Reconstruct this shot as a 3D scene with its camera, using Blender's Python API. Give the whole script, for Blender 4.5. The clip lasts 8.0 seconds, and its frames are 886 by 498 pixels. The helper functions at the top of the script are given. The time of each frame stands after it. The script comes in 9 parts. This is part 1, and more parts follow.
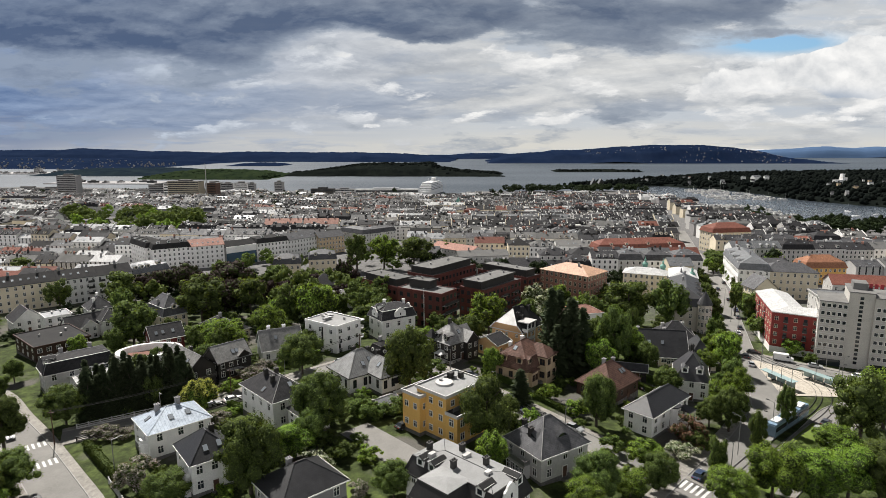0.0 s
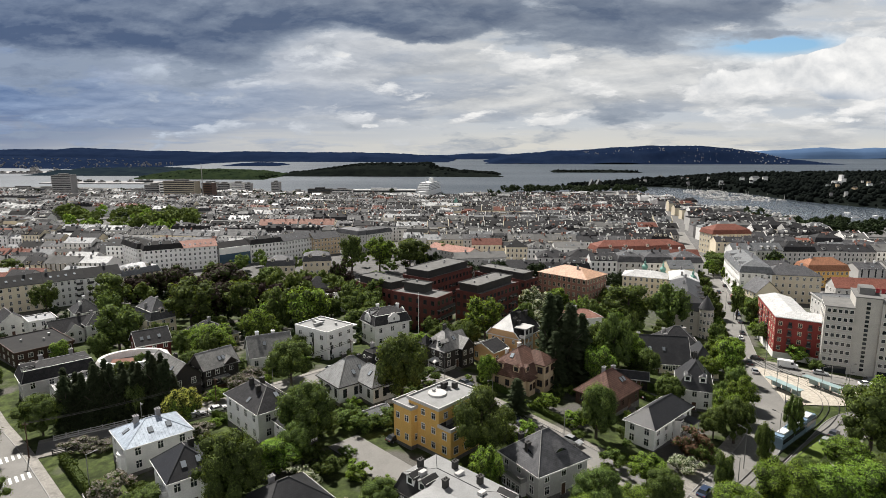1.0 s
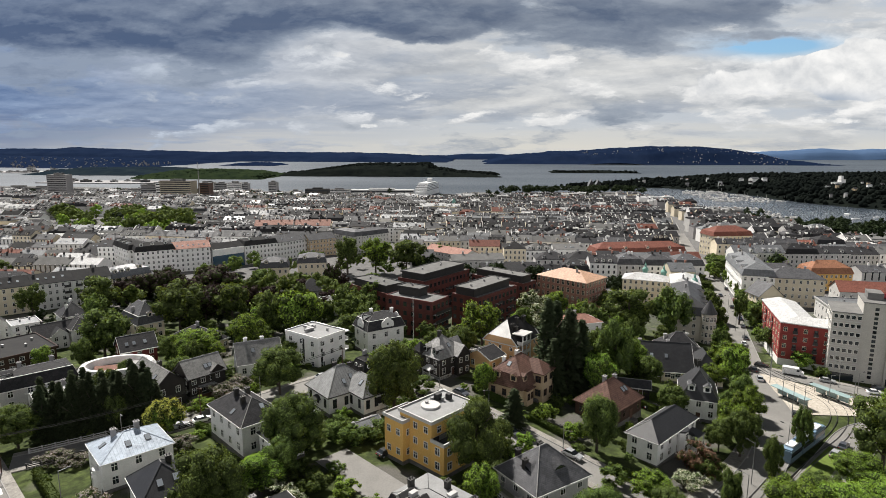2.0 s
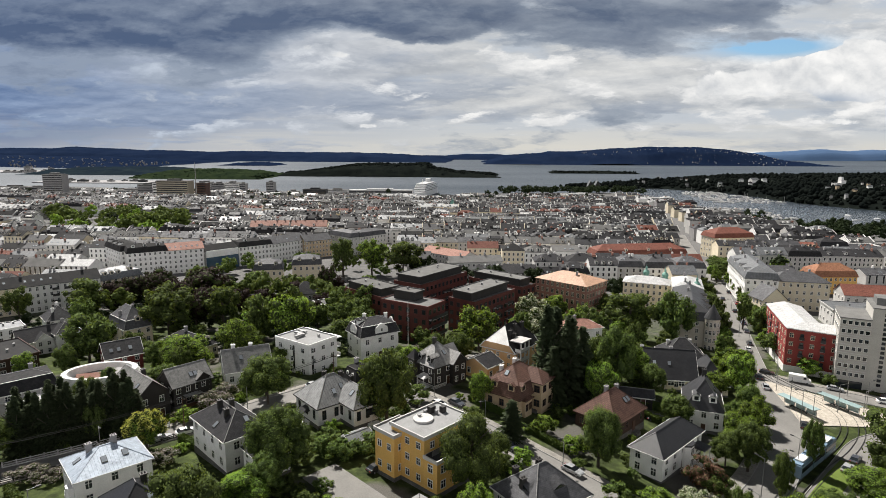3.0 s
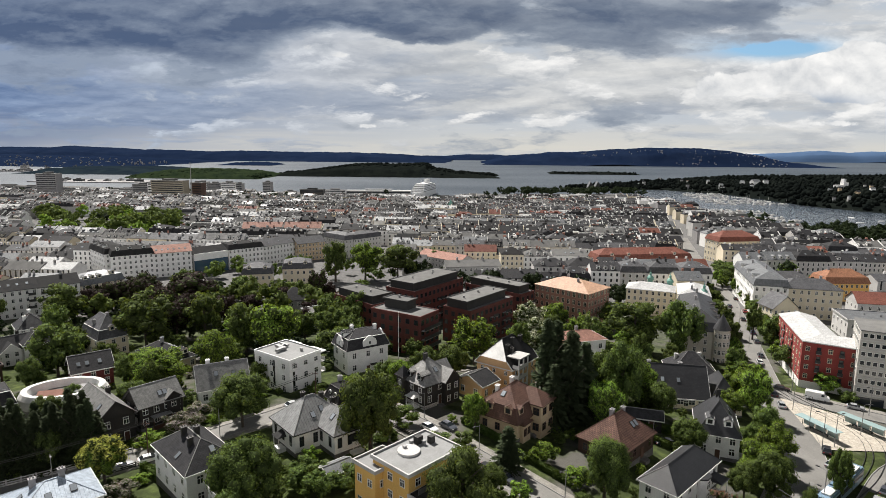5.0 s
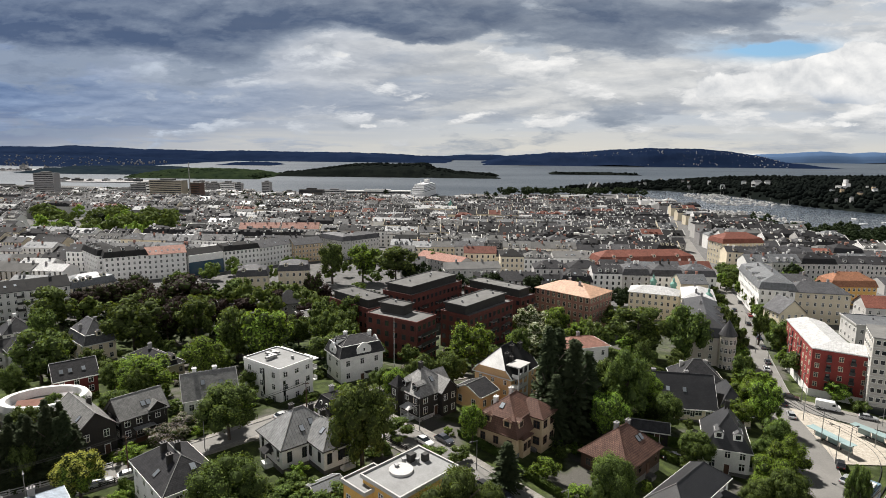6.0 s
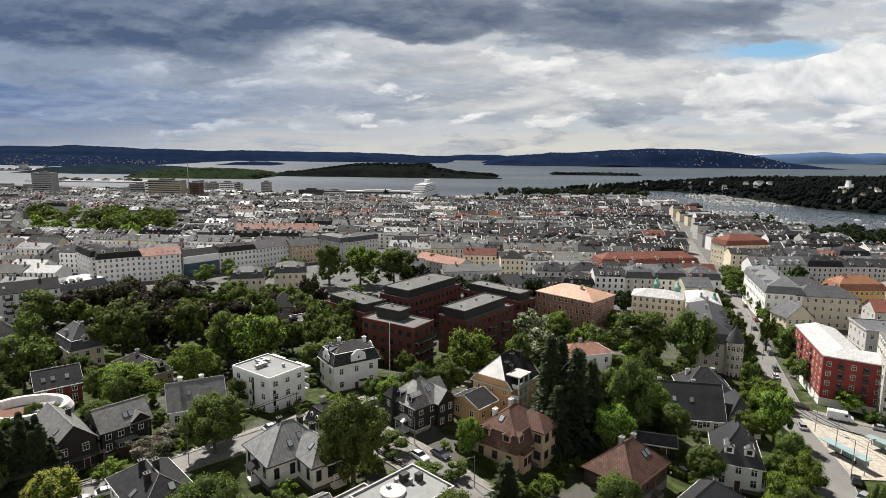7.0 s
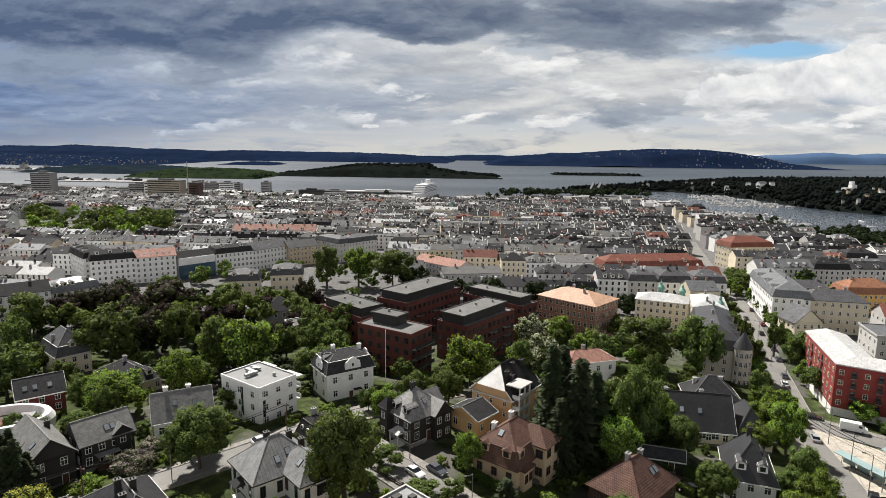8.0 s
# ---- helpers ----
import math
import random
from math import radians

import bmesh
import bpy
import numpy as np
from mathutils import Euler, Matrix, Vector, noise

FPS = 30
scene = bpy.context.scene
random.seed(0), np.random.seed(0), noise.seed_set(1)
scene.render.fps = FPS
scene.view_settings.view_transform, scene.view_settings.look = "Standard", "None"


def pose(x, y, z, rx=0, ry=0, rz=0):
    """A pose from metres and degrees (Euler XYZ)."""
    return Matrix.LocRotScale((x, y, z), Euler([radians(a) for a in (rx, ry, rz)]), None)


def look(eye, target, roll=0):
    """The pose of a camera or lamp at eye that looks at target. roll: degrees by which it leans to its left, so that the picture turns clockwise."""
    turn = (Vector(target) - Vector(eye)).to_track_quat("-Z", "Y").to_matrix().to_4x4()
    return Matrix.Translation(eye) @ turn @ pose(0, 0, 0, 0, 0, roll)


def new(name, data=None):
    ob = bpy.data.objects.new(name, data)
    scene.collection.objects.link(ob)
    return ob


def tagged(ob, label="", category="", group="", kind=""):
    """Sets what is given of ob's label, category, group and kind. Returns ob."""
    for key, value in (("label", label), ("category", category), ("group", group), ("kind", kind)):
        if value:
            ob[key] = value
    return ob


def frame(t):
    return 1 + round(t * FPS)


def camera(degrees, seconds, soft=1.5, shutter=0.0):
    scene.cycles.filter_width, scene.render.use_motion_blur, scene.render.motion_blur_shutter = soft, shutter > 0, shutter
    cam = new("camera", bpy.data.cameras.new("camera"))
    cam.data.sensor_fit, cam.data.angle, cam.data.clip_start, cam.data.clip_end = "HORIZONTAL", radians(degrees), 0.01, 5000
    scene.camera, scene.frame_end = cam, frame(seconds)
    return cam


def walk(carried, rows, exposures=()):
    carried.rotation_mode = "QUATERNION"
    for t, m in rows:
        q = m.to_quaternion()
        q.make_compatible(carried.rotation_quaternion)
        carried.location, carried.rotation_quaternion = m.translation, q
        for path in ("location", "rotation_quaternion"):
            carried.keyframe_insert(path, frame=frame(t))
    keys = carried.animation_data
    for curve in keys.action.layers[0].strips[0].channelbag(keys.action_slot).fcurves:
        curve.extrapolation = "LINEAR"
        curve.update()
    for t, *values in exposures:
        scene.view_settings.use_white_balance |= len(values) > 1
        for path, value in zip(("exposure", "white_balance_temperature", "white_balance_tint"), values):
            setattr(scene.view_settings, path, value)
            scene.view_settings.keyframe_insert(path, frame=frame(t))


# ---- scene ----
cam = camera(73.0, 8.0, soft=0.5)
PATH = [
    (0.0, -0.78, -3.32, 97.34, -9.883, 0.061, 3.034),
    (0.5, -0.42, -0.45, 97.30, -9.872, -0.002, 2.952),
    (1.0, -0.07, 2.44, 97.26, -9.861, -0.063, 2.881),
    (1.5, 0.27, 5.37, 97.22, -9.851, -0.122, 2.819),
    (3.0, 1.26, 14.30, 97.09, -9.824, -0.286, 2.692),
    (3.5, 1.57, 17.31, 97.05, -9.815, -0.337, 2.670),
    (4.0, 1.88, 20.33, 97.01, -9.808, -0.385, 2.658),
    (4.5, 2.18, 23.36, 96.97, -9.801, -0.431, 2.655),
    (6.0, 3.04, 32.47, 96.84, -9.782, -0.558, 2.706),
    (6.5, 3.31, 35.49, 96.80, -9.777, -0.596, 2.743),
    (7.0, 3.58, 38.51, 96.76, -9.773, -0.632, 2.790),
    (7.5, 3.83, 41.51, 96.72, -9.769, -0.666, 2.846),
    (8.0, 4.09, 44.49, 96.68, -9.765, -0.698, 2.913),
]
walk(cam, [(t, pose(x, y, z, 90 + pitch, roll, yaw)) for t, x, y, z, pitch, roll, yaw in PATH])

# ---- sun, sky ----
SUN_AZ, SUN_EL = 124.0, 50.0  # degrees: direction to the sun, counter-clockwise from +x, and its height
sun_way = Vector((math.cos(radians(SUN_AZ)) * math.cos(radians(SUN_EL)), math.sin(radians(SUN_AZ)) * math.cos(radians(SUN_EL)), math.sin(radians(SUN_EL))))
sun = new("sun", bpy.data.lights.new("sun", "SUN"))
sun.data.energy, sun.data.angle, sun.data.color = 8.8, radians(0.6), (1.0, 0.955, 0.895)
sun.matrix_world = look((0, 0, 300), Vector((0, 0, 300)) - sun_way)


def node(tree, kind, ins=None, operation="", clamp=False, color_mix=""):
    n = tree.nodes.new(kind)
    if operation:
        n.operation = operation
    if clamp:
        n.use_clamp = True
    if color_mix:
        n.data_type, n.blend_type = "RGBA", color_mix
    for k, v in (ins or {}).items():
        if isinstance(v, bpy.types.NodeSocket):
            tree.links.new(v, n.inputs[k])
        else:
            n.inputs[k].default_value = v
    return n


def calc(tree, op, a, b=0.0, c=0.0, clamp=False):
    return node(tree, "ShaderNodeMath", {0: a, 1: b, 2: c}, operation=op, clamp=clamp).outputs[0]


def blend(tree, fac, a, b, mode="MIX"):
    return node(tree, "ShaderNodeMix", {0: fac, 6: a, 7: b}, color_mix=mode).outputs[2]


def ramp(tree, fac, *stops):
    n = node(tree, "ShaderNodeValToRGB", {0: fac})
    e = n.color_ramp.elements
    while len(e) < len(stops):
        e.new(0.5)
    for k, (at, col) in enumerate(stops):
        e[k].position, e[k].color = at, (*col, 1)
    return n.outputs[0]


CLOUD_LIGHT = 0.9
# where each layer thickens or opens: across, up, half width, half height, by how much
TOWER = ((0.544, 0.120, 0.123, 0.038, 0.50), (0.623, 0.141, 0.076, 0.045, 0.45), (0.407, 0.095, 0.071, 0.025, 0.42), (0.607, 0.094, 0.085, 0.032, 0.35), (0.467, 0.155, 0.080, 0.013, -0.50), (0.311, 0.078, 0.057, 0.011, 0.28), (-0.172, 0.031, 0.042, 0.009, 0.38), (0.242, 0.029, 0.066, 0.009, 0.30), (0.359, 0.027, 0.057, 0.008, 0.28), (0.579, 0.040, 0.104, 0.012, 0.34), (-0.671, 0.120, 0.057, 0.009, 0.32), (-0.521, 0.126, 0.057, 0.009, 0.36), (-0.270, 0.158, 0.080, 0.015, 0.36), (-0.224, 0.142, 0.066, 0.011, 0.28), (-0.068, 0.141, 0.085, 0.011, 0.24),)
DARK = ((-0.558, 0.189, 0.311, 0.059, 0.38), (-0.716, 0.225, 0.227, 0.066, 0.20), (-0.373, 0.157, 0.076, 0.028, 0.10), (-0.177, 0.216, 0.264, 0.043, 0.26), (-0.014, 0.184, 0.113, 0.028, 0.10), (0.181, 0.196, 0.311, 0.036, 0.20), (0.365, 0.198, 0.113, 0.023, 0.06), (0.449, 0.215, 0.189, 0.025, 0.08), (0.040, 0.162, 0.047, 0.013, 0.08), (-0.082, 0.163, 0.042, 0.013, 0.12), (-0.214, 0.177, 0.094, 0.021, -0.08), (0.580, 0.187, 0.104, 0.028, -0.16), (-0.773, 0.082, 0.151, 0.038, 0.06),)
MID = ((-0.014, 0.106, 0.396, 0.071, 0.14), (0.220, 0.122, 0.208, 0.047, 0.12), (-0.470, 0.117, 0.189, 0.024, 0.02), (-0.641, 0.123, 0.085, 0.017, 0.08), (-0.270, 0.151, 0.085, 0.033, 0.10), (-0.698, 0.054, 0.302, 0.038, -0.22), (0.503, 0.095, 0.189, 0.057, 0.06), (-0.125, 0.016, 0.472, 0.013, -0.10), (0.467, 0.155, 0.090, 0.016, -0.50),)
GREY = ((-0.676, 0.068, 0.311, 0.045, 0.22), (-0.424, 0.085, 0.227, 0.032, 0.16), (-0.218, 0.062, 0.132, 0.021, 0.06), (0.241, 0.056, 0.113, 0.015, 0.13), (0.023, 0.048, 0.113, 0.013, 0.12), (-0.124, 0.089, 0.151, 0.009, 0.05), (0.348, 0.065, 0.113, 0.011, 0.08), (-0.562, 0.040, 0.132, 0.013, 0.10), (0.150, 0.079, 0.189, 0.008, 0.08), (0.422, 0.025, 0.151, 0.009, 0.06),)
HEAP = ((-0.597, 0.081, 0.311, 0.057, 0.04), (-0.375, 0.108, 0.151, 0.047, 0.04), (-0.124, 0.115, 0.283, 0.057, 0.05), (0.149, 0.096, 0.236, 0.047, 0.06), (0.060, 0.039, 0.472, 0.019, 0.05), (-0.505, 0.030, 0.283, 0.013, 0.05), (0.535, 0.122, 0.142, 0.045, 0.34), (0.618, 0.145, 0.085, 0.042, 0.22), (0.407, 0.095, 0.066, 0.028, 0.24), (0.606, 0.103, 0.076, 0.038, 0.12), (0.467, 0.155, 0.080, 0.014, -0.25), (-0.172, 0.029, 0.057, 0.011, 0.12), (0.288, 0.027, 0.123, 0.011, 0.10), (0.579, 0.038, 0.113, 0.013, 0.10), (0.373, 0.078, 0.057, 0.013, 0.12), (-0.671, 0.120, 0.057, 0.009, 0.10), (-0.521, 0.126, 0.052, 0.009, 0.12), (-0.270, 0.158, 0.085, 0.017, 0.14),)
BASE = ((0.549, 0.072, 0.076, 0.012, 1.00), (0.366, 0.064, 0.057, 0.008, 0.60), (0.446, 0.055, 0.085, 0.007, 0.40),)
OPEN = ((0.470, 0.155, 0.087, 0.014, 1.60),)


def build_sky():
    world = bpy.data.worlds.new("sky")
    world.use_nodes = True
    scene.world = world
    t = world.node_tree
    t.nodes.clear()
    clear = node(t, "ShaderNodeTexSky")
    clear.sky_type, clear.sun_disc = "NISHITA", False
    clear.sun_elevation, clear.sun_rotation = radians(SUN_EL), radians(90 - SUN_AZ)
    way = node(t, "ShaderNodeTexCoord").outputs["Generated"]
    x, y, z = node(t, "ShaderNodeSeparateXYZ", {0: way}).outputs
    up = calc(t, "MAXIMUM", z, 0.0)
    ahead = calc(t, "MAXIMUM", y, 0.05)
    u, v = calc(t, "DIVIDE", x, ahead), calc(t, "DIVIDE", z, ahead)
    ground = calc(t, "POWER", calc(t, "MAXIMUM", calc(t, "ADD", v, 0.03), 0.0), 0.8)

    def flat(su, sv, seed, warp, rise=0.0):
        """A plane to draw clouds on, su and sv to the unit across and up, torn by a finer field."""
        q = node(t, "ShaderNodeCombineXYZ", {0: calc(t, "MULTIPLY", u, su), 1: calc(t, "MULTIPLY_ADD", ground, sv, rise), 2: seed}).outputs[0]
        w = node(t, "ShaderNodeTexNoise", {"Vector": q, "Scale": 1.4, "Detail": 6.0, "Roughness": 0.6}).outputs["Color"]
        w = node(t, "ShaderNodeVectorMath", {0: node(t, "ShaderNodeVectorMath", {0: w, 1: (-0.5, -0.5, -0.5)}, operation="ADD").outputs[0], "Scale": warp}, operation="SCALE").outputs[0]
        return node(t, "ShaderNodeVectorMath", {0: q, 1: w}, operation="ADD").outputs[0]

    def noise(q, scale, detail=12.0, gain=0.56):
        return node(t, "ShaderNodeTexNoise", {"Vector": q, "Scale": scale, "Detail": detail, "Roughness": gain}).outputs[0]

    def puffs(q, scale):
        vo = node(t, "ShaderNodeTexVoronoi", {"Vector": q, "Scale": scale, "Detail": 4.0, "Roughness": 0.5})
        vo.normalize = True
        return calc(t, "SUBTRACT", 1.0, vo.outputs["Distance"])

    def patches(rows, start=0.0):
        out = start
        for cu, cv, ru, rv, gain in rows:
            a = calc(t, "POWER", calc(t, "DIVIDE", calc(t, "SUBTRACT", u, cu), ru), 2.0)
            b = calc(t, "POWER", calc(t, "DIVIDE", calc(t, "SUBTRACT", v, cv), rv), 2.0)
            out = calc(t, "MULTIPLY_ADD", calc(t, "EXPONENT", calc(t, "MULTIPLY", calc(t, "ADD", a, b), -1.0)), gain, out)
        return out

    def rise(value, a, b):
        n = node(t, "ShaderNodeMapRange", {0: value, 1: a, 2: b})
        n.interpolation_type = "SMOOTHSTEP"
        return n.outputs[0]

    def lit(now, above, depth, mid=0.5):
        """Light on a cloud whose density is now here and above a little higher up."""
        return calc(t, "MULTIPLY_ADD", calc(t, "SUBTRACT", now, above), depth, mid, clamp=True)

    # thin bright haze behind everything: cream at the horizon, blue rain air to the west
    left = node(t, "ShaderNodeMapRange", {0: u, 1: -0.78, 2: 0.0, 3: 1.0, 4: 0.0}).outputs[0]
    low = calc(t, "EXPONENT", calc(t, "MULTIPLY", calc(t, "MAXIMUM", v, 0.0), -34.0))
    sky = blend(t, left, (0.57, 0.63, 0.71, 1), (0.115, 0.195, 0.38, 1))
    streak = noise(flat(2.2, 34.0, 9.1, 0.25), 1.0, 8.0)
    sky = blend(t, calc(t, "MULTIPLY", rise(streak, 0.42, 0.62), calc(t, "MULTIPLY_ADD", left, -0.25, 0.5)), sky, (0.74, 0.73, 0.7, 1))
    sky = blend(t, calc(t, "MULTIPLY", low, calc(t, "MULTIPLY_ADD", left, -0.5, 0.78)), sky, (0.79, 0.76, 0.68, 1))
    # pale sheet of cloud over the fjord
    qa, qb = flat(3.6, 11.0, 2.3, 0.8), flat(3.6, 11.0, 2.3, 0.8, 0.18)
    na, nb = noise(qa, 1.1), noise(qb, 1.1)
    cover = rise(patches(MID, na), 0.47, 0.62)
    tint = blend(t, lit(na, nb, 3.4, 0.55), (0.42, 0.45, 0.49, 1), (0.84, 0.84, 0.825, 1))
    tint = blend(t, calc(t, "MULTIPLY", left, 0.9), tint, blend(t, 1.0, tint, (0.42, 0.55, 0.82, 1), "MULTIPLY"))
    sky = blend(t, calc(t, "MULTIPLY", cover, 0.88), sky, tint)
    # grey streaks and shreds in front of it
    qa, qb = flat(4.6, 19.0, 5.7, 0.8), flat(4.6, 19.0, 5.7, 0.8, 0.2)
    na, nb = noise(qa, 1.0), noise(qb, 1.0)
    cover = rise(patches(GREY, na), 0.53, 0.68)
    tint = blend(t, lit(na, nb, 2.6, 0.4), (0.215, 0.275, 0.38, 1), (0.62, 0.655, 0.7, 1))
    tint = blend(t, calc(t, "MULTIPLY", left, 0.8), tint, blend(t, 1.0, tint, (0.55, 0.72, 1.02, 1), "MULTIPLY"))
    sky = blend(t, calc(t, "MULTIPLY", cover, 0.8), sky, tint)
    # heaped white clouds with flat bases
    qa, qb = flat(6.0, 14.0, 1.9, 0.8), flat(6.0, 14.0, 1.9, 0.8, 0.24)
    na, nb = (calc(t, "MULTIPLY_ADD", puffs(q, 1.1), 0.42, calc(t, "MULTIPLY", noise(q, 1.3), 0.55)) for q in (qa, qb))
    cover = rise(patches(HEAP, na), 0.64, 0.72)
    tint = blend(t, calc(t, "MULTIPLY_ADD", calc(t, "SUBTRACT", na, nb), 3.6, calc(t, "MULTIPLY_ADD", puffs(qa, 2.6), 0.7, 0.05), clamp=True), (0.4, 0.44, 0.49, 1), (1.06, 1.05, 1.03, 1))
    tint = blend(t, calc(t, "MULTIPLY", left, 1.0), tint, blend(t, 1.0, tint, (0.34, 0.45, 0.63, 1), "MULTIPLY"))
    sky = blend(t, calc(t, "MULTIPLY", cover, 0.92), sky, tint)
    # tall white heaps to the right, lit from above
    qa, qb = flat(9.0, 10.5, 4.4, 0.55), flat(9.0, 10.5, 4.4, 0.55, 0.2)
    na, nb = (calc(t, "MULTIPLY_ADD", puffs(q, 1.0), 0.45, calc(t, "MULTIPLY", noise(q, 1.5, 10.0), 0.5)) for q in (qa, qb))
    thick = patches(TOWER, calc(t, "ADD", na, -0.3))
    cover = rise(thick, 0.6, 0.66)
    glow = calc(t, "MULTIPLY_ADD", calc(t, "SUBTRACT", na, nb), 2.8, calc(t, "MULTIPLY_ADD", puffs(qa, 2.3), 0.8, 0.12), clamp=True)
    tint = blend(t, glow, (0.47, 0.51, 0.56, 1), (1.08, 1.07, 1.05, 1))
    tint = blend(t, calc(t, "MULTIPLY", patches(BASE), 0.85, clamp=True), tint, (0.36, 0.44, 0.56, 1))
    tint = blend(t, calc(t, "MULTIPLY", left, 1.0), tint, blend(t, 1.0, tint, (0.62, 0.66, 0.72, 1), "MULTIPLY"))
    sky = blend(t, cover, sky, tint)
    # the near dark deck with a torn edge
    qa, qb = flat(4.0, 10.5, 7.7, 1.0), flat(4.0, 10.5, 7.7, 1.0, 0.2)
    na, nb = noise(qa, 1.0, 10.0, 0.5), noise(qb, 1.0, 10.0, 0.5)
    deck = patches(DARK, na)
    cover_deck = rise(deck, 0.57, 0.68)
    tint = blend(t, calc(t, "ADD", lit(na, nb, 3.4, 0.25), rise(deck, 0.78, 0.58), clamp=True), (0.085, 0.125, 0.21, 1), (0.34, 0.39, 0.465, 1))
    tint = blend(t, calc(t, "MULTIPLY", left, 0.5), tint, blend(t, 1.0, tint, (0.8, 0.92, 1.12, 1), "MULTIPLY"))
    sky = blend(t, calc(t, "MULTIPLY", cover_deck, 0.93), sky, tint)
    # the unseen deck overhead is dark grey to deepen shade, with slow folds
    ceil = calc(t, "ADD", up, 0.07)
    over = node(t, "ShaderNodeCombineXYZ", {0: calc(t, "DIVIDE", x, ceil), 1: calc(t, "DIVIDE", y, ceil), 2: 0.0}).outputs[0]
    fold = ramp(t, noise(over, 0.62, 8.0), (0.3, (0.036, 0.046, 0.066)), (0.7, (0.09, 0.1, 0.12)))
    sky = blend(t, node(t, "ShaderNodeMapRange", {0: up, 1: 0.24, 2: 0.42}).outputs[0], sky, fold)
    # behind, away from the sun, an unseen bright bank is added as fill light
    fill_bank = ramp(t, noise(over, 0.9, 8.0), (0.3, (0.86, 0.87, 0.91)), (0.7, (1.5, 1.5, 1.54)))
    back = calc(t, "MULTIPLY", node(t, "ShaderNodeMapRange", {0: y, 1: 0.1, 2: -0.35}).outputs[0], node(t, "ShaderNodeMapRange", {0: up, 1: 0.75, 2: 0.4}).outputs[0])
    sky = blend(t, back, sky, fill_bank)
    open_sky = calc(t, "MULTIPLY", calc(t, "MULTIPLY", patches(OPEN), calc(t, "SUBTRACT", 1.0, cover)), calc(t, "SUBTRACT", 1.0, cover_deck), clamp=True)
    fair = node(t, "ShaderNodeBackground", {0: blend(t, 1.0, clear.outputs[0], (0.72, 0.95, 1.12, 1), "MULTIPLY"), 1: 0.11})
    cloudy = node(t, "ShaderNodeBackground", {0: sky, 1: CLOUD_LIGHT})
    mixed = node(t, "ShaderNodeMixShader", {0: open_sky, 1: cloudy.outputs[0], 2: fair.outputs[0]})
    t.links.new(mixed.outputs[0], node(t, "ShaderNodeOutputWorld").inputs[0])


build_sky()

# ---- materials ----


def surface(name, c, c2=None, rough=0.85, metal=0.0, coarse=0.3, fine=5.0, bump=0.12, rand=0.12, pattern="", amount=0.35, spec=0.35):
    m = bpy.data.materials.new(name)
    m.use_nodes = True
    t = m.node_tree
    p = t.nodes["Principled BSDF"]
    tc = node(t, "ShaderNodeTexCoord")
    c2 = c2 or tuple(v * 0.72 for v in c)
    n1 = node(t, "ShaderNodeTexNoise", {"Vector": tc.outputs["Object"], "Scale": coarse, "Detail": 5.0, "Roughness": 0.62}).outputs[0]
    n2 = node(t, "ShaderNodeTexNoise", {"Vector": tc.outputs["Object"], "Scale": fine, "Detail": 4.0, "Roughness": 0.65}).outputs[0]
    col = blend(t, calc(t, "MULTIPLY_ADD", n1, 2.4, -0.75, clamp=True), (*c, 1), (*c2, 1))
    dark = calc(t, "MULTIPLY_ADD", n2, 0.6, 0.7)
    ran = node(t, "ShaderNodeObjectInfo").outputs["Random"]
    dark = calc(t, "MULTIPLY", dark, calc(t, "MULTIPLY_ADD", ran, 2 * rand, 1 - rand))
    height = n2
    uv = node(t, "ShaderNodeSeparateXYZ", {0: tc.outputs["UV"]})
    if pattern in ("tile", "slate", "seam"):
        n3 = node(t, "ShaderNodeTexNoise", {"Vector": tc.outputs["Object"], "Scale": 1.1, "Detail": 7.0, "Roughness": 0.7}).outputs[0]
        dark = calc(t, "MULTIPLY", dark, calc(t, "MULTIPLY_ADD", n3, 1.7, 0.18))
    if pattern in ("tile", "brick", "slate"):
        bw, bh, mort = {"tile": (0.36, 0.42, 0.06), "brick": (0.5, 0.17, 0.02), "slate": (0.6, 0.3, 0.025)}[pattern]
        br = node(t, "ShaderNodeTexBrick", {"Vector": tc.outputs["UV"], "Color1": (1, 1, 1, 1), "Color2": (0.72, 0.72, 0.72, 1), "Mortar": (0.3, 0.3, 0.3, 1),
                                            "Scale": 1.0, "Mortar Size": mort, "Brick Width": bw, "Row Height": bh})
        dark = calc(t, "MULTIPLY", dark, calc(t, "MULTIPLY_ADD", br.outputs["Color"], amount, 1 - amount))
        height = calc(t, "MULTIPLY_ADD", br.outputs["Color"], 1.2, n2)
    elif pattern in ("seam", "board", "plank"):
        axis, step, wide = {"seam": (0, 0.62, 0.1), "board": (1, 0.22, 0.16), "plank": (0, 0.3, 0.14)}[pattern]
        line = calc(t, "LESS_THAN", calc(t, "FRACT", calc(t, "DIVIDE", uv.outputs[axis], step)), wide)
        dark = calc(t, "MULTIPLY", dark, calc(t, "MULTIPLY_ADD", line, -amount, 1.0))
        height = calc(t, "ADD", n2, line)
    col = blend(t, 1.0, col, node(t, "ShaderNodeCombineColor", {0: dark, 1: dark, 2: dark}).outputs[0], "MULTIPLY")
    t.links.new(col, p.inputs["Base Color"])
    rg = calc(t, "MULTIPLY_ADD", n1, 0.3, rough - 0.15, clamp=True)
    t.links.new(rg, p.inputs["Roughness"])
    p.inputs["Metallic"].default_value = metal
    p.inputs["Specular IOR Level"].default_value = spec
    if bump:
        b = node(t, "ShaderNodeBump", {"Strength": bump, "Distance": 0.06, "Height": height})
        t.links.new(b.outputs[0], p.inputs["Normal"])
    return m


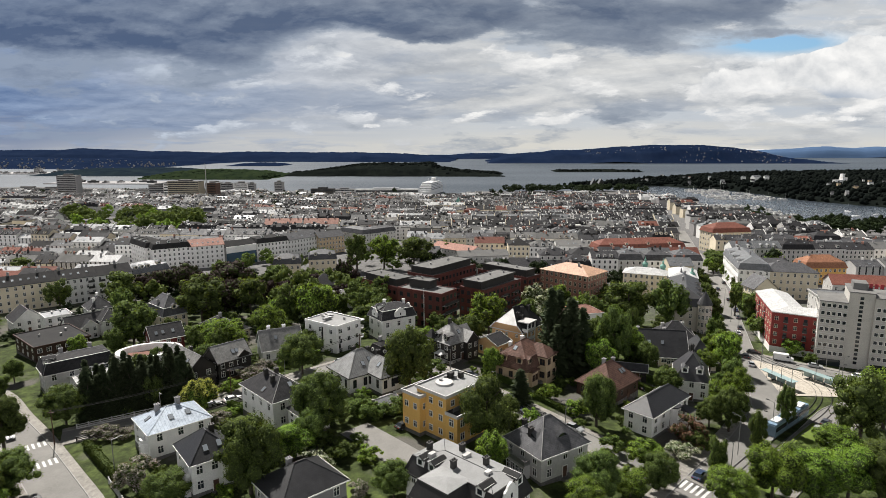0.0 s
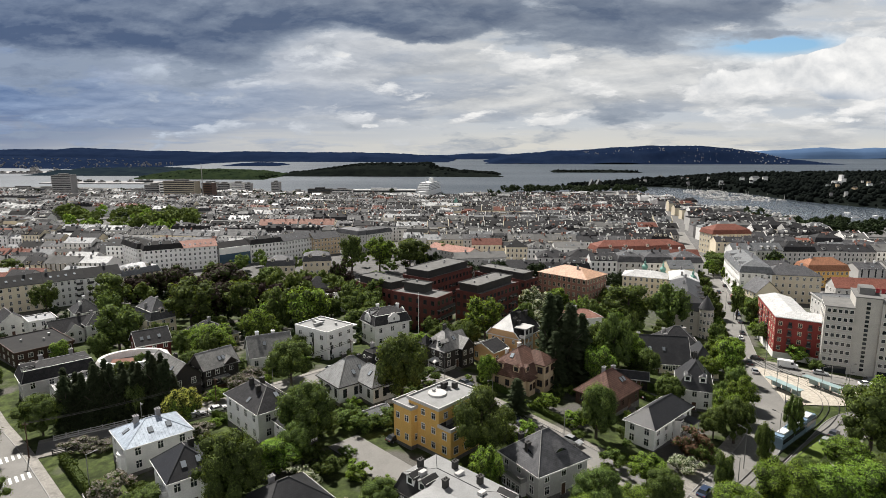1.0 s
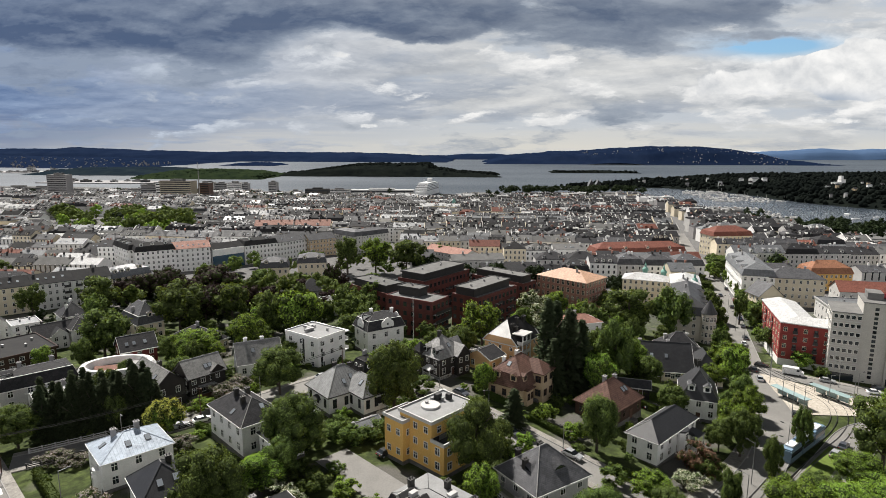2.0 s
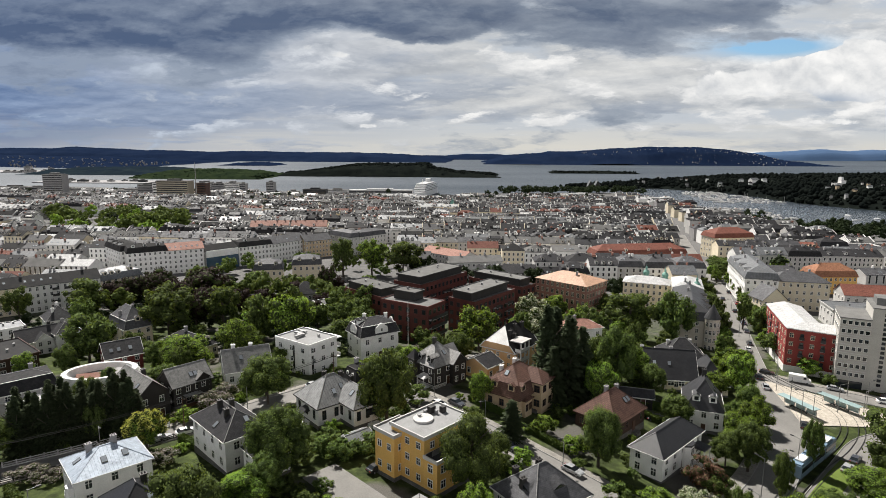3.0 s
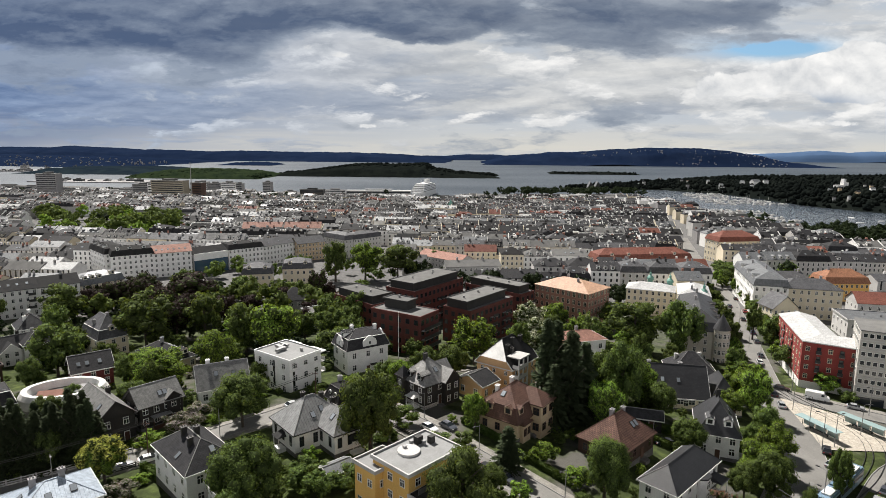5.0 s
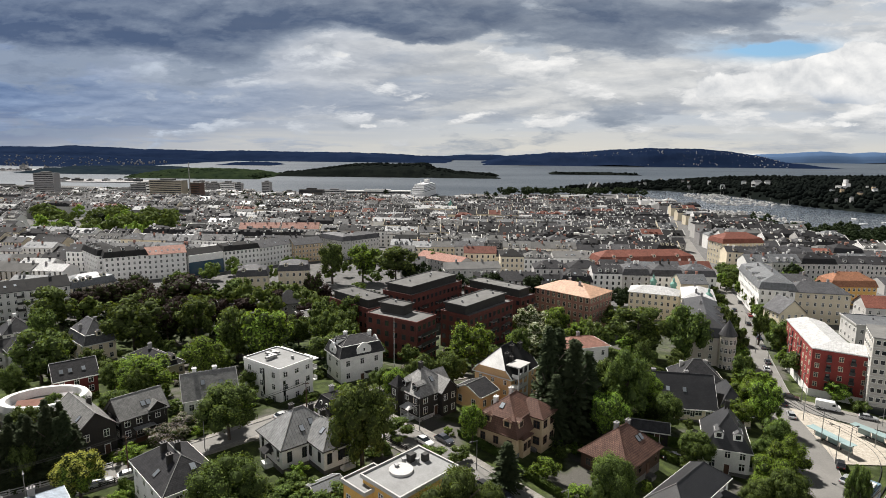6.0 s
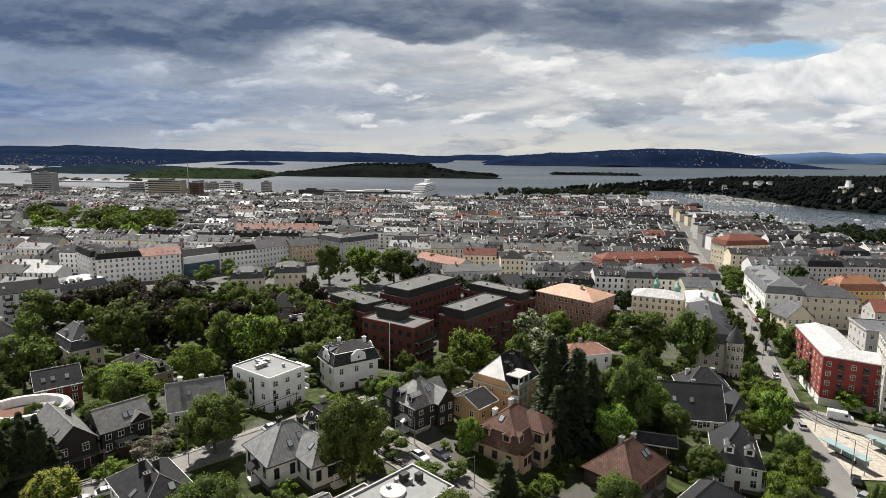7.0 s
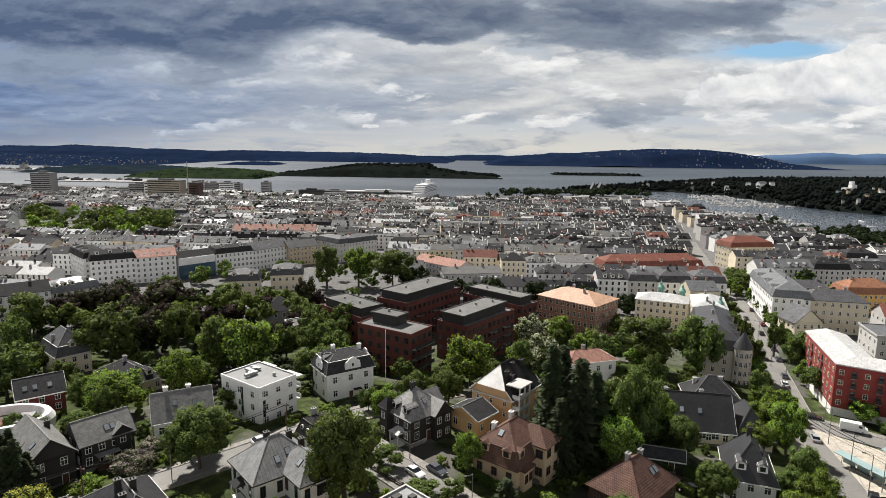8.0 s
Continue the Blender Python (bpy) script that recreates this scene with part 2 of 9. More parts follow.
def leafy(name, c, c2, rand=0.2, thin=0.2):
    m = bpy.data.materials.new(name)
    m.use_nodes = True
    t = m.node_tree
    t.nodes.clear()
    info, geo = node(t, "ShaderNodeObjectInfo"), node(t, "ShaderNodeNewGeometry")
    tc = node(t, "ShaderNodeTexCoord")
    n1 = node(t, "ShaderNodeTexNoise", {"Vector": tc.outputs["Object"], "Scale": 0.6, "Detail": 3.0}).outputs[0]
    mixv = calc(t, "ADD", calc(t, "MULTIPLY", geo.outputs["Random Per Island"], 0.6), calc(t, "MULTIPLY_ADD", n1, 1.4, -0.5), clamp=True)
    col = blend(t, mixv, (*c, 1), (*c2, 1))
    hue = node(t, "ShaderNodeHueSaturation", {"Hue": calc(t, "MULTIPLY_ADD", info.outputs["Random"], 0.02, 0.499), "Saturation": 1.0,
                                              "Value": calc(t, "MULTIPLY_ADD", info.outputs["Random"], 2 * rand, 1 - rand), "Color": col}).outputs[0]
    dif = node(t, "ShaderNodeBsdfPrincipled", {"Base Color": hue, "Roughness": 0.8, "Specular IOR Level": 0.08})
    tra = node(t, "ShaderNodeBsdfTranslucent", {0: blend(t, 1.0, hue, (1.25, 1.15, 0.5, 1), "MULTIPLY")})
    mix = node(t, "ShaderNodeMixShader", {0: thin, 1: dif.outputs[0], 2: tra.outputs[0]})
    t.links.new(mix.outputs[0], node(t, "ShaderNodeOutputMaterial").inputs[0])
    return m


def glassy(name, c, rough=0.06):
    m = bpy.data.materials.new(name)
    m.use_nodes = True
    t = m.node_tree
    p = t.nodes["Principled BSDF"]
    ran = node(t, "ShaderNodeObjectInfo").outputs["Random"]
    t.links.new(blend(t, ran, (*c, 1), (*[v * 0.4 for v in c], 1)), p.inputs["Base Color"])
    p.inputs["Roughness"].default_value, p.inputs["Specular IOR Level"].default_value = rough, 0.6
    return m


def car_paint():
    m = bpy.data.materials.new("car paint")
    m.use_nodes = True
    t = m.node_tree
    p = t.nodes["Principled BSDF"]
    ran = node(t, "ShaderNodeObjectInfo").outputs["Random"]
    n = node(t, "ShaderNodeValToRGB", {0: ran})
    n.color_ramp.interpolation = "CONSTANT"
    e = n.color_ramp.elements
    while len(e) < 6:
        e.new(0.9)
    for k, (at, col) in enumerate(((0, (0.02, 0.02, 0.022)), (0.28, (0.35, 0.36, 0.37)), (0.45, (0.75, 0.75, 0.74)), (0.62, (0.06, 0.065, 0.08)), (0.85, (0.03, 0.05, 0.1)), (0.95, (0.3, 0.03, 0.03)))):
        e[k].position, e[k].color = at, (*col, 1)
    t.links.new(n.outputs[0], p.inputs["Base Color"])
    p.inputs["Roughness"].default_value, p.inputs["Metallic"].default_value, p.inputs["Coat Weight"].default_value = 0.35, 0.2, 0.6
    return m


def ground_mat():
    m = bpy.data.materials.new("garden ground")
    m.use_nodes = True
    t = m.node_tree
    p = t.nodes["Principled BSDF"]
    pos = node(t, "ShaderNodeNewGeometry").outputs["Position"]
    n1 = node(t, "ShaderNodeTexNoise", {"Vector": pos, "Scale": 0.05, "Detail": 4.0}).outputs[0]
    n2 = node(t, "ShaderNodeTexNoise", {"Vector": pos, "Scale": 0.4, "Detail": 6.0, "Roughness": 0.65}).outputs[0]
    n3 = node(t, "ShaderNodeTexNoise", {"Vector": pos, "Scale": 5.0, "Detail": 4.0, "Roughness": 0.7}).outputs[0]
    green = ramp(t, n2, (0.3, (0.02, 0.026, 0.011)), (0.5, (0.042, 0.055, 0.02)), (0.72, (0.09, 0.115, 0.035)))
    yard = ramp(t, n3, (0.3, (0.065, 0.062, 0.055)), (0.7, (0.13, 0.124, 0.11)))
    near = blend(t, ramp(t, n1, (0.54, (0, 0, 0)), (0.6, (1, 1, 1))), green, yard)
    sep = node(t, "ShaderNodeSeparateXYZ", {0: pos})
    town = calc(t, "MULTIPLY_ADD", sep.outputs[1], 0.012, -2.7, clamp=True)
    paved = ramp(t, n2, (0.3, (0.09, 0.09, 0.09)), (0.7, (0.17, 0.165, 0.16)))
    col = blend(t, town, near, paved)
    t.links.new(col, p.inputs["Base Color"])
    p.inputs["Roughness"].default_value, p.inputs["Specular IOR Level"].default_value = 0.95, 0.08
    t.links.new(node(t, "ShaderNodeBump", {"Strength": 0.5, "Distance": 0.15, "Height": n3}).outputs[0], p.inputs["Normal"])
    return m


def water_mat():
    m = bpy.data.materials.new("fjord water")
    m.use_nodes = True
    t = m.node_tree
    p = t.nodes["Principled BSDF"]
    pos = node(t, "ShaderNodeNewGeometry").outputs["Position"]
    sq = node(t, "ShaderNodeMapping", {"Vector": pos, "Scale": (0.3, 1.0, 1.0)}).outputs[0]
    n1 = node(t, "ShaderNodeTexNoise", {"Vector": sq, "Scale": 0.004, "Detail": 4.0}).outputs[0]
    n2 = node(t, "ShaderNodeTexNoise", {"Vector": pos, "Scale": 0.08, "Detail": 6.0, "Roughness": 0.7}).outputs[0]
    t.links.new(ramp(t, n1, (0.35, (0.034, 0.046, 0.06)), (0.65, (0.068, 0.082, 0.098))), p.inputs["Base Color"])
    sep = node(t, "ShaderNodeSeparateXYZ", {0: pos})
    # the sheltered bay lies smooth, the open fjord is rippled by the wind
    calm = calc(t, "MULTIPLY", node(t, "ShaderNodeMapRange", {0: sep.outputs[0], 1: 180.0, 2: 330.0}).outputs[0], node(t, "ShaderNodeMapRange", {0: sep.outputs[1], 1: 1520.0, 2: 1400.0}).outputs[0])
    t.links.new(calc(t, "MULTIPLY_ADD", calm, -0.33, 0.48), p.inputs["Roughness"])
    t.links.new(calc(t, "MULTIPLY_ADD", calm, 0.62, 0.1), p.inputs["Specular IOR Level"])
    t.links.new(node(t, "ShaderNodeBump", {"Strength": 0.9, "Distance": 2.0, "Height": n2}).outputs[0], p.inputs["Normal"])
    return m


def forest_mat(name, c, c2, scale=0.05, spots=0.0, spot=(0.5, 0.45, 0.42)):
    m = bpy.data.materials.new(name)
    m.use_nodes = True
    t = m.node_tree
    p = t.nodes["Principled BSDF"]
    pos = node(t, "ShaderNodeNewGeometry").outputs["Position"]
    n1 = node(t, "ShaderNodeTexNoise", {"Vector": pos, "Scale": scale, "Detail": 7.0, "Roughness": 0.7}).outputs[0]
    n2 = node(t, "ShaderNodeTexNoise", {"Vector": pos, "Scale": scale * 0.12, "Detail": 3.0}).outputs[0]
    col = blend(t, calc(t, "MULTIPLY_ADD", n1, 3.0, -1.0, clamp=True), (*c, 1), (*c2, 1))
    t.links.new(blend(t, calc(t, "MULTIPLY_ADD", n2, 1.6, -0.5, clamp=True), col, (*[v * 0.7 for v in c], 1)), p.inputs["Base Color"])
    p.inputs["Roughness"].default_value, p.inputs["Specular IOR Level"].default_value = 1.0, 0.0
    return m


WHITE = surface("white render", (0.74, 0.73, 0.71), (0.63, 0.62, 0.6), coarse=0.5, rand=0.08)
PALE = surface("pale grey render", (0.46, 0.45, 0.43), (0.38, 0.37, 0.36), rand=0.1)
CREAM = surface("cream render", (0.64, 0.57, 0.43), (0.56, 0.49, 0.37), rand=0.14)
YELLOW = surface("ochre yellow render", (0.66, 0.41, 0.125), (0.6, 0.365, 0.11), rand=0.05)
PEACH = surface("peach ochre render", (0.65, 0.42, 0.22), (0.57, 0.365, 0.19), rand=0.05)
STONE = surface("grey-beige stone render", (0.5, 0.46, 0.4), (0.42, 0.385, 0.335), rand=0.05)
TAN = surface("tan render", (0.5, 0.385, 0.255), (0.42, 0.325, 0.215), rand=0.05)
GREYWALL = surface("grey render", (0.27, 0.26, 0.26), (0.22, 0.215, 0.215), rand=0.1)
BLACKWOOD = surface("black stained timber", (0.022, 0.02, 0.019), (0.035, 0.03, 0.027), pattern="board", rough=0.75)
BROWNWOOD = surface("dark brown timber", (0.06, 0.032, 0.022), (0.04, 0.022, 0.016), pattern="board", rough=0.8)
REDWOOD = surface("oxblood red timber", (0.13, 0.025, 0.022), (0.1, 0.02, 0.018), pattern="board", rough=0.8)
REDWALL = surface("brick red render", (0.24, 0.042, 0.036), (0.19, 0.037, 0.031), rand=0.05)
BRICK = surface("dark red brick", (0.125, 0.036, 0.028), (0.085, 0.028, 0.023), pattern="brick", amount=0.4)
CONCRETE = surface("weathered beige concrete", (0.3, 0.265, 0.2), (0.25, 0.22, 0.17), rand=0.05)
BRICK2 = surface("red brick", (0.36, 0.185, 0.14), (0.29, 0.145, 0.11), pattern="brick", amount=0.4)
WARMGREY = surface("warm grey concrete render", (0.44, 0.42, 0.38), (0.37, 0.355, 0.325), rand=0.05)
PLINTH = surface("rubble plinth", (0.14, 0.135, 0.13), (0.1, 0.095, 0.09), pattern="slate", amount=0.5)
SLATE = surface("dark slate roof", (0.028, 0.028, 0.031), (0.046, 0.045, 0.046), pattern="slate", rough=0.75, rand=0.3, spec=0.1, amount=0.55)
PALESLATE = surface("weathered pale slate roof", (0.3, 0.295, 0.285), (0.2, 0.197, 0.19), pattern="slate", rough=0.6, rand=0.08, spec=0.3, amount=0.5)
GREYROOF = surface("grey slate roof", (0.088, 0.088, 0.092), (0.055, 0.055, 0.059), pattern="slate", rough=0.66, rand=0.35, spec=0.16, amount=0.5)
MIDSLATE = surface("worn grey slate roof", (0.2, 0.198, 0.19), (0.14, 0.139, 0.134), pattern="slate", rough=0.7, rand=0.1, spec=0.2, amount=0.5)
SEAMGREY = surface("grey standing-seam roof", (0.21, 0.213, 0.212), (0.15, 0.152, 0.152), pattern="seam", rough=0.6, rand=0.06, amount=0.5)
BLACKTILE = surface("black glazed tile roof", (0.018, 0.018, 0.02), (0.028, 0.028, 0.03), pattern="tile", rough=0.46, rand=0.15, spec=0.5)
REDTILE = surface("red tile roof", (0.2, 0.08, 0.058), (0.15, 0.06, 0.046), pattern="tile", rough=0.75, rand=0.25, spec=0.12)
BROWNTILE = surface("brown tile roof", (0.165, 0.092, 0.07), (0.1, 0.06, 0.049), pattern="tile", rough=0.7, rand=0.12, amount=0.75, spec=0.12)
ORANGETILE = surface("orange tile roof", (0.3, 0.145, 0.085), (0.24, 0.115, 0.07), pattern="tile", rough=0.75, rand=0.2, spec=0.12)
PINKTILE = surface("faded pink tile roof", (0.33, 0.18, 0.14), (0.27, 0.145, 0.115), pattern="tile", rough=0.75, rand=0.12, spec=0.12)
SALMON = surface("salmon sheet roof", (0.42, 0.26, 0.17), (0.36, 0.22, 0.15), pattern="seam", rough=0.6, rand=0.05)
ZINC = surface("zinc sheet roof", (0.14, 0.145, 0.15), (0.1, 0.105, 0.11), pattern="seam", rough=0.55, metal=0.15, spec=0.35, rand=0.12)
BLUEZINC = surface("pale blue-grey sheet roof", (0.36, 0.41, 0.47), (0.27, 0.31, 0.36), pattern="seam", rough=0.45, metal=0.2, rand=0.05)
BRIGHT = surface("bright galvanised roof", (0.43, 0.43, 0.425), (0.34, 0.34, 0.335), pattern="seam", rough=0.75, metal=0.0, rand=0.1, amount=0.2)
FELT = surface("grey roofing felt", (0.155, 0.153, 0.148), (0.11, 0.109, 0.105), rough=0.95, rand=0.15, spec=0.1)
LIGHTFELT = surface("pale grey roof sheet", (0.26, 0.262, 0.26), (0.2, 0.2, 0.197), rough=0.9, rand=0.1, spec=0.1)
DARKFELT = surface("dark roofing felt", (0.026, 0.026, 0.027), (0.045, 0.044, 0.043), rough=0.9, rand=0.2, spec=0.06)
COPPER = surface("green copper", (0.16, 0.33, 0.27), (0.12, 0.26, 0.22), rough=0.6)
TRIMW = surface("white paint", (0.78, 0.77, 0.74), rough=0.6, bump=0.0, rand=0.04)
DARKTRIM = surface("dark trim", (0.03, 0.028, 0.026), rough=0.6, bump=0.0)
BROWNTRIM = surface("brown trim", (0.09, 0.045, 0.03), rough=0.6, bump=0.0)
METAL = surface("galvanised steel", (0.3, 0.3, 0.3), rough=0.5, metal=0.7, bump=0.0)
DARKMETAL = surface("dark painted steel", (0.05, 0.05, 0.05), rough=0.5, metal=0.4, bump=0.0)
GLASS = glassy("window glass", (0.03, 0.036, 0.042))
BLUEGLASS = glassy("blue facade glass", (0.08, 0.16, 0.25))
SHELTER = glassy("shelter roof glass", (0.35, 0.47, 0.47), 0.15)
ASPHALT = surface("worn asphalt", (0.195, 0.188, 0.175), (0.15, 0.145, 0.135), coarse=0.15, fine=3.0, rand=0.04, rough=0.92)
PAVING = surface("concrete paving", (0.41, 0.37, 0.31), (0.345, 0.31, 0.26), coarse=0.2, pattern="slate", amount=0.2, rand=0.04)
PAVEMENT = surface("grey pavement slabs", (0.225, 0.21, 0.188), (0.18, 0.17, 0.152), coarse=0.2, pattern="slate", amount=0.2, rand=0.04)
KERB = surface("granite kerb", (0.3, 0.29, 0.28), rand=0.05)
PAINT = surface("road paint", (0.6, 0.6, 0.58), (0.45, 0.45, 0.44), coarse=1.2, rand=0.03)
LAWN = surface("mown lawn", (0.13, 0.175, 0.042), (0.1, 0.138, 0.034), coarse=0.3, fine=4.0, bump=0.4, rand=0.1, spec=0.05)
BARK = surface("bark", (0.07, 0.055, 0.042), (0.045, 0.036, 0.03), coarse=1.5, bump=0.4)
TYRE = surface("tyre rubber", (0.02, 0.02, 0.02), bump=0.0)
PAINTCAR = car_paint()
VANWHITE = surface("white vehicle paint", (0.75, 0.75, 0.74), rough=0.35, bump=0.0, rand=0.02)
TRAMBLUE = surface("pale blue tram paint", (0.13, 0.2, 0.27), (0.16, 0.23, 0.3), rough=0.35, bump=0.0)
LAMPRED = surface("red lamp lens", (0.4, 0.02, 0.02), rough=0.3, bump=0.0)
SIGNRED = surface("red sign paint", (0.35, 0.03, 0.04), rough=0.5, bump=0.0)
LEAF = leafy("green leaves", (0.048, 0.07, 0.02), (0.158, 0.205, 0.056), 0.22, 0.32)
# shade inside the crowns is put into this darker leaf colour
INNERSHADE = leafy("inner leaves and twigs", (0.034, 0.046, 0.015), (0.07, 0.09, 0.027), 0.2, 0.12)
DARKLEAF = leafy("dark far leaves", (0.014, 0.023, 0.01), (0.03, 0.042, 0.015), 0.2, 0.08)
LIME = leafy("bright young leaves", (0.1, 0.168, 0.025), (0.24, 0.32, 0.056), 0.22, 0.32)
GOLD = leafy("yellow green leaves", (0.24, 0.26, 0.05), (0.42, 0.42, 0.1), 0.1)
PURPLE = leafy("purple beech leaves", (0.02, 0.013, 0.012), (0.036, 0.023, 0.021), 0.2, 0.15)
FIR = leafy("spruce needles", (0.026, 0.036, 0.019), (0.06, 0.074, 0.036), 0.2, 0.15)
LILAC = leafy("grey lilac bloom", (0.09, 0.1, 0.05), (0.3, 0.25, 0.27), 0.15)
BLOOM = leafy("white bloom", (0.08, 0.12, 0.03), (0.55, 0.53, 0.45), 0.1)
RUST = leafy("copper red leaves", (0.085, 0.05, 0.035), (0.15, 0.085, 0.06), 0.1)
HEDGE = leafy("clipped hedge leaves", (0.03, 0.046, 0.012), (0.085, 0.115, 0.028), 0.15)
GROUND, WATER = ground_mat(), water_mat()
# cloud shade over the islands and peninsula is painted into this low base colour
SHADEFOREST = forest_mat("forest", (0.005, 0.0066, 0.0066), (0.014, 0.017, 0.014))
# the blue haze of distance is put into the next three base colours
HAZEWOOD = forest_mat("far blue woods", (0.0065, 0.013, 0.033), (0.013, 0.022, 0.047), 0.01)
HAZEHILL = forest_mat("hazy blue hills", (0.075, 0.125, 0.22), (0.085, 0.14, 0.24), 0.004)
HAZEISLE = forest_mat("blue-green island woods", (0.009, 0.015, 0.024), (0.02, 0.03, 0.034), 0.02)
GREENISLE = forest_mat("green island woods", (0.012, 0.02, 0.012), (0.036, 0.05, 0.022), 0.03)

# ---- the lie of the land ----
CROSS_X = (-260, -200, -110, -75, -45, -25, 0, 13, 40, 57, 90, 150, 260)
CROSS_Z = (27, 29, 32, 33.3, 36, 37, 37, 36, 33, 30.5, 28.3, 25, 23)


def shore(x):
    return np.interp(x, (-900, -508, -125, -112, -28, -18, 325, 340, 350, 470, 600), (1330, 1246, 1226, 1170, 1170, 1240, 1290, 950, 780, 740, 720))


def land(x, y):
    """Height of the ground: a low ridge of villas that falls to the town and the fjord."""
    cross = np.interp(x, CROSS_X, CROSS_Z)
    fall = np.interp(y, (165, 250, 330), (1, 0.25, 0.0))
    town = np.minimum(np.interp(y, (0, 330, 500, 800, 1150), (23, 23, 18, 10, 3)), 1.5 + np.maximum(shore(x) - y, 0) * 0.05)
    return town + (cross - 23) * fall


# ---- building blocks ----
class Geo:
    """Corners and faces of one mesh, with material slots; metres along and up each face become its UV."""

    def __init__(self):
        self.v, self.f, self.m = [], [], []

    def face(self, *pts, m=0):
        n = len(self.v)
        self.v += [tuple(p) for p in pts]
        self.f.append(tuple(range(n, n + len(pts))))
        self.m.append(m)
        return self

    def box(self, x0, x1, y0, y1, z0, z1, m=0, top=None, bottom=True):
        n = len(self.v)
        self.v += [(x0, y0, z0), (x1, y0, z0), (x1, y1, z0), (x0, y1, z0), (x0, y0, z1), (x1, y0, z1), (x1, y1, z1), (x0, y1, z1)]
        fs = [(0, 1, 5, 4), (1, 2, 6, 5), (2, 3, 7, 6), (3, 0, 4, 7), (4, 5, 6, 7)] + ([(3, 2, 1, 0)] if bottom else [])
        self.f += [tuple(n + k for k in q) for q in fs]
        self.m += [m] * 4 + [m if top is None else top] + ([m] if bottom else [])
        return self

    def prism(self, outline, z0, z1, m=0, top=None):
        """A flat outline (counter-clockwise) drawn up from z0 to z1."""
        k, n = len(outline), len(self.v)
        self.v += [(x, y, z0) for x, y in outline] + [(x, y, z1) for x, y in outline]
        for a in range(k):
            b = (a + 1) % k
            self.f.append((n + a, n + b, n + k + b, n + k + a))
            self.m.append(m)
        self.f += [tuple(range(n + k, n + 2 * k)), tuple(range(n + k - 1, n - 1, -1))]
        self.m += [m if top is None else top, m]
        return self

    def tube(self, a, b, r0, r1, sides=8, m=0):
        a, b = Vector(a), Vector(b)
        q = (b - a).to_track_quat("Z", "Y")
        n = len(self.v)
        for p, r in ((a, r0), (b, r1)):
            for k in range(sides):
                w = 2 * math.pi * k / sides
                self.v.append(tuple(p + q @ Vector((r * math.cos(w), r * math.sin(w), 0))))
        for k in range(sides):
            l = (k + 1) % sides
            self.f.append((n + k, n + l, n + sides + l, n + sides + k))
            self.m.append(m)
        self.f += [tuple(range(n + sides, n + 2 * sides)), tuple(range(n + sides - 1, n - 1, -1))]
        self.m += [m, m]
        return self

    def move(self, mat):
        self.v = [tuple(mat @ Vector(p)) for p in self.v]
        return self

    def join(self, other):
        n = len(self.v)
        self.v += other.v
        self.f += [tuple(k + n for k in q) for q in other.f]
        self.m += other.m
        return self

    def pieces(self):
        """Its separate pieces, each a shape of its own; faces that share a corner hang together."""
        home, root = {}, list(range(len(self.f)))

        def top(k):
            while root[k] != k:
                k = root[k]
            return k

        for k, q in enumerate(self.f):
            for i in q:
                c = tuple(round(a, 3) for a in self.v[i])
                if c in home:
                    root[top(k)] = top(home[c])
                else:
                    home[c] = k
        out = {}
        for k, q in enumerate(self.f):
            out.setdefault(top(k), Geo()).face(*[self.v[i] for i in q], m=self.m[k])
        return list(out.values())

    def mesh(self, name, *mats, smooth=False):
        me = bpy.data.meshes.new(name)
        me.from_pydata(self.v, [], self.f)
        for mt in mats:
            me.materials.append(mt)
        if any(self.m):
            me.polygons.foreach_set("material_index", self.m)
        uv = me.uv_layers.new(name="UVMap")
        for p in me.polygons:
            nz = p.normal
            flat = Vector((-nz.y, nz.x, 0))
            flat = flat.normalized() if flat.length > 1e-3 else Vector((1, 0, 0))
            up = nz.cross(flat)
            for li in p.loop_indices:
                co = me.vertices[me.loops[li].vertex_index].co
                uv.data[li].uv = (co.dot(flat), co.dot(up))
        if smooth:
            me.polygons.foreach_set("use_smooth", [True] * len(me.polygons))
        return me


def part(name, shape, mat, parent, label="", m=None, kind=""):
    """One mesh object under a thing: shape is a Geo or a finished mesh."""
    if isinstance(shape, Geo):
        shape = shape.mesh(name, *(mat if isinstance(mat, (list, tuple)) else [mat]))
    ob = new(name, shape)
    ob.parent = parent
    if m is not None:
        ob.matrix_local = m
    return tagged(ob, label, kind=kind)


def thing(name, x, y, rot, label, category, group="", kind="", z=None, tilt=0):
    ob = new(name)
    ob.empty_display_size = 1
    ob.matrix_world = pose(x, y, float(land(x, y)) if z is None else z, 0, tilt, rot)
    return tagged(ob, label, category, group, kind)


def solo(name, shape, mats, x, y, rot, label, category, group="", kind="", z=None):
    mats = mats if isinstance(mats, (list, tuple)) else [mats]
    ob = new(name, shape.mesh(name, *mats) if isinstance(shape, Geo) else shape)
    ob.matrix_world = pose(x, y, float(land(x, y)) if z is None else z, 0, 0, rot)
    return tagged(ob, label, category, group, kind)


WINDOWS = {}
FOOT = []


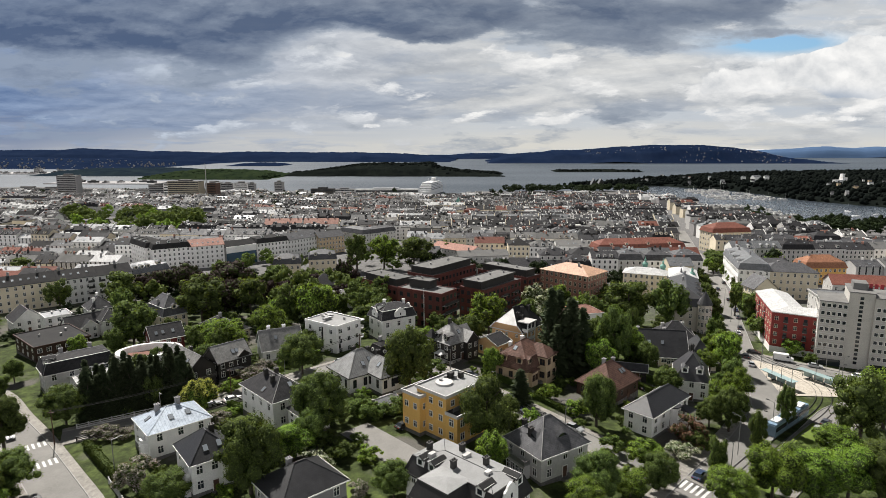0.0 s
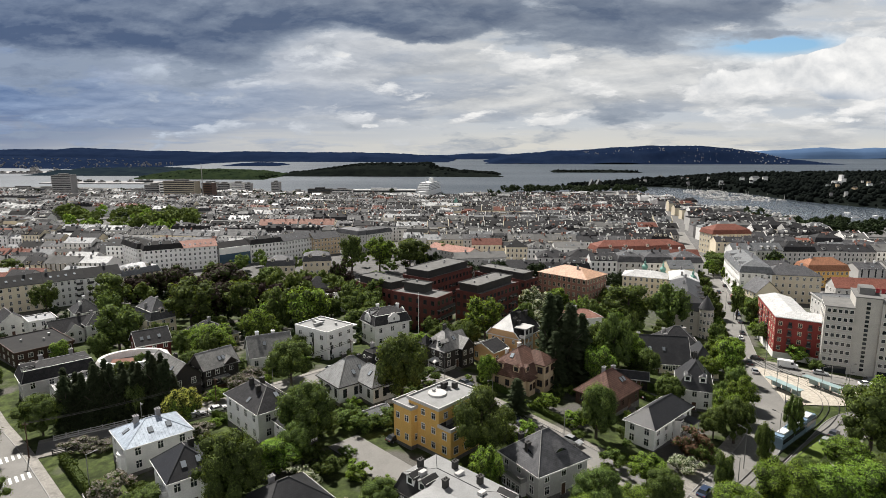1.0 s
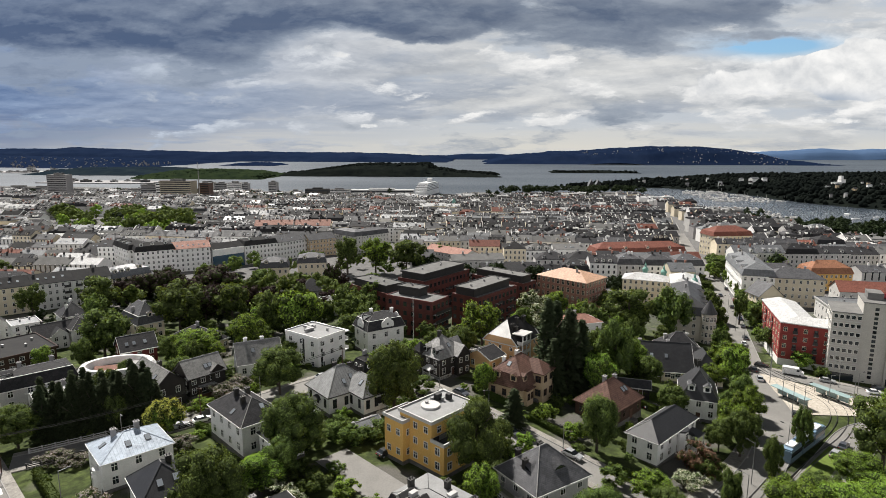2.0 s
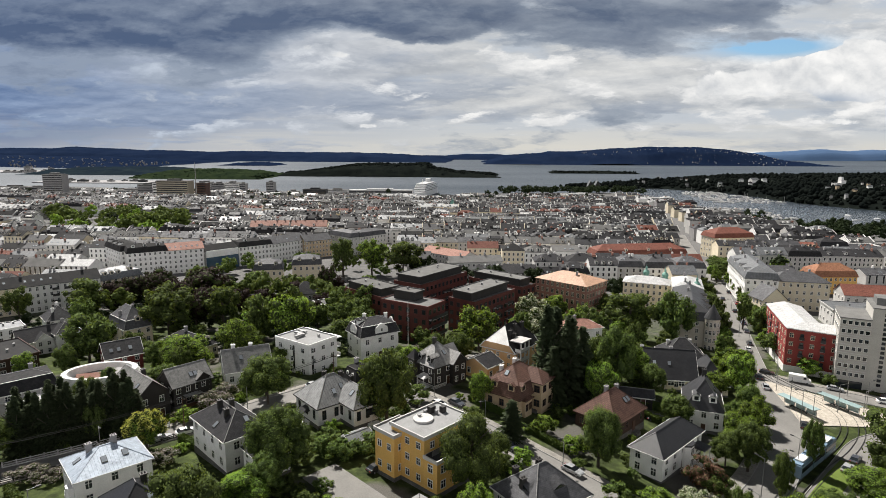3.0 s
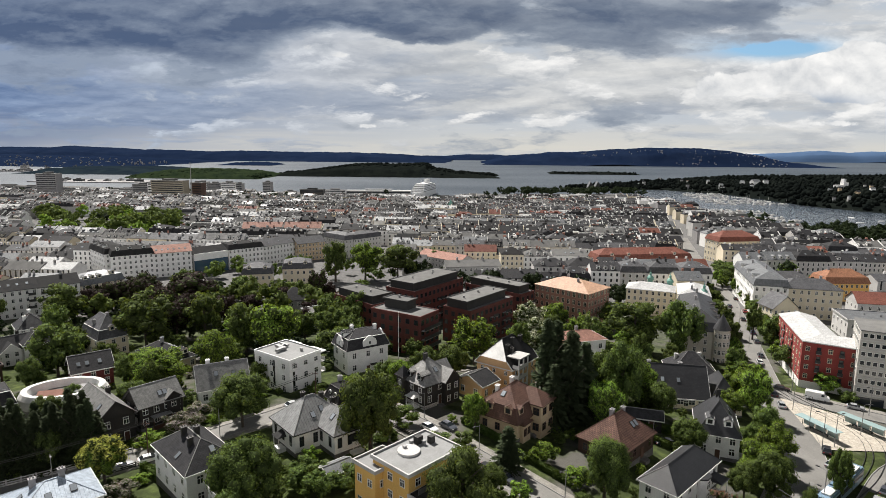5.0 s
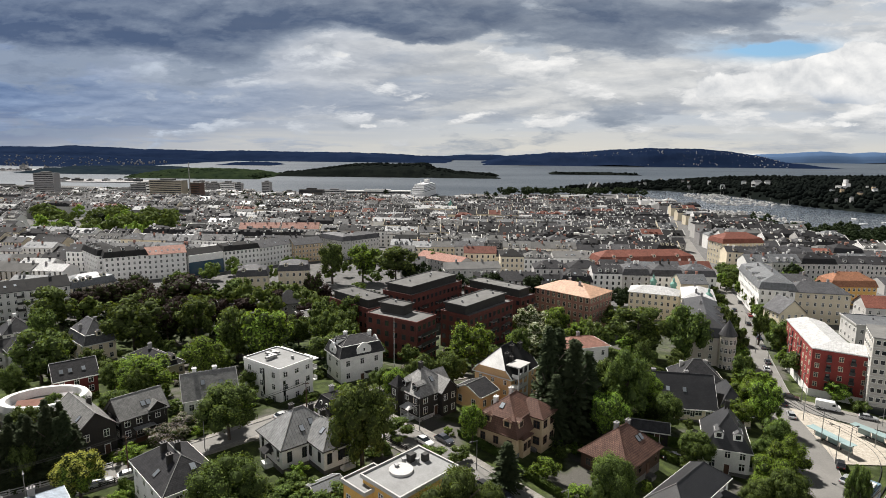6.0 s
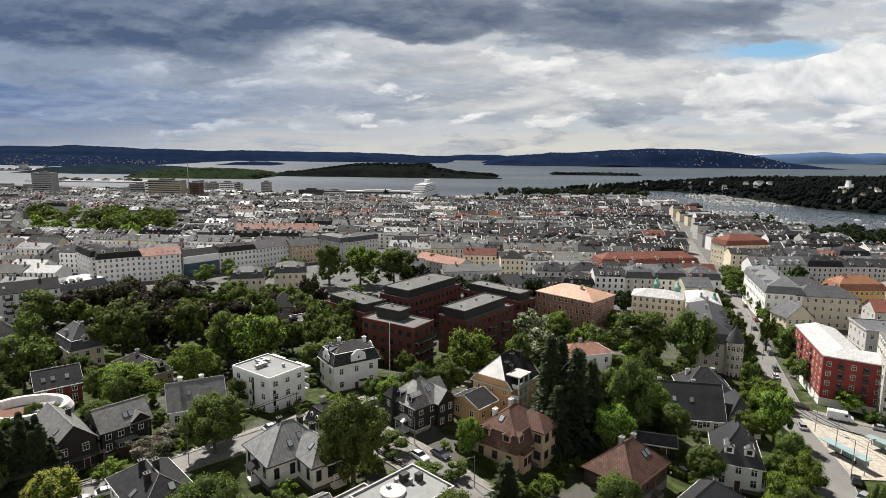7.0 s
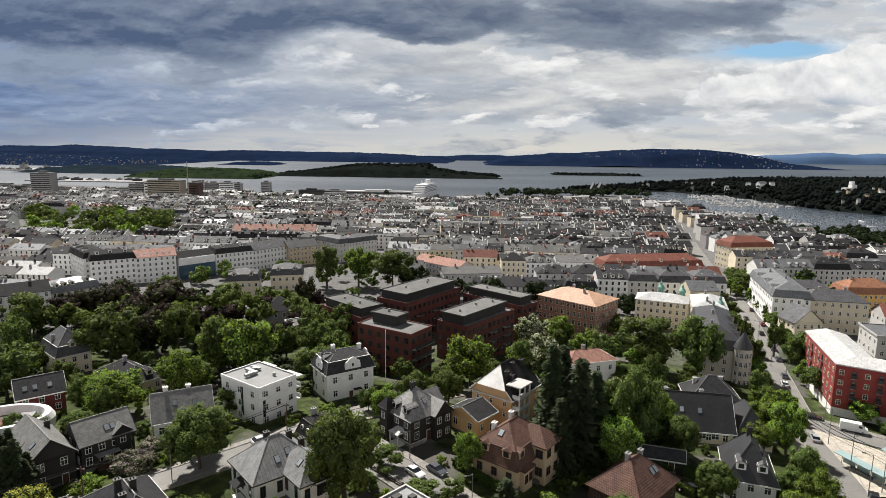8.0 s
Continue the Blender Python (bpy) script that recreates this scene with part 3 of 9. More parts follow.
def window_mesh(w, h, frame_m, bars):
    """Casement: a frame with glazing bars (slot 0) and recessed panes (slot 1). Gives the frame, one pane, and both in one mesh."""
    key = (round(w, 2), round(h, 2), frame_m.name, bars)
    if key not in WINDOWS:
        b, c = 0.09, 0.035
        xs = [-w / 2 - b, -w / 2] + ([-c, c] if bars else []) + [w / 2, w / 2 + b]
        zs = [-b, 0] + ([h * 0.66 - c, h * 0.66 + c] if bars else []) + [h, h + b]
        made = []
        for glazed in (False, True):
            g, at = Geo(), {}

            def V(x, y, z):
                k = (round(x, 4), round(y, 4), round(z, 4))
                if k not in at:
                    at[k] = len(g.v)
                    g.v.append(k)
                return at[k]

            def Q(m, *p):
                g.f.append(tuple(V(*q) for q in p))
                g.m.append(m)

            f, r = -0.07, -0.025
            for i, (x0, x1) in enumerate(zip(xs, xs[1:])):
                for k, (z0, z1) in enumerate(zip(zs, zs[1:])):
                    if i % 2 and k % 2:
                        Q(0, (x0, f, z0), (x0, r, z0), (x1, r, z0), (x1, f, z0))
                        Q(0, (x0, f, z1), (x1, f, z1), (x1, r, z1), (x0, r, z1))
                        Q(0, (x0, f, z0), (x0, f, z1), (x0, r, z1), (x0, r, z0))
                        Q(0, (x1, f, z0), (x1, r, z0), (x1, r, z1), (x1, f, z1))
                        if glazed:
                            Q(1, (x0, r, z0), (x1, r, z0), (x1, r, z1), (x0, r, z1))
                    else:
                        Q(0, (x0, f, z0), (x1, f, z0), (x1, f, z1), (x0, f, z1))
            X0, X1, Z0, Z1 = xs[0], xs[-1], zs[0], zs[-1]
            Q(0, (X0, f, Z0), (X0, 0, Z0), (X1, 0, Z0), (X1, f, Z0))
            Q(0, (X0, f, Z1), (X1, f, Z1), (X1, 0, Z1), (X0, 0, Z1))
            Q(0, (X0, f, Z0), (X0, f, Z1), (X0, 0, Z1), (X0, 0, Z0))
            Q(0, (X1, f, Z0), (X1, 0, Z0), (X1, 0, Z1), (X1, f, Z1))
            made.append(g)
        pane = Geo().box(-w / 2, w / 2, -0.025, 0.0, 0, h)
        WINDOWS[key] = (made[0].mesh("window", frame_m), pane.mesh("pane", GLASS), made[1].mesh("window", frame_m, GLASS), made[1])
    return WINDOWS[key]


def side_pose(side, w, d, at, z, out=0.0):
    """Pose on a wall of a w x d plan. Sides: 0 -y, 1 +x, 2 +y, 3 -x; at: metres from the wall's middle."""
    x, y, r = ((at, -d / 2 - out, 0), (w / 2 + out, at, 90), (-at, d / 2 + out, 180), (-w / 2 - out, -at, 270))[side]
    return pose(x, y, z, 0, 0, r)


def roof_height(kind, w, d, pitch, over, lx, ly):
    """Height of a roof above its eaves line at a point of the plan."""
    W, D, tp = w / 2 + over, d / 2 + over, math.tan(radians(pitch))
    ex, ey = W - abs(lx), D - abs(ly)
    if kind == "hip":
        return min(ex, ey) * tp
    if kind == "gx":
        return ey * tp
    if kind == "jerkin":
        return min(ey * tp, 0.3 * D * tp + ex * tp)
    if kind == "gy":
        return ex * tp
    if kind == "mansard":
        e = min(ex, ey)
        return e * 2.6 if e < 1.1 else 2.86 + (e - 1.1) * tp
    return 0.35


def roof_geo(kind, w, d, h, pitch, over):
    g, W, D, tp, th = Geo(), w / 2 + over, d / 2 + over, math.tan(radians(pitch)), 0.2
    gable = Geo()

    def rim():
        g.face((-W, -D, h - th), (W, -D, h - th), (W, -D, h), (-W, -D, h))
        g.face((W, -D, h - th), (W, D, h - th), (W, D, h), (W, -D, h))
        g.face((W, D, h - th), (-W, D, h - th), (-W, D, h), (W, D, h))
        g.face((-W, D, h - th), (-W, -D, h - th), (-W, -D, h), (-W, D, h))
        g.face((-W, D, h - th), (W, D, h - th), (W, -D, h - th), (-W, -D, h - th))

    def hipped(W, D, h):
        if W >= D:
            a, b = (-(W - D), 0, h + D * tp), (W - D, 0, h + D * tp)
            g.face((-W, -D, h), (W, -D, h), b, a).face((W, D, h), (-W, D, h), a, b)
            g.face((W, -D, h), (W, D, h), b).face((-W, D, h), (-W, -D, h), a)
        else:
            a, b = (0, -(D - W), h + W * tp), (0, D - W, h + W * tp)
            g.face((W, -D, h), (W, D, h), b, a).face((-W, D, h), (-W, -D, h), a, b)
            g.face((-W, -D, h), (W, -D, h), a).face((W, D, h), (-W, D, h), b)

    if kind == "hip":
        rim()
        hipped(W, D, h)
    elif kind == "mansard":
        rim()
        i, z = 1.1, h + 2.86
        g.face((-W, -D, h), (W, -D, h), (W - i, -D + i, z), (-W + i, -D + i, z)).face((W, -D, h), (W, D, h), (W - i, D - i, z), (W - i, -D + i, z))
        g.face((W, D, h), (-W, D, h), (-W + i, D - i, z), (W - i, D - i, z)).face((-W, D, h), (-W, -D, h), (-W + i, -D + i, z), (-W + i, D - i, z))
        hipped(W - i, D - i, z)
    elif kind == "jerkin":
        rim()
        zc, yc, top = h + 0.3 * D * tp, 0.7 * D, h + D * tp
        a, b = (-W + 0.7 * D, 0, top), (W - 0.7 * D, 0, top)
        g.face((-W, -D, h), (W, -D, h), (W, -yc, zc), b, a, (-W, -yc, zc)).face((W, D, h), (-W, D, h), (-W, yc, zc), a, b, (W, yc, zc))
        g.face((-W, yc, zc), (-W, -yc, zc), a, m=1).face((W, -yc, zc), (W, yc, zc), b, m=1)
        for e in (-1, 1):
            q = [(e * w / 2, -D, h - 0.1), (e * w / 2, D, h - 0.1), (e * w / 2, yc, zc - 0.1), (e * w / 2, -yc, zc - 0.1)]
            gable.face(*(q if e > 0 else q[::-1]))
    elif kind in ("gx", "gy"):
        turn = kind == "gy"
        A, B = (D, W) if turn else (W, D)
        a0, b0 = (d / 2, w / 2) if turn else (w / 2, d / 2)
        top = h + B * tp

        def P(a, b, z):
            return (-b, a, z) if turn else (a, b, z)

        for s in (-1, 1):
            q = [P(-A * s, -B * s, h), P(A * s, -B * s, h), P(A * s, 0, top), P(-A * s, 0, top)]
            g.face(*q)
            g.face(*[(x, y, z - th) for x, y, z in reversed(q)])
            g.face(P(-A * s, -B * s, h - th), P(A * s, -B * s, h - th), P(A * s, -B * s, h), P(-A * s, -B * s, h))
            for e in (-1, 1):
                g.face(P(A * e, -B * s, h - th), P(A * e, 0, top - th), P(A * e, 0, top), P(A * e, -B * s, h))
            gable.face(P(a0 * s, -b0 * s, h - 0.3), P(a0 * s, b0 * s, h - 0.3), P(a0 * s, b0 * s, h - th + over * tp), P(a0 * s, 0, top - th), P(a0 * s, -b0 * s, h - th + over * tp))
    else:
        w2, d2, z0, z1, z2 = W - 0.25, D - 0.25, h - 0.05, h + 0.62, h + 0.3
        o, n = [(-W, -D), (W, -D), (W, D), (-W, D)], [(-w2, -d2), (w2, -d2), (w2, d2), (-w2, d2)]
        g.v = [(*p, z0) for p in o] + [(*p, z1) for p in o] + [(*p, z1) for p in n] + [(*p, z2) for p in n]
        for k in range(4):
            l = (k + 1) % 4
            g.f += [(k, l, 4 + l, 4 + k), (4 + k, 4 + l, 8 + l, 8 + k), (8 + k, 8 + l, 12 + l, 12 + k)]
        g.f += [(12, 13, 14, 15), (3, 2, 1, 0)]
        g.m = [1, 1, 0] * 4 + [0, 1]
    return g, gable


def roof_trim(kind, w, d, h, pitch, over):
    """Gutters and barge boards along the edges of a roof, and caps along its ridge and hips."""
    g, c, W, D, tp = Geo(), Geo(), w / 2 + over, d / 2 + over, math.tan(radians(pitch))
    o = 0.07
    if kind in ("hip", "mansard", "jerkin", "gx"):
        g.box(-W - o, W + o, -D - o, -D, h - 0.22, h + 0.03).box(-W - o, W + o, D, D + o, h - 0.22, h + 0.03)
    if kind in ("hip", "mansard", "jerkin", "gy"):
        g.box(-W - o, -W, -D, D, h - 0.22, h + 0.03).box(W, W + o, -D, D, h - 0.22, h + 0.03)
    if kind in ("gx", "gy"):
        A, B = (W, D) if kind == "gx" else (D, W)
        P = (lambda a, b, z: (a, b, z)) if kind == "gx" else (lambda a, b, z: (b, a, z))
        for e in (-1, 1):
            for s in (-1, 1):
                x0, x1, y0 = e * A, e * (A + 0.08), s * B
                top = h + B * tp
                quad = [P(x1, y0, h - 0.24), P(x1, y0, h + 0.06), P(x1, 0, top + 0.06), P(x1, 0, top - 0.24)]
                g.face(*quad).face(*quad[::-1]).face(P(x0, y0, h + 0.06), P(x1, y0, h + 0.06), P(x1, 0, top + 0.06), P(x0, 0, top + 0.06))
        c.tube(P(-A, 0, h + B * tp), P(A, 0, h + B * tp), 0.11, 0.11, 6)
    elif kind in ("hip", "mansard"):
        if kind == "mansard":
            for sx in (-1, 1):
                for sy in (-1, 1):
                    c.tube((sx * W, sy * D, h), (sx * (W - 1.1), sy * (D - 1.1), h + 2.86), 0.08, 0.08, 5)
            W, D, h = W - 1.1, D - 1.1, h + 2.86
            g.box(-W - 0.1, W + 0.1, -D - 0.1, -D + 0.06, h - 0.06, h + 0.06).box(-W - 0.1, -W + 0.06, -D, D, h - 0.06, h + 0.06)
        m = min(W, D)
        a, b = (-(W - m), -(D - m), h + m * tp), (W - m, D - m, h + m * tp)
        c.tube(a, b if (Vector(a) - Vector(b)).length > 0.2 else (a[0] + 0.2, a[1], a[2]), 0.11, 0.11, 6)
        for sx in (-1, 1):
            for sy in (-1, 1):
                c.tube((sx * W, sy * D, h), (sx * (W - m), sy * (D - m), h + m * tp), 0.08, 0.08, 5)
    elif kind == "jerkin":
        zc, yc, top = h + 0.3 * D * tp, 0.7 * D, h + D * tp
        c.tube((-W + yc, 0, top), (W - yc, 0, top), 0.12, 0.12, 6)
        for e in (-1, 1):
            for s in (-1, 1):
                c.tube((e * W, s * yc, zc), (e * (W - yc), 0, top), 0.1, 0.1, 5)
                g.tube((e * W, s * D, h), (e * W, s * yc, zc), 0.14, 0.14, 5)
    return g, c


CHIMNEY = Geo()
CHIMNEY.box(-0.45, 0.45, -0.35, 0.35, -1.2, 1.3).box(-0.55, 0.55, -0.45, 0.45, 1.3, 1.45)
for cx in (-0.22, 0.22):
    CHIMNEY.tube((cx, 0, 1.45), (cx, 0, 1.75), 0.13, 0.1, 6)
CHIM = {}
DORMER = {}


def chimney_mesh(mat):
    if mat.name not in CHIM:
        CHIM[mat.name] = CHIMNEY.mesh("chimney", mat)
    return CHIM[mat.name]


def dormer_mesh(wallm, roofm, wide):
    key = (wallm.name, roofm.name, wide)
    if key not in DORMER:
        g, a = Geo(), wide / 2
        g.box(-a, a, 0, 2.6, -0.6, 1.35)
        for s in (-1, 1):
            q = [(s * (a + 0.2), -0.25, 1.2), (s * (a + 0.2), 3.0, 1.2), (0, 3.0, 1.2 + a * 0.75), (0, -0.25, 1.2 + a * 0.75)]
            q = q if s > 0 else q[::-1]
            g.face(*q, m=1)
            g.face(*[(x, y, z - 0.12) for x, y, z in reversed(q)], m=1)
        g.face((-a, 0, 1.3), (a, 0, 1.3), (0, 0, 1.15 + a * 0.75))
        DORMER[key] = g.mesh("dormer", wallm, roofm)
    return DORMER[key]


SKYLIGHT = Geo().box(-0.5, 0.5, -0.7, 0.7, 0.0, 0.1).box(-0.42, 0.42, -0.6, 0.6, 0.1, 0.115, m=1).mesh("skylight", DARKTRIM, glassy("skylight glass", (0.3, 0.33, 0.36), 0.1))
VENT = Geo().box(-0.25, 0.25, -0.25, 0.25, 0, 0.7).box(-0.33, 0.33, -0.33, 0.33, 0.7, 0.8).mesh("roof_vent", METAL)


def house(name, x, y, rot, w, d, h, roof, wallm, roofm, label, category="house", pitch=38, over=0.45, floors=2, cols=(3, 3), win=(1.0, 1.45), trim=None,
          chims=(), chim_m=None, dormers=(), skies=(), vents=(), door=True, group="", z=None, lod=0, plinth=0.8, bars=True, sill=0.95, sides=(0, 1, 2, 3), ground_floor=0.0, edge=None, glint_or_lip=None):
    """A building: walls, plinth, roof, each window with its pane, door, chimneys, dormers, skylights."""
    trim = trim or TRIMW
    e = thing(name, x, y, rot, label, category, group, z=z)
    FOOT.append((x, y, radians(rot), w, d))
    wl = Geo().box(-w / 2, w / 2, -d / 2, d / 2, -0.2 if plinth else -3.0, h - 0.02)
    g, gable = roof_geo(roof, w, d, h, pitch, over)
    wl.join(gable)
    part("wall", wl, wallm, e)
    if plinth:
        part("plinth", Geo().box(-w / 2 - 0.06, w / 2 + 0.06, -d / 2 - 0.06, d / 2 + 0.06, -3.5, plinth), PLINTH, e)
    # slot 1: clipped ends painted for glint, or the lip of a flat roof
    part("roof", g, [roofm, glint_or_lip or (wallm if roof == "flat" else roofm)] if roof in ("jerkin", "flat") else roofm, e)
    if lod == 0 and roof != "flat":
        gut, cap = roof_trim(roof, w, d, h, pitch, over)
        for piece in gut.pieces():
            part("gutter", piece, edge or trim, e)
        for piece in cap.pieces():
            part("ridge_cap", piece, PALESLATE if roofm in (SLATE, GREYROOF, PALESLATE, MIDSLATE, SEAMGREY) else roofm, e)
    storey = (h - plinth - ground_floor) / floors
    ww, wh = win
    frame_me, pane_me, both_me, both_g = window_mesh(ww, min(wh, storey * 0.62), trim, bars)
    stuff = Geo()
    for side in sides:
        n, L = (cols[0], w) if side % 2 == 0 else (cols[1], d)
        for k in range(n):
            at = (k + 0.5) / n * L - L / 2
            for s in range(floors):
                if lod == 0 and door and s == 0 and side == 0 and k == n // 2:
                    continue
                m = side_pose(side, w, d, at, plinth + ground_floor + s * storey + storey * 0.28, 0.01)
                if lod == 0 and y < 150:
                    fr = part("window", frame_me, None, e, m=m)
                    part("pane", pane_me, None, fr)
                elif lod < 2:
                    part("window", both_me, None, e, m=m)
                else:
                    q = Geo()
                    q.v, q.f, q.m = list(both_g.v), list(both_g.f), list(both_g.m)
                    stuff.join(q.move(m))
    if lod == 2 and stuff.f:
        part("window_front", stuff, [trim, GLASS], e, kind="stuff")
    if lod == 0 and door:
        dm = side_pose(0, w, d, (cols[0] // 2 + 0.5) / cols[0] * w - w / 2, 0.3, 0.01)
        dr = part("door", Geo().box(-0.5, 0.5, -0.06, 0, 0, 2.05), BROWNTRIM, e, m=dm)
        part("door_frame", Geo().box(-0.6, -0.5, -0.1, 0, 0, 2.15).box(0.5, 0.6, -0.1, 0, 0, 2.15).box(-0.6, 0.6, -0.1, 0, 2.15, 2.27), trim, dr)
        part("step", Geo().box(-0.9, 0.9, -1.1, 0, -1.5, 0).box(-0.9, 0.9, -1.45, -1.1, -1.5, -0.17), PLINTH, dr)
    H = lambda lx, ly: h + roof_height(roof, w, d, pitch, over, lx, ly)
    for cx, cy in chims:
        part("chimney", chimney_mesh(chim_m or GREYWALL), None, e, m=pose(cx, cy, H(cx, cy)))
    for cx, cy in vents:
        part("roof_vent", VENT, None, e, m=pose(cx, cy, H(cx, cy) - 0.05))
    for side, at, inset in dormers:
        m = side_pose(side, w, d, at, 0, -inset)
        hz = H(m.translation.x, m.translation.y)
        dm = part("dormer", dormer_mesh(wallm, roofm, 1.7), None, e, m=Matrix.Translation((0, 0, hz + 0.1)) @ m)
        part("window", window_mesh(0.95, 0.95, trim, False)[2], None, dm, m=pose(0, -0.01, 0.15))
    for sx, sy in skies:
        c = 0.05
        gx, gy = (H(sx + c, sy) - H(sx - c, sy)) / (2 * c), (H(sx, sy + c) - H(sx, sy - c)) / (2 * c)
        nrm = Vector((-gx, -gy, 1)).normalized()
        flat = Vector((-nrm.y, nrm.x, 0))
        flat = flat.normalized() if flat.length > 1e-3 else Vector((1, 0, 0))
        up = nrm.cross(flat)
        m = Matrix((flat, up, nrm)).transposed().to_4x4()
        m.translation = Vector((sx, sy, H(sx, sy))) + nrm * 0.02
        part("skylight", SKYLIGHT, None, e, m=m)
    return e


# ---- trees ----
def ball_quads():
    """A rounded block of 24 four-sided faces about 1 m in radius, corners not shared."""
    out = []
    for axis in range(3):
        for sgn in (-1, 1):
            for a in (-1, 0):
                for b in (-1, 0):
                    q = []
                    for p, r in ((a, b), (a + 1, b), (a + 1, b + 1), (a, b + 1)):
                        c = [0.0, 0.0, 0.0]
                        c[axis], c[(axis + 1) % 3], c[(axis + 2) % 3] = sgn, p, r
                        q.append(c)
                    out += q if sgn > 0 else q[::-1]
    out = np.array(out, float)
    return out / np.linalg.norm(out, axis=1)[:, None]


BALL = ball_quads()
LEAN = {}


def leaf_mesh(name, v, nrm, mat, inner=0):
    """Four-sided leaf clumps from loose corners, shaded by the swell of the bough that they sit on."""
    me = bpy.data.meshes.new(name)
    me.vertices.add(len(v))
    me.vertices.foreach_set("co", v.ravel())
    me.loops.add(len(v))
    me.loops.foreach_set("vertex_index", np.arange(len(v)))
    me.polygons.add(len(v) // 4)
    me.polygons.foreach_set("loop_start", np.arange(0, len(v), 4))
    me.update(calc_edges=True)
    me.polygons.foreach_set("use_smooth", [True] * (len(v) // 4))
    me.normals_split_custom_set(nrm.tolist())
    me.materials.append(mat)
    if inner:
        me.materials.append(INNERSHADE)
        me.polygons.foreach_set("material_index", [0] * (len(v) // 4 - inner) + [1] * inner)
    LEAN[me.name] = nrm
    return me


def crown_mesh(name, mat, seed, cards, size, lobes, flat=1.0):
    """A crown about 1 m in radius round its middle: leaf clumps on the skins of many boughs, with gaps between them."""
    r = np.random.RandomState(seed)
    d = r.normal(size=(lobes, 3))
    d[:, 2] += 0.15
    d /= np.linalg.norm(d, axis=1)[:, None]
    centre = d * (r.uniform(0.12, 1.0, lobes) ** 0.5 * 0.84)[:, None]
    rad = r.uniform(0.12, 0.28, lobes)
    pick = r.choice(lobes, cards, p=rad ** 2 / (rad ** 2).sum())
    n = r.normal(size=(cards, 3))
    n[:, 2] += 0.45
    n /= np.linalg.norm(n, axis=1)[:, None]
    pos = centre[pick] + n * (rad[pick] * r.uniform(0.8, 1.25, cards))[:, None]
    pos[:, 2] *= flat
    soft = n + 0.6 * pos + r.normal(scale=0.55, size=(cards, 3))
    soft /= np.linalg.norm(soft, axis=1)[:, None]
    n += r.normal(scale=0.4, size=(cards, 3))
    n /= np.linalg.norm(n, axis=1)[:, None]
    t1 = np.cross(n, r.normal(size=(cards, 3)))
    t1 /= np.linalg.norm(t1, axis=1)[:, None]
    t2 = np.cross(n, t1)
    s = (size * r.uniform(0.6, 1.25, cards))[:, None]
    v = np.stack([pos - t1 * s, pos - t2 * s * 0.6 + t1 * s * 0.1, pos + t1 * s, pos + t2 * s * 0.6 - t1 * s * 0.1], 1).reshape(-1, 3)
    # inner balls take the darkened leaf colour, painted shade behind the clumps
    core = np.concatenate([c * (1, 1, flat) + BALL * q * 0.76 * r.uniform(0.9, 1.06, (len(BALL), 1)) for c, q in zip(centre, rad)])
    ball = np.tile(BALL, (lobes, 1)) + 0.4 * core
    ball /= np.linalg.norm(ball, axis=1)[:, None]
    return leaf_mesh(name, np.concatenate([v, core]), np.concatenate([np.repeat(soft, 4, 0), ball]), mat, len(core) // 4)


def trunk_mesh(seed, low):
    """Tapered trunk with limbs for a tree 1 m high (scaled): trunk to 0.55, limbs into the crown."""
    r = random.Random(seed)
    g = Geo()
    g.tube((0, 0, -0.06), (0.004, 0, low), 0.028, 0.02, 8).tube((0.004, 0, low), (0.01, 0.01, 0.8), 0.02, 0.006, 6)
    for k in range(6):
        a, z = k * 1.05 + r.random() * 0.5, low * 0.8 + k * 0.07
        g.tube((0, 0, z), (0.2 * math.cos(a), 0.2 * math.sin(a), z + 0.2), 0.01, 0.003, 5)
    return g.mesh("trunk", BARK)


TRUNKS = [trunk_mesh(k, 0.25 + 0.05 * k) for k in range(3)]
CROWNS = {}


def crowns(kind):
    if kind not in CROWNS:
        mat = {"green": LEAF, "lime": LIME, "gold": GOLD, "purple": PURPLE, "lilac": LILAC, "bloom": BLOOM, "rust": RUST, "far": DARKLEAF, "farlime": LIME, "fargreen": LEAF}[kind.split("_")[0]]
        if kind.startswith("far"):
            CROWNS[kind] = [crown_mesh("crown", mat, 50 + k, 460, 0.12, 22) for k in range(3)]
        elif kind.endswith("small"):
            fine = kind.split("_")[0] in ("rust", "bloom", "lilac")
            CROWNS[kind] = [crown_mesh("crown", mat, 30 + k, 2600 if fine else 1800, 0.05 if fine else 0.06, 30) for k in range(4)]
        elif kind.endswith("mid"):
            CROWNS[kind] = [crown_mesh("crown", mat, 70 + k, 2600, 0.056, 55) for k in range(4)]
        elif kind.endswith("near"):
            CROWNS[kind] = [crown_mesh("crown", mat, 90 + k, 14000, 0.028, 95) for k in range(4)]
        else:
            CROWNS[kind] = [crown_mesh("crown", mat, 10 + k, 8000, 0.037, 80) for k in range(4)]
    return CROWNS[kind]


TREE_WORDS = {"green": "leafy green broadleaf tree in a villa garden", "lime": "bright green young-leaved tree among the houses", "gold": "yellow-green leaved tree beside a garden street",
              "purple": "dark purple copper beech among green trees", "lilac": "grey-mauve flowering lilac bush in a garden", "bloom": "white flowering garden bush by a house",
              "rust": "copper-red leaved garden bush by a white house", "far": "dark green tree between the town roofs", "farlime": "bright green tree in the town park"}
tree_count = [0]


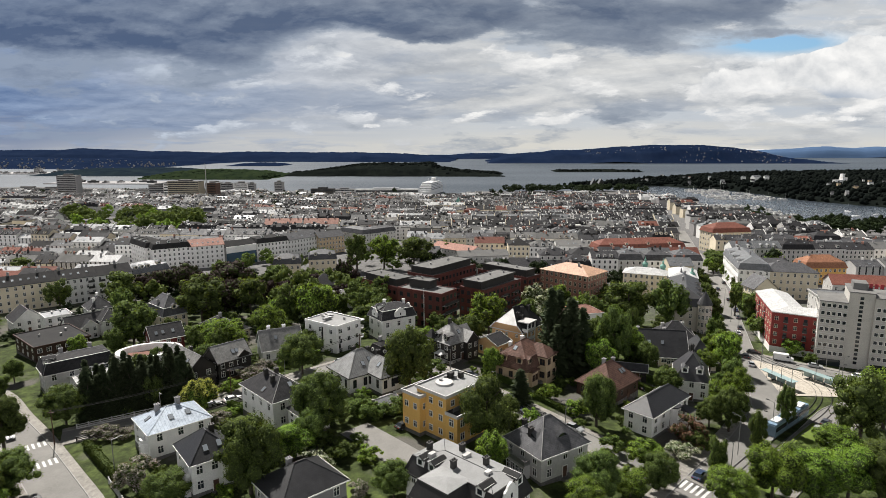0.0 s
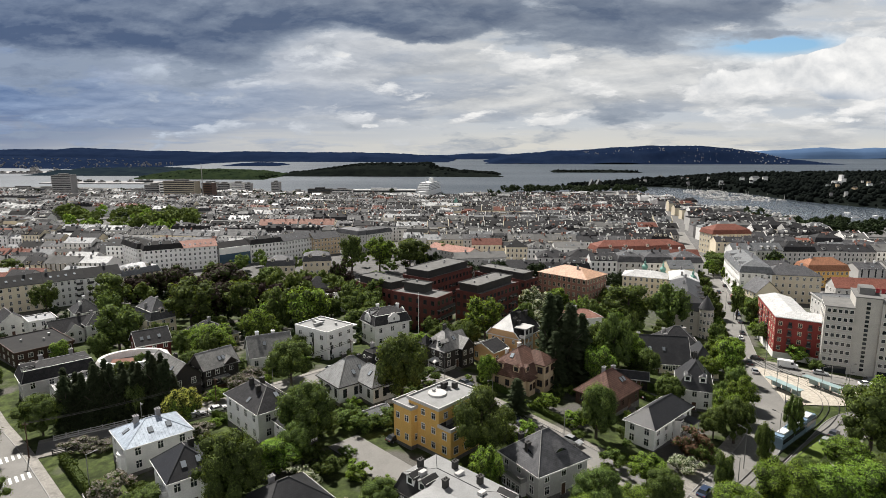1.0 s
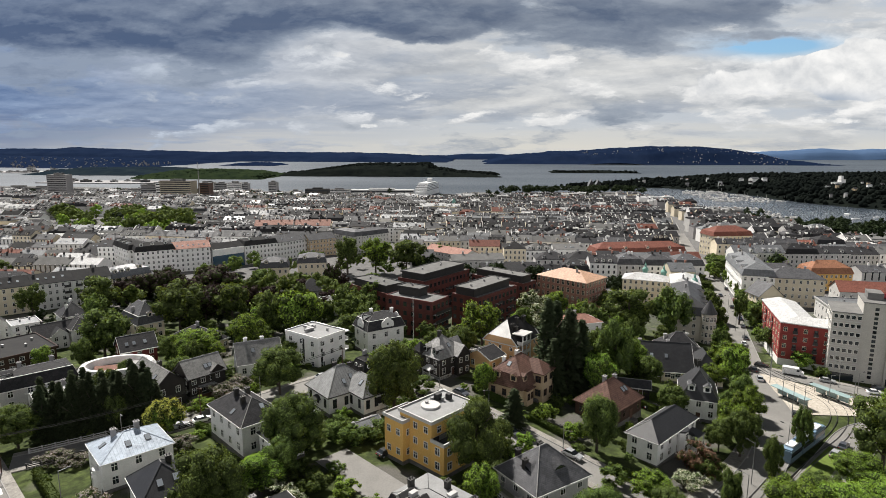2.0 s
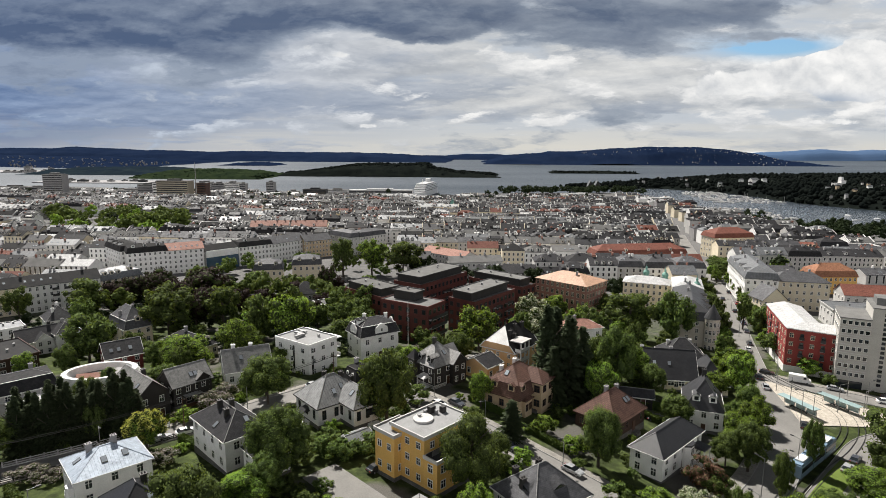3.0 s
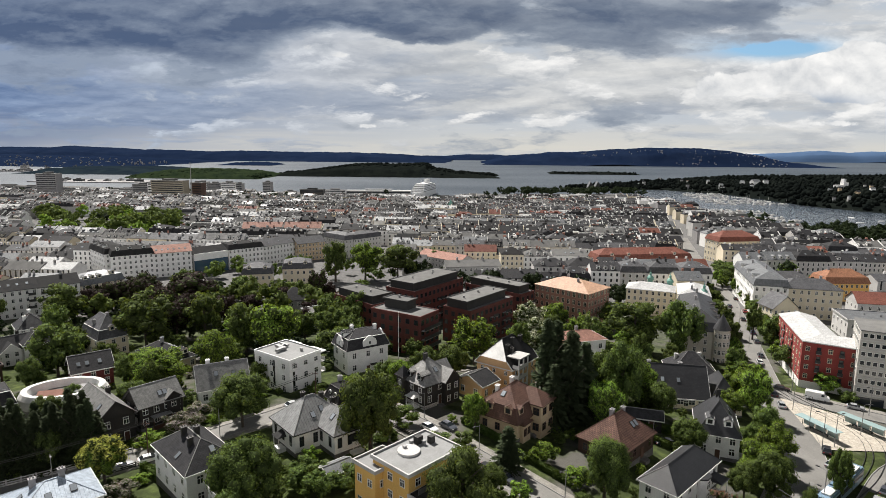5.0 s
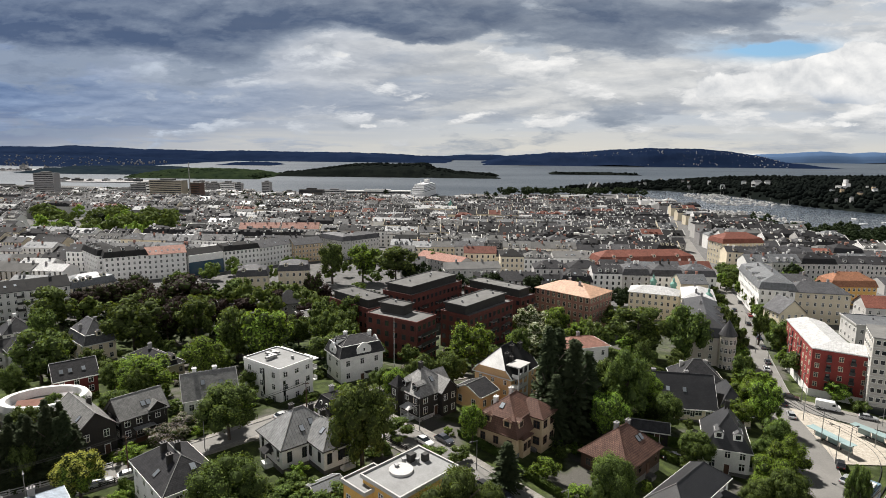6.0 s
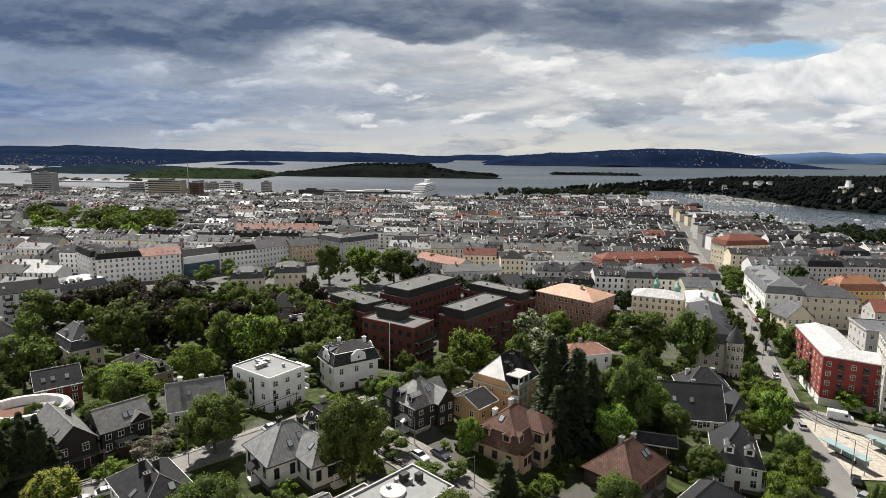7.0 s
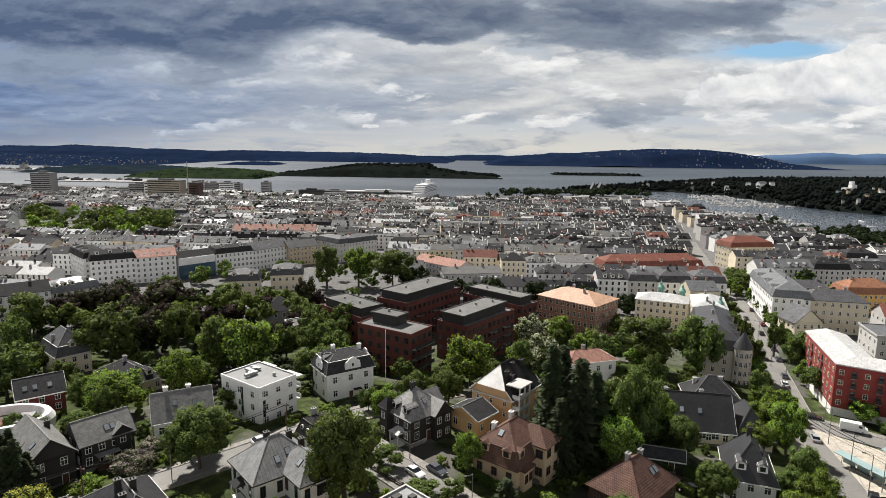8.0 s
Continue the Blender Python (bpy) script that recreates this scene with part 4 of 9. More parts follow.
def tree(x, y, high, wide, kind="green", label="", group="", clear=0.12, z=None):
    """Broadleaf tree: high is its whole height, wide its crown; clear: the part of its height that is bare trunk."""
    tree_count[0] += 1
    k = tree_count[0]
    r = random.Random(k)
    bush = clear < 0.1
    ch = high * (1 - clear) / 2
    if bush:
        skin = crowns(kind + "_small")
        ob = new("bush", skin[k % len(skin)])
        ob.matrix_world = pose(x, y, (float(land(x, y)) if z is None else z) + high - ch - 0.35, 0, 0, r.uniform(0, 360)) @ Matrix.Diagonal((wide / 1.9, wide / 1.9, ch, 1))
        return tagged(ob, label or TREE_WORDS[kind], "bush", group)
    e = thing("bush" if bush else "tree", x, y, r.uniform(0, 360), label or TREE_WORDS[kind], "bush" if bush else "tree", group, z=z)
    part("trunk", TRUNKS[k % 3], None, e, m=Matrix.Diagonal((high, high, high * (0.5 if bush else 1), 1)))
    ch = high * (1 - clear) / 2
    skin = crowns(kind if kind.startswith("far") else kind + ("_small" if bush else "_mid" if y > 185 else "_near" if y < 126 and wide > 7 else ""))
    part("crown", skin[k % len(skin)], None, e, m=Matrix.Translation((0, 0, high - ch)) @ Matrix.Diagonal((wide / 1.9, wide / 1.9 * r.uniform(0.9, 1.1), ch, 1)))
    return e


def wing(e, side, w, d, at, out, wide, h, pitch, wallm, roofm, floors=2, cols=2, kind="gy", trim=None, back=3.5, win=(0.9, 1.3), edge=None, z0=-2.5, label=""):
    """A wing that stands out of a house's wall, with a gabled or hipped roof running back into the main roof."""
    trim = trim or TRIMW
    m = side_pose(side, w, d, at, 0) @ Matrix.Translation((0, (back - out) / 2, 0))
    dd = out + back
    roof, gable = roof_geo(kind, wide, dd, h, pitch, 0.35)
    wg = part("wing", Geo().box(-wide / 2, wide / 2, -dd / 2, dd / 2, z0, h - 0.02).join(gable), wallm, e, label, m=m)
    part("wing_roof", roof, roofm, wg)
    gut, cap = roof_trim(kind, wide, dd, h, pitch, 0.35)
    for piece in gut.pieces():
        part("gutter", piece, edge or trim, wg)
    me = window_mesh(win[0], min(win[1], (h - max(z0, 0)) / floors * 0.62), trim, True)[2]
    base = max(z0, 0)
    for s in range(floors):
        z = base + (s + 0.32) * (h - base) / floors
        for k in range(cols):
            part("window", me, None, wg, m=side_pose(0, wide, dd, (k + 0.5) / cols * wide - wide / 2, z, 0.01))
        if out > 1.6:
            for sd in (1, 3):
                part("window", me, None, wg, m=pose((wide / 2 + 0.01) * (1 if sd == 1 else -1), -dd / 2 + out / 2, z, 0, 0, 90 if sd == 1 else 270))
    return wg


def porch(e, m, wide, out, high, roofm, postm):
    """Small roofed porch on posts before a door."""
    a = wide / 2
    p = part("porch", Geo().box(-a, -a + 0.14, -out, -out + 0.14, -0.6, high).box(a - 0.14, a, -out, -out + 0.14, -0.6, high).box(-a, a, -out, 0, -1.2, 0.05), postm, e, m=m)
    rf = Geo()
    A, B, t = a + 0.25, out + 0.25, high + 0.8
    rf.face((-A, -B, high), (A, -B, high), (A * 0.5, 0, t), (-A * 0.5, 0, t)).face((A, -B, high), (A, 0, high), (A * 0.5, 0, t)).face((-A, 0, high), (-A, -B, high), (-A * 0.5, 0, t)).face((-A, 0, high), (A, 0, high), (A, -B, high), (-A, -B, high))
    part("porch_roof", rf, roofm, p)


def spruce_mesh(seed, cards=2200):
    r = np.random.RandomState(seed)
    z = r.uniform(0.05, 1, cards) ** 1.1
    a = r.uniform(0, 2 * np.pi, cards)
    tier = 0.78 + 0.22 * np.cos(z * 48 + 3 * np.sin(a * 2 + seed)) + 0.16 * np.sin(a * 5 + z * 20 + seed)
    rr = (1.03 - z) ** 0.72 * tier * r.uniform(0.45, 1.12, cards)
    pos = np.stack([rr * np.cos(a), rr * np.sin(a), z], 1)
    out = np.stack([np.cos(a), np.sin(a), np.full(cards, -0.12)], 1)
    tan = np.stack([-np.sin(a), np.cos(a), r.normal(scale=0.5, size=cards)], 1)
    s = r.uniform(0.45, 1.0, cards)[:, None]
    o, tn = out * s * np.array([0.2, 0.2, 0.05]), tan * s * np.array([0.09, 0.09, 0.02])
    v = np.stack([pos - o, pos + tn, pos + o, pos - tn], 1).reshape(-1, 3)
    me = bpy.data.meshes.new("needles")
    me.from_pydata(v.tolist(), [], [tuple(range(k, k + 4)) for k in range(0, len(v), 4)])
    me.materials.append(FIR)
    return me


SPRUCES = [spruce_mesh(k) for k in range(3)]


def spruce(x, y, high, wide, label="tall dark green spruce tree", group="", z=None):
    tree_count[0] += 1
    k = tree_count[0]
    e = thing("spruce", x, y, k * 77, label, "tree", group, z=z)
    part("trunk", TRUNKS[k % 3], None, e, m=Matrix.Diagonal((high * 0.8, high * 0.8, high, 1)))
    part("needles", SPRUCES[k % 3], None, e, m=Matrix.Diagonal((wide / 2, wide / 2, high, 1)))
    return e


def hedge(x0, y0, x1, y1, high, wide, label="clipped green garden hedge beside a lawn"):
    """Clipped hedge: a leafy skin round a block, along a line."""
    L = math.hypot(x1 - x0, y1 - y0)
    r = np.random.RandomState(int(abs(x0 * 31 + y0 * 17)) % 10000)
    n = int(min(2600, L * 90 + 60))
    pos = np.stack([r.uniform(-L / 2, L / 2, n), r.uniform(-wide / 2, wide / 2, n), r.uniform(0, high, n)], 1)
    side = r.randint(0, 3, n)
    pos[:, 1] = np.where(side == 0, -wide / 2, np.where(side == 1, wide / 2, pos[:, 1])) + r.normal(scale=0.06, size=n)
    pos[:, 2] = np.where(side == 2, high, pos[:, 2]) + r.normal(scale=0.06, size=n)
    t1, t2 = r.normal(size=(n, 3)), r.normal(size=(n, 3))
    t1, t2 = t1 / np.linalg.norm(t1, axis=1)[:, None] * 0.22, t2 / np.linalg.norm(t2, axis=1)[:, None] * 0.16
    v = np.stack([pos - t1, pos + t2, pos + t1, pos - t2], 1).reshape(-1, 3)
    rot = math.atan2(y1 - y0, x1 - x0)
    mx, my = (x0 + x1) / 2, (y0 + y1) / 2
    zm = float(land(mx, my))
    wx = mx + v[:, 0] * math.cos(rot) - v[:, 1] * math.sin(rot)
    wy = my + v[:, 0] * math.sin(rot) + v[:, 1] * math.cos(rot)
    v = np.stack([v[:, 0], v[:, 1], v[:, 2] + land(wx, wy) - zm], 1)
    me = bpy.data.meshes.new("leaves")
    me.from_pydata(v.tolist(), [], [tuple(range(k, k + 4)) for k in range(0, len(v), 4)])
    me.materials.append(HEDGE)
    e = thing("hedge", mx, my, math.degrees(rot), label, "hedge")
    part("leaves", me, None, e)
    za, zb = float(land(x0, y0)) - zm, float(land(x1, y1)) - zm
    a, b = L / 2 - 0.1, wide / 2 - 0.12
    core = Geo()
    core.face((-a, -b, za - 0.3), (a, -b, zb - 0.3), (a, -b, zb + high - 0.15), (-a, -b, za + high - 0.15)).face((a, b, zb - 0.3), (-a, b, za - 0.3), (-a, b, za + high - 0.15), (a, b, zb + high - 0.15))
    core.face((-a, -b, za + high - 0.15), (a, -b, zb + high - 0.15), (a, b, zb + high - 0.15), (-a, b, za + high - 0.15))
    core.face((-a, b, za - 0.3), (-a, -b, za - 0.3), (-a, -b, za + high - 0.15), (-a, b, za + high - 0.15)).face((a, -b, zb - 0.3), (a, b, zb - 0.3), (a, b, zb + high - 0.15), (a, -b, zb + high - 0.15))
    part("hedge_core", core, HEDGE, e)
    return e

# ---- ground, fjord, far shores ----
def grid_mesh(name, xs, ys, zs, mat, smooth=True):
    nx, ny = len(xs), len(ys)
    X, Y = np.meshgrid(xs, ys)
    v = np.stack([X, Y, zs(X, Y)], -1).reshape(-1, 3)
    k = (np.arange(ny - 1)[:, None] * nx + np.arange(nx - 1)).ravel()
    f = np.stack([k, k + 1, k + nx + 1, k + nx], 1)
    me = bpy.data.meshes.new(name)
    me.vertices.add(len(v))
    me.vertices.foreach_set("co", v.ravel())
    me.loops.add(f.size)
    me.loops.foreach_set("vertex_index", f.ravel())
    me.polygons.add(len(f))
    me.polygons.foreach_set("loop_start", np.arange(0, f.size, 4))
    me.update(calc_edges=True)
    me.polygons.foreach_set("use_smooth", [smooth] * len(f))
    me.materials.append(mat)
    return me


def ground_z(X, Y):
    z = land(X, Y)
    wet = np.clip((Y - shore(X)) / 12, 0, 1)
    return z * (1 - wet) - 5 * wet


gx = np.r_[np.arange(-4800, -1500, 300), np.arange(-1500, -300, 40), np.arange(-300, 300, 4), np.arange(300, 1500, 30), np.arange(1500, 4801, 300)]
gy = np.r_[np.arange(-300, 60, 30), np.arange(60, 360, 4), np.arange(360, 1450, 15), np.arange(1450, 4901, 250)]
tagged(new("ground", grid_mesh("ground", gx, gy, ground_z, GROUND)), "sloping town ground of gardens and paving", "ground", kind="structure")
tagged(new("water", grid_mesh("water", np.linspace(-4800, 4800, 9), np.linspace(700, 4900, 9), lambda X, Y: 0 * X, WATER)), "grey calm fjord water", "water", kind="structure")


def rough(X, Y, s, seed):
    """Uneven field between -1 and 1 out of a few crossed waves."""
    r = np.random.RandomState(seed)
    out = 0 * X
    for k in range(7):
        a, b, c = r.uniform(0, 6.28, 3)
        f = 2 * np.pi / (s * r.uniform(0.6, 1.8))
        out = out + np.sin(X * f * math.cos(a) + Y * f * math.sin(a) + b) * np.sin(X * f * math.sin(c) * 0.7 - Y * f * math.cos(c) * 0.7 + a)
    return out / 3.0


def shoreland(name, x0, x1, y0, y1, nx, ny, top, mat, label, edge=0.12, tree=4.0, wave=60.0, seed=1):
    """Wooded island or hill: top(u, v) in metres over its plan, with ragged shores and tree tops."""
    def z(X, Y):
        u, v = (X - x0) / (x1 - x0), (Y - y0) / (y1 - y0)
        w = 0.04 * rough(X, Y, (x1 - x0) / 4, seed)
        e = np.clip(np.minimum(np.minimum(u, 1 - u) * (x1 - x0) / (y1 - y0), np.minimum(v, 1 - v)) / edge + w * 6, 0, 1)
        bumps = np.random.RandomState(seed).uniform(0, 1, X.shape) * tree + rough(X, Y, wave, seed + 3) * tree * 0.6
        zz = (top(u, v) + bumps) * e ** 0.85
        return np.where(e <= 0.02, -3, zz)
    ob = new(name, grid_mesh(name, np.linspace(x0, x1, nx), np.linspace(y0, y1, ny), z, mat))
    return tagged(ob, label, "island" if "island" in name else "hill", kind="stuff")


def blobs(name, spots, mat, label, seed=1):
    """Far woods: many small uneven crowns, each x, y, foot height, breadth, height, as one joined mesh."""
    r, g = np.random.RandomState(seed), (1 + 5 ** 0.5) / 2
    ico = np.array([(-1, g, 0), (1, g, 0), (-1, -g, 0), (1, -g, 0), (0, -1, g), (0, 1, g), (0, -1, -g), (0, 1, -g), (g, 0, -1), (g, 0, 1), (-g, 0, -1), (-g, 0, 1)]) / 1.9
    tri = np.array([(0, 11, 5), (0, 5, 1), (0, 1, 7), (0, 7, 10), (0, 10, 11), (1, 5, 9), (5, 11, 4), (11, 10, 2), (10, 7, 6), (7, 1, 8), (3, 9, 4), (3, 4, 2), (3, 2, 6), (3, 6, 8), (3, 8, 9), (4, 9, 5), (2, 4, 11), (6, 2, 10), (8, 6, 7), (9, 8, 1)])
    vs, fs = [], []
    for k, (x, y, z, w, h) in enumerate(spots):
        v = ico * r.uniform(0.7, 1.25, (12, 1)) * np.array([w / 2, w / 2, h / 2]) + np.array([x, y, z + h * 0.35])
        vs.append(v)
        fs.append(tri + 12 * k)
    v, f = np.concatenate(vs), np.concatenate(fs)
    me = bpy.data.meshes.new(name)
    me.vertices.add(len(v))
    me.vertices.foreach_set("co", v.ravel())
    me.loops.add(f.size)
    me.loops.foreach_set("vertex_index", f.ravel())
    me.polygons.add(len(f))
    me.polygons.foreach_set("loop_start", np.arange(0, f.size, 3))
    me.update(calc_edges=True)
    me.materials.append(mat)
    return tagged(new(name, me), label, "woods", kind="stuff")


def lump(*pts):
    xs, zs = zip(*pts)
    return lambda u, v: np.interp(u, xs, zs) * np.sin(np.pi * np.clip(v * 0.8 + 0.1, 0, 1))


shoreland("island", -640, 95, 1850, 2230, 170, 44, lump((0, 2), (0.08, 5), (0.16, 13), (0.26, 22), (0.31, 30), (0.42, 32), (0.55, 31), (0.63, 34), (0.67, 34), (0.69, 20), (0.8, 10), (0.92, 5), (1, 1)), SHADEFOREST, "wooded low island in the grey fjord, darkened for cloud shade", seed=2, tree=3)
shoreland("island", 285, 610, 2180, 2330, 80, 24, lump((0, 2), (0.3, 4), (0.6, 6), (1, 2)), SHADEFOREST, "small dark wooded island with a narrow point", seed=4, tree=2)
shoreland("island", -1170, -905, 2740, 2980, 60, 20, lump((0, 3), (0.5, 11), (0.8, 9), (1, 3)), HAZEWOOD, "low dark island far out in the fjord", seed=5)
shoreland("island", -985, -588, 1665, 1990, 110, 40, lump((0, 4), (0.1, 9), (0.3, 19), (0.5, 20), (0.75, 17), (0.9, 10), (1, 2)), GREENISLE, "green wooded island across the harbour", seed=6)
shoreland("island", -1440, -960, 1830, 2300, 120, 30, lump((0, 5), (0.15, 13), (0.4, 14), (0.7, 15), (1, 5)), HAZEISLE, "low green wooded island behind the harbour, tinted blue for haze", seed=16, tree=3)
shoreland("wooded_hill", -4600, -120, 3420, 4300, 330, 36, lump((0, 60), (0.35, 62), (0.41, 60), (0.45, 72), (0.5, 63), (0.55, 53), (0.6, 53), (0.65, 44), (0.68, 51), (0.72, 50), (0.78, 44), (0.86, 47), (0.92, 37), (0.955, 27), (1, 24)), HAZEWOOD, "long dark wooded hillside across the fjord, tinted blue for haze", tree=5, wave=200, seed=7)
shoreland("wooded_hill", -4300, -1330, 2350, 3500, 240, 30, lump((0, 30), (0.3, 38), (0.6, 34), (0.8, 26), (0.93, 14), (1, 4)), HAZEWOOD, "lower wooded slopes above the harbour, tinted blue for haze", tree=5, wave=160, seed=8, edge=0.2)
shoreland("wooded_hill", -420, 330, 4180, 4800, 90, 24, lump((0, 18), (0.3, 20), (0.55, 34), (0.8, 32), (1, 20)), HAZEWOOD, "low far wooded shore, tinted blue for haze", tree=4, wave=240, seed=18)
shoreland("wooded_hill", 60, 1930, 3180, 3900, 260, 40, lump((0, 20), (0.08, 40), (0.17, 53), (0.21, 62), (0.27, 62), (0.35, 73), (0.44, 84), (0.51, 91), (0.66, 90), (0.74, 78), (0.81, 60), (0.85, 38), (0.9, 18), (0.96, 5), (1, 1)), HAZEWOOD, "broad dark wooded peninsula with a long ridge, tinted blue for haze", tree=5, wave=200, seed=9, edge=0.16)
shoreland("wooded_hill", 1900, 4700, 4500, 4850, 120, 16, lump((0, 30), (0.09, 56), (0.18, 66), (0.25, 80), (0.33, 68), (0.38, 78), (0.5, 70), (1, 72)), HAZEHILL, "pale hills on the horizon, tinted blue for haze", tree=3, wave=500, seed=10)


def bygd_shore(X):
    return np.interp(X, (215, 292, 450, 545, 562, 575, 640, 1300), (1445, 1400, 1420, 1300, 1200, 1080, 965, 900)), np.interp(X, (215, 400, 700, 1300), (1480, 1590, 1720, 1800))


def bygd_z(X, Y):
    lo, hi = bygd_shore(X)
    e = np.clip(np.minimum(Y - lo, hi - Y) / 40 + 0.3 * rough(X, Y, 130, 12), 0, 1)
    top = np.interp(X, (240, 500, 800, 1300, 2600), (5, 11, 20, 25, 25)) + rough(X, Y, 260, 13) * 3
    zz = top * np.clip((Y - lo) / 260 + 0.25, 0, 1) * np.sqrt(e)
    return np.where(e <= 0.02, -3, zz)


tagged(new("peninsula", grid_mesh("peninsula", np.linspace(210, 1700, 150), np.linspace(900, 1850, 90), bygd_z, SHADEFOREST)), "wooded peninsula with villas across the bay, darkened for cloud shade", "island", kind="stuff")
wr = np.random.RandomState(21)
spots = []
for k in range(8500):
    x, y = wr.uniform(215, 1300), wr.uniform(930, 1800)
    lo, hi = bygd_shore(x)
    if lo + 4 < y < hi - 8 and x < 0.75 * y + 60 and not (x < 560 and y < lo + 22 and wr.uniform() < 0.7):
        h = wr.uniform(6, 12)
        spots.append((x, y, float(bygd_z(np.array([[x]]), np.array([[y]]))[0, 0]) - 1, h * wr.uniform(0.7, 1.3), h * (1.5 if wr.uniform() < 0.06 else 1)))
blobs("peninsula_woods", spots, SHADEFOREST, "mixed woods covering the peninsula, darkened for cloud shade", 3)
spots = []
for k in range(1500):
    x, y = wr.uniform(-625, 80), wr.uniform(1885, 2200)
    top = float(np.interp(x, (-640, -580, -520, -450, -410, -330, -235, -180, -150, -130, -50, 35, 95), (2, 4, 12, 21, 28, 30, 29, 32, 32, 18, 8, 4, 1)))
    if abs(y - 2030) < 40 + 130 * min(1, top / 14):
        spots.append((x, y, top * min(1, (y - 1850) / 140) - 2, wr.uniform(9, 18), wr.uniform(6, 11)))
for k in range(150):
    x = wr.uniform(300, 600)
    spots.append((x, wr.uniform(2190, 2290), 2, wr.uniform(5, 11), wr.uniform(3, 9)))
blobs("island_woods", spots, SHADEFOREST, "woods covering the fjord islands, darkened for cloud shade", 4)
spots = []
for k in range(800):
    u, v = wr.uniform(0.03, 0.97), wr.uniform(0.06, 0.5)
    top = float(np.interp(u, (0, 0.1, 0.3, 0.5, 0.75, 0.9, 1), (3, 9, 19, 20, 17, 10, 1)))
    spots.append((-985 + 397 * u, 1665 + 325 * v, top * math.sin(math.pi * (0.8 * v + 0.1)) * min(1, v / 0.14) - 3, wr.uniform(7, 13), wr.uniform(5, 9)))
blobs("green_island_woods", spots, GREENISLE, "bright green woods of the harbour island", 5)


# ---- roads ----
def bent(pts, step=3.0):
    out = []
    for (x0, y0), (x1, y1) in zip(pts, pts[1:]):
        n = max(1, int(math.hypot(x1 - x0, y1 - y0) / step))
        out += [(x0 + (x1 - x0) * k / n, y0 + (y1 - y0) * k / n) for k in range(n)]
    out.append(pts[-1])
    for _ in range(3):
        out = [out[0]] + [tuple((out[k - 1][c] + 2 * out[k][c] + out[k + 1][c]) / 4 for c in (0, 1)) for k in range(1, len(out) - 1)] + [out[-1]]
    return out


def strip(name, pts, left, right, lift, mat, label, category, parent=None, cross=4):
    """A ribbon of ground along a line, from left to right of it (metres), with edges that step down."""
    p = bent(pts)
    g, rows = Geo(), []
    for k, (x, y) in enumerate(p):
        a, b = p[max(0, k - 1)], p[min(len(p) - 1, k + 1)]
        dx, dy = b[0] - a[0], b[1] - a[1]
        L = math.hypot(dx, dy) or 1
        nx, ny = dy / L, -dx / L
        row = []
        for c in range(cross + 1):
            o = left + (right - left) * c / cross
            q = (x + nx * o, y + ny * o)
            row.append((*q, float(land(*q)) + lift))
        lo = [(row[0][0], row[0][1], row[0][2] - 0.3)], [(row[-1][0], row[-1][1], row[-1][2] - 0.3)]
        rows.append(lo[0] + row + lo[1])
    w = len(rows[0])
    g.v = [v for r in rows for v in r]
    for k in range(len(rows) - 1):
        for c in range(w - 1):
            i = k * w + c
            g.f.append((i, i + 1, i + w + 1, i + w))
            g.m.append(0)
    ob = new(name, g.mesh(name, mat))
    if parent:
        ob.parent = parent
        return ob
    return tagged(ob, label, category, kind="structure")


def road(pts, wide, walk_l=2.0, walk_r=2.0):
    r = strip("road", pts, -wide / 2, wide / 2, 0.1, ASPHALT, "worn grey asphalt street", "road", cross=6)
    for a, b in ((-wide / 2 - walk_l, -wide / 2 - 0.15), (wide / 2 + 0.15, wide / 2 + walk_r)):
        if b - a > 0.4:
            strip("pavement", pts, a, b, 0.22, PAVEMENT, "grey slab pavement beside the street", "pavement", cross=2)
    for a in (-wide / 2 - 0.15, wide / 2):
        strip("kerb", pts, a, a + 0.15, 0.23, KERB, "granite kerb", "kerb", cross=1)
    return r


def sheet(name, q, lift, mat, label, category, n=8, parent=None, kind="structure"):
    """A four-cornered piece of ground laid over the slope."""
    g = Geo()
    for a in range(n + 1):
        for b in range(n + 1):
            s, t = a / n, b / n
            x = (q[0][0] * (1 - s) + q[1][0] * s) * (1 - t) + (q[3][0] * (1 - s) + q[2][0] * s) * t
            y = (q[0][1] * (1 - s) + q[1][1] * s) * (1 - t) + (q[3][1] * (1 - s) + q[2][1] * s) * t
            g.v.append((x, y, float(land(x, y)) + lift))
    for a in range(n):
        for b in range(n):
            i = a * (n + 1) + b
            g.f.append((i, i + n + 1, i + n + 2, i + 1))
            g.m.append(0)
    ob = new(name, g.mesh(name, mat))
    if parent:
        ob.parent = parent
        return ob
    return tagged(ob, label, category, kind=kind)


west_road = road([(-40, 58), (-75, 92), (-100, 114.5), (-113, 125), (-125, 136), (-150, 151), (-200, 166)], 7.6)
road([(-93, 117), (-62, 136), (-42, 151), (-29, 163), (-15, 178), (0, 192)], 6.0, 1.6, 1.6)
road([(-29, 163), (-17, 155), (-9, 148), (2, 137), (14, 126), (27, 114), (42, 101)], 6.5, 1.8, 1.8)
boulevard = road([(24, 79), (38, 97), (50, 112.5), (62, 127), (76, 147), (86, 174), (93, 202), (110, 253), (131, 323), (164, 455), (196, 575)], 7.5, 3.0, 0)
road([(56, 108), (71, 124), (84, 138), (94, 149), (104, 155), (122, 149), (165, 122)], 6.5, 0, 2.5)
road([(90, 196), (104, 185), (125, 173), (150, 160), (190, 140)], 7.0, 2.5, 0)
strip("tram_lawn", [(53, 109), (63, 121), (74, 133), (83, 142)], 1.2, 5.4, 0.16, LAWN, "grass strip under the tram tracks", "lawn")
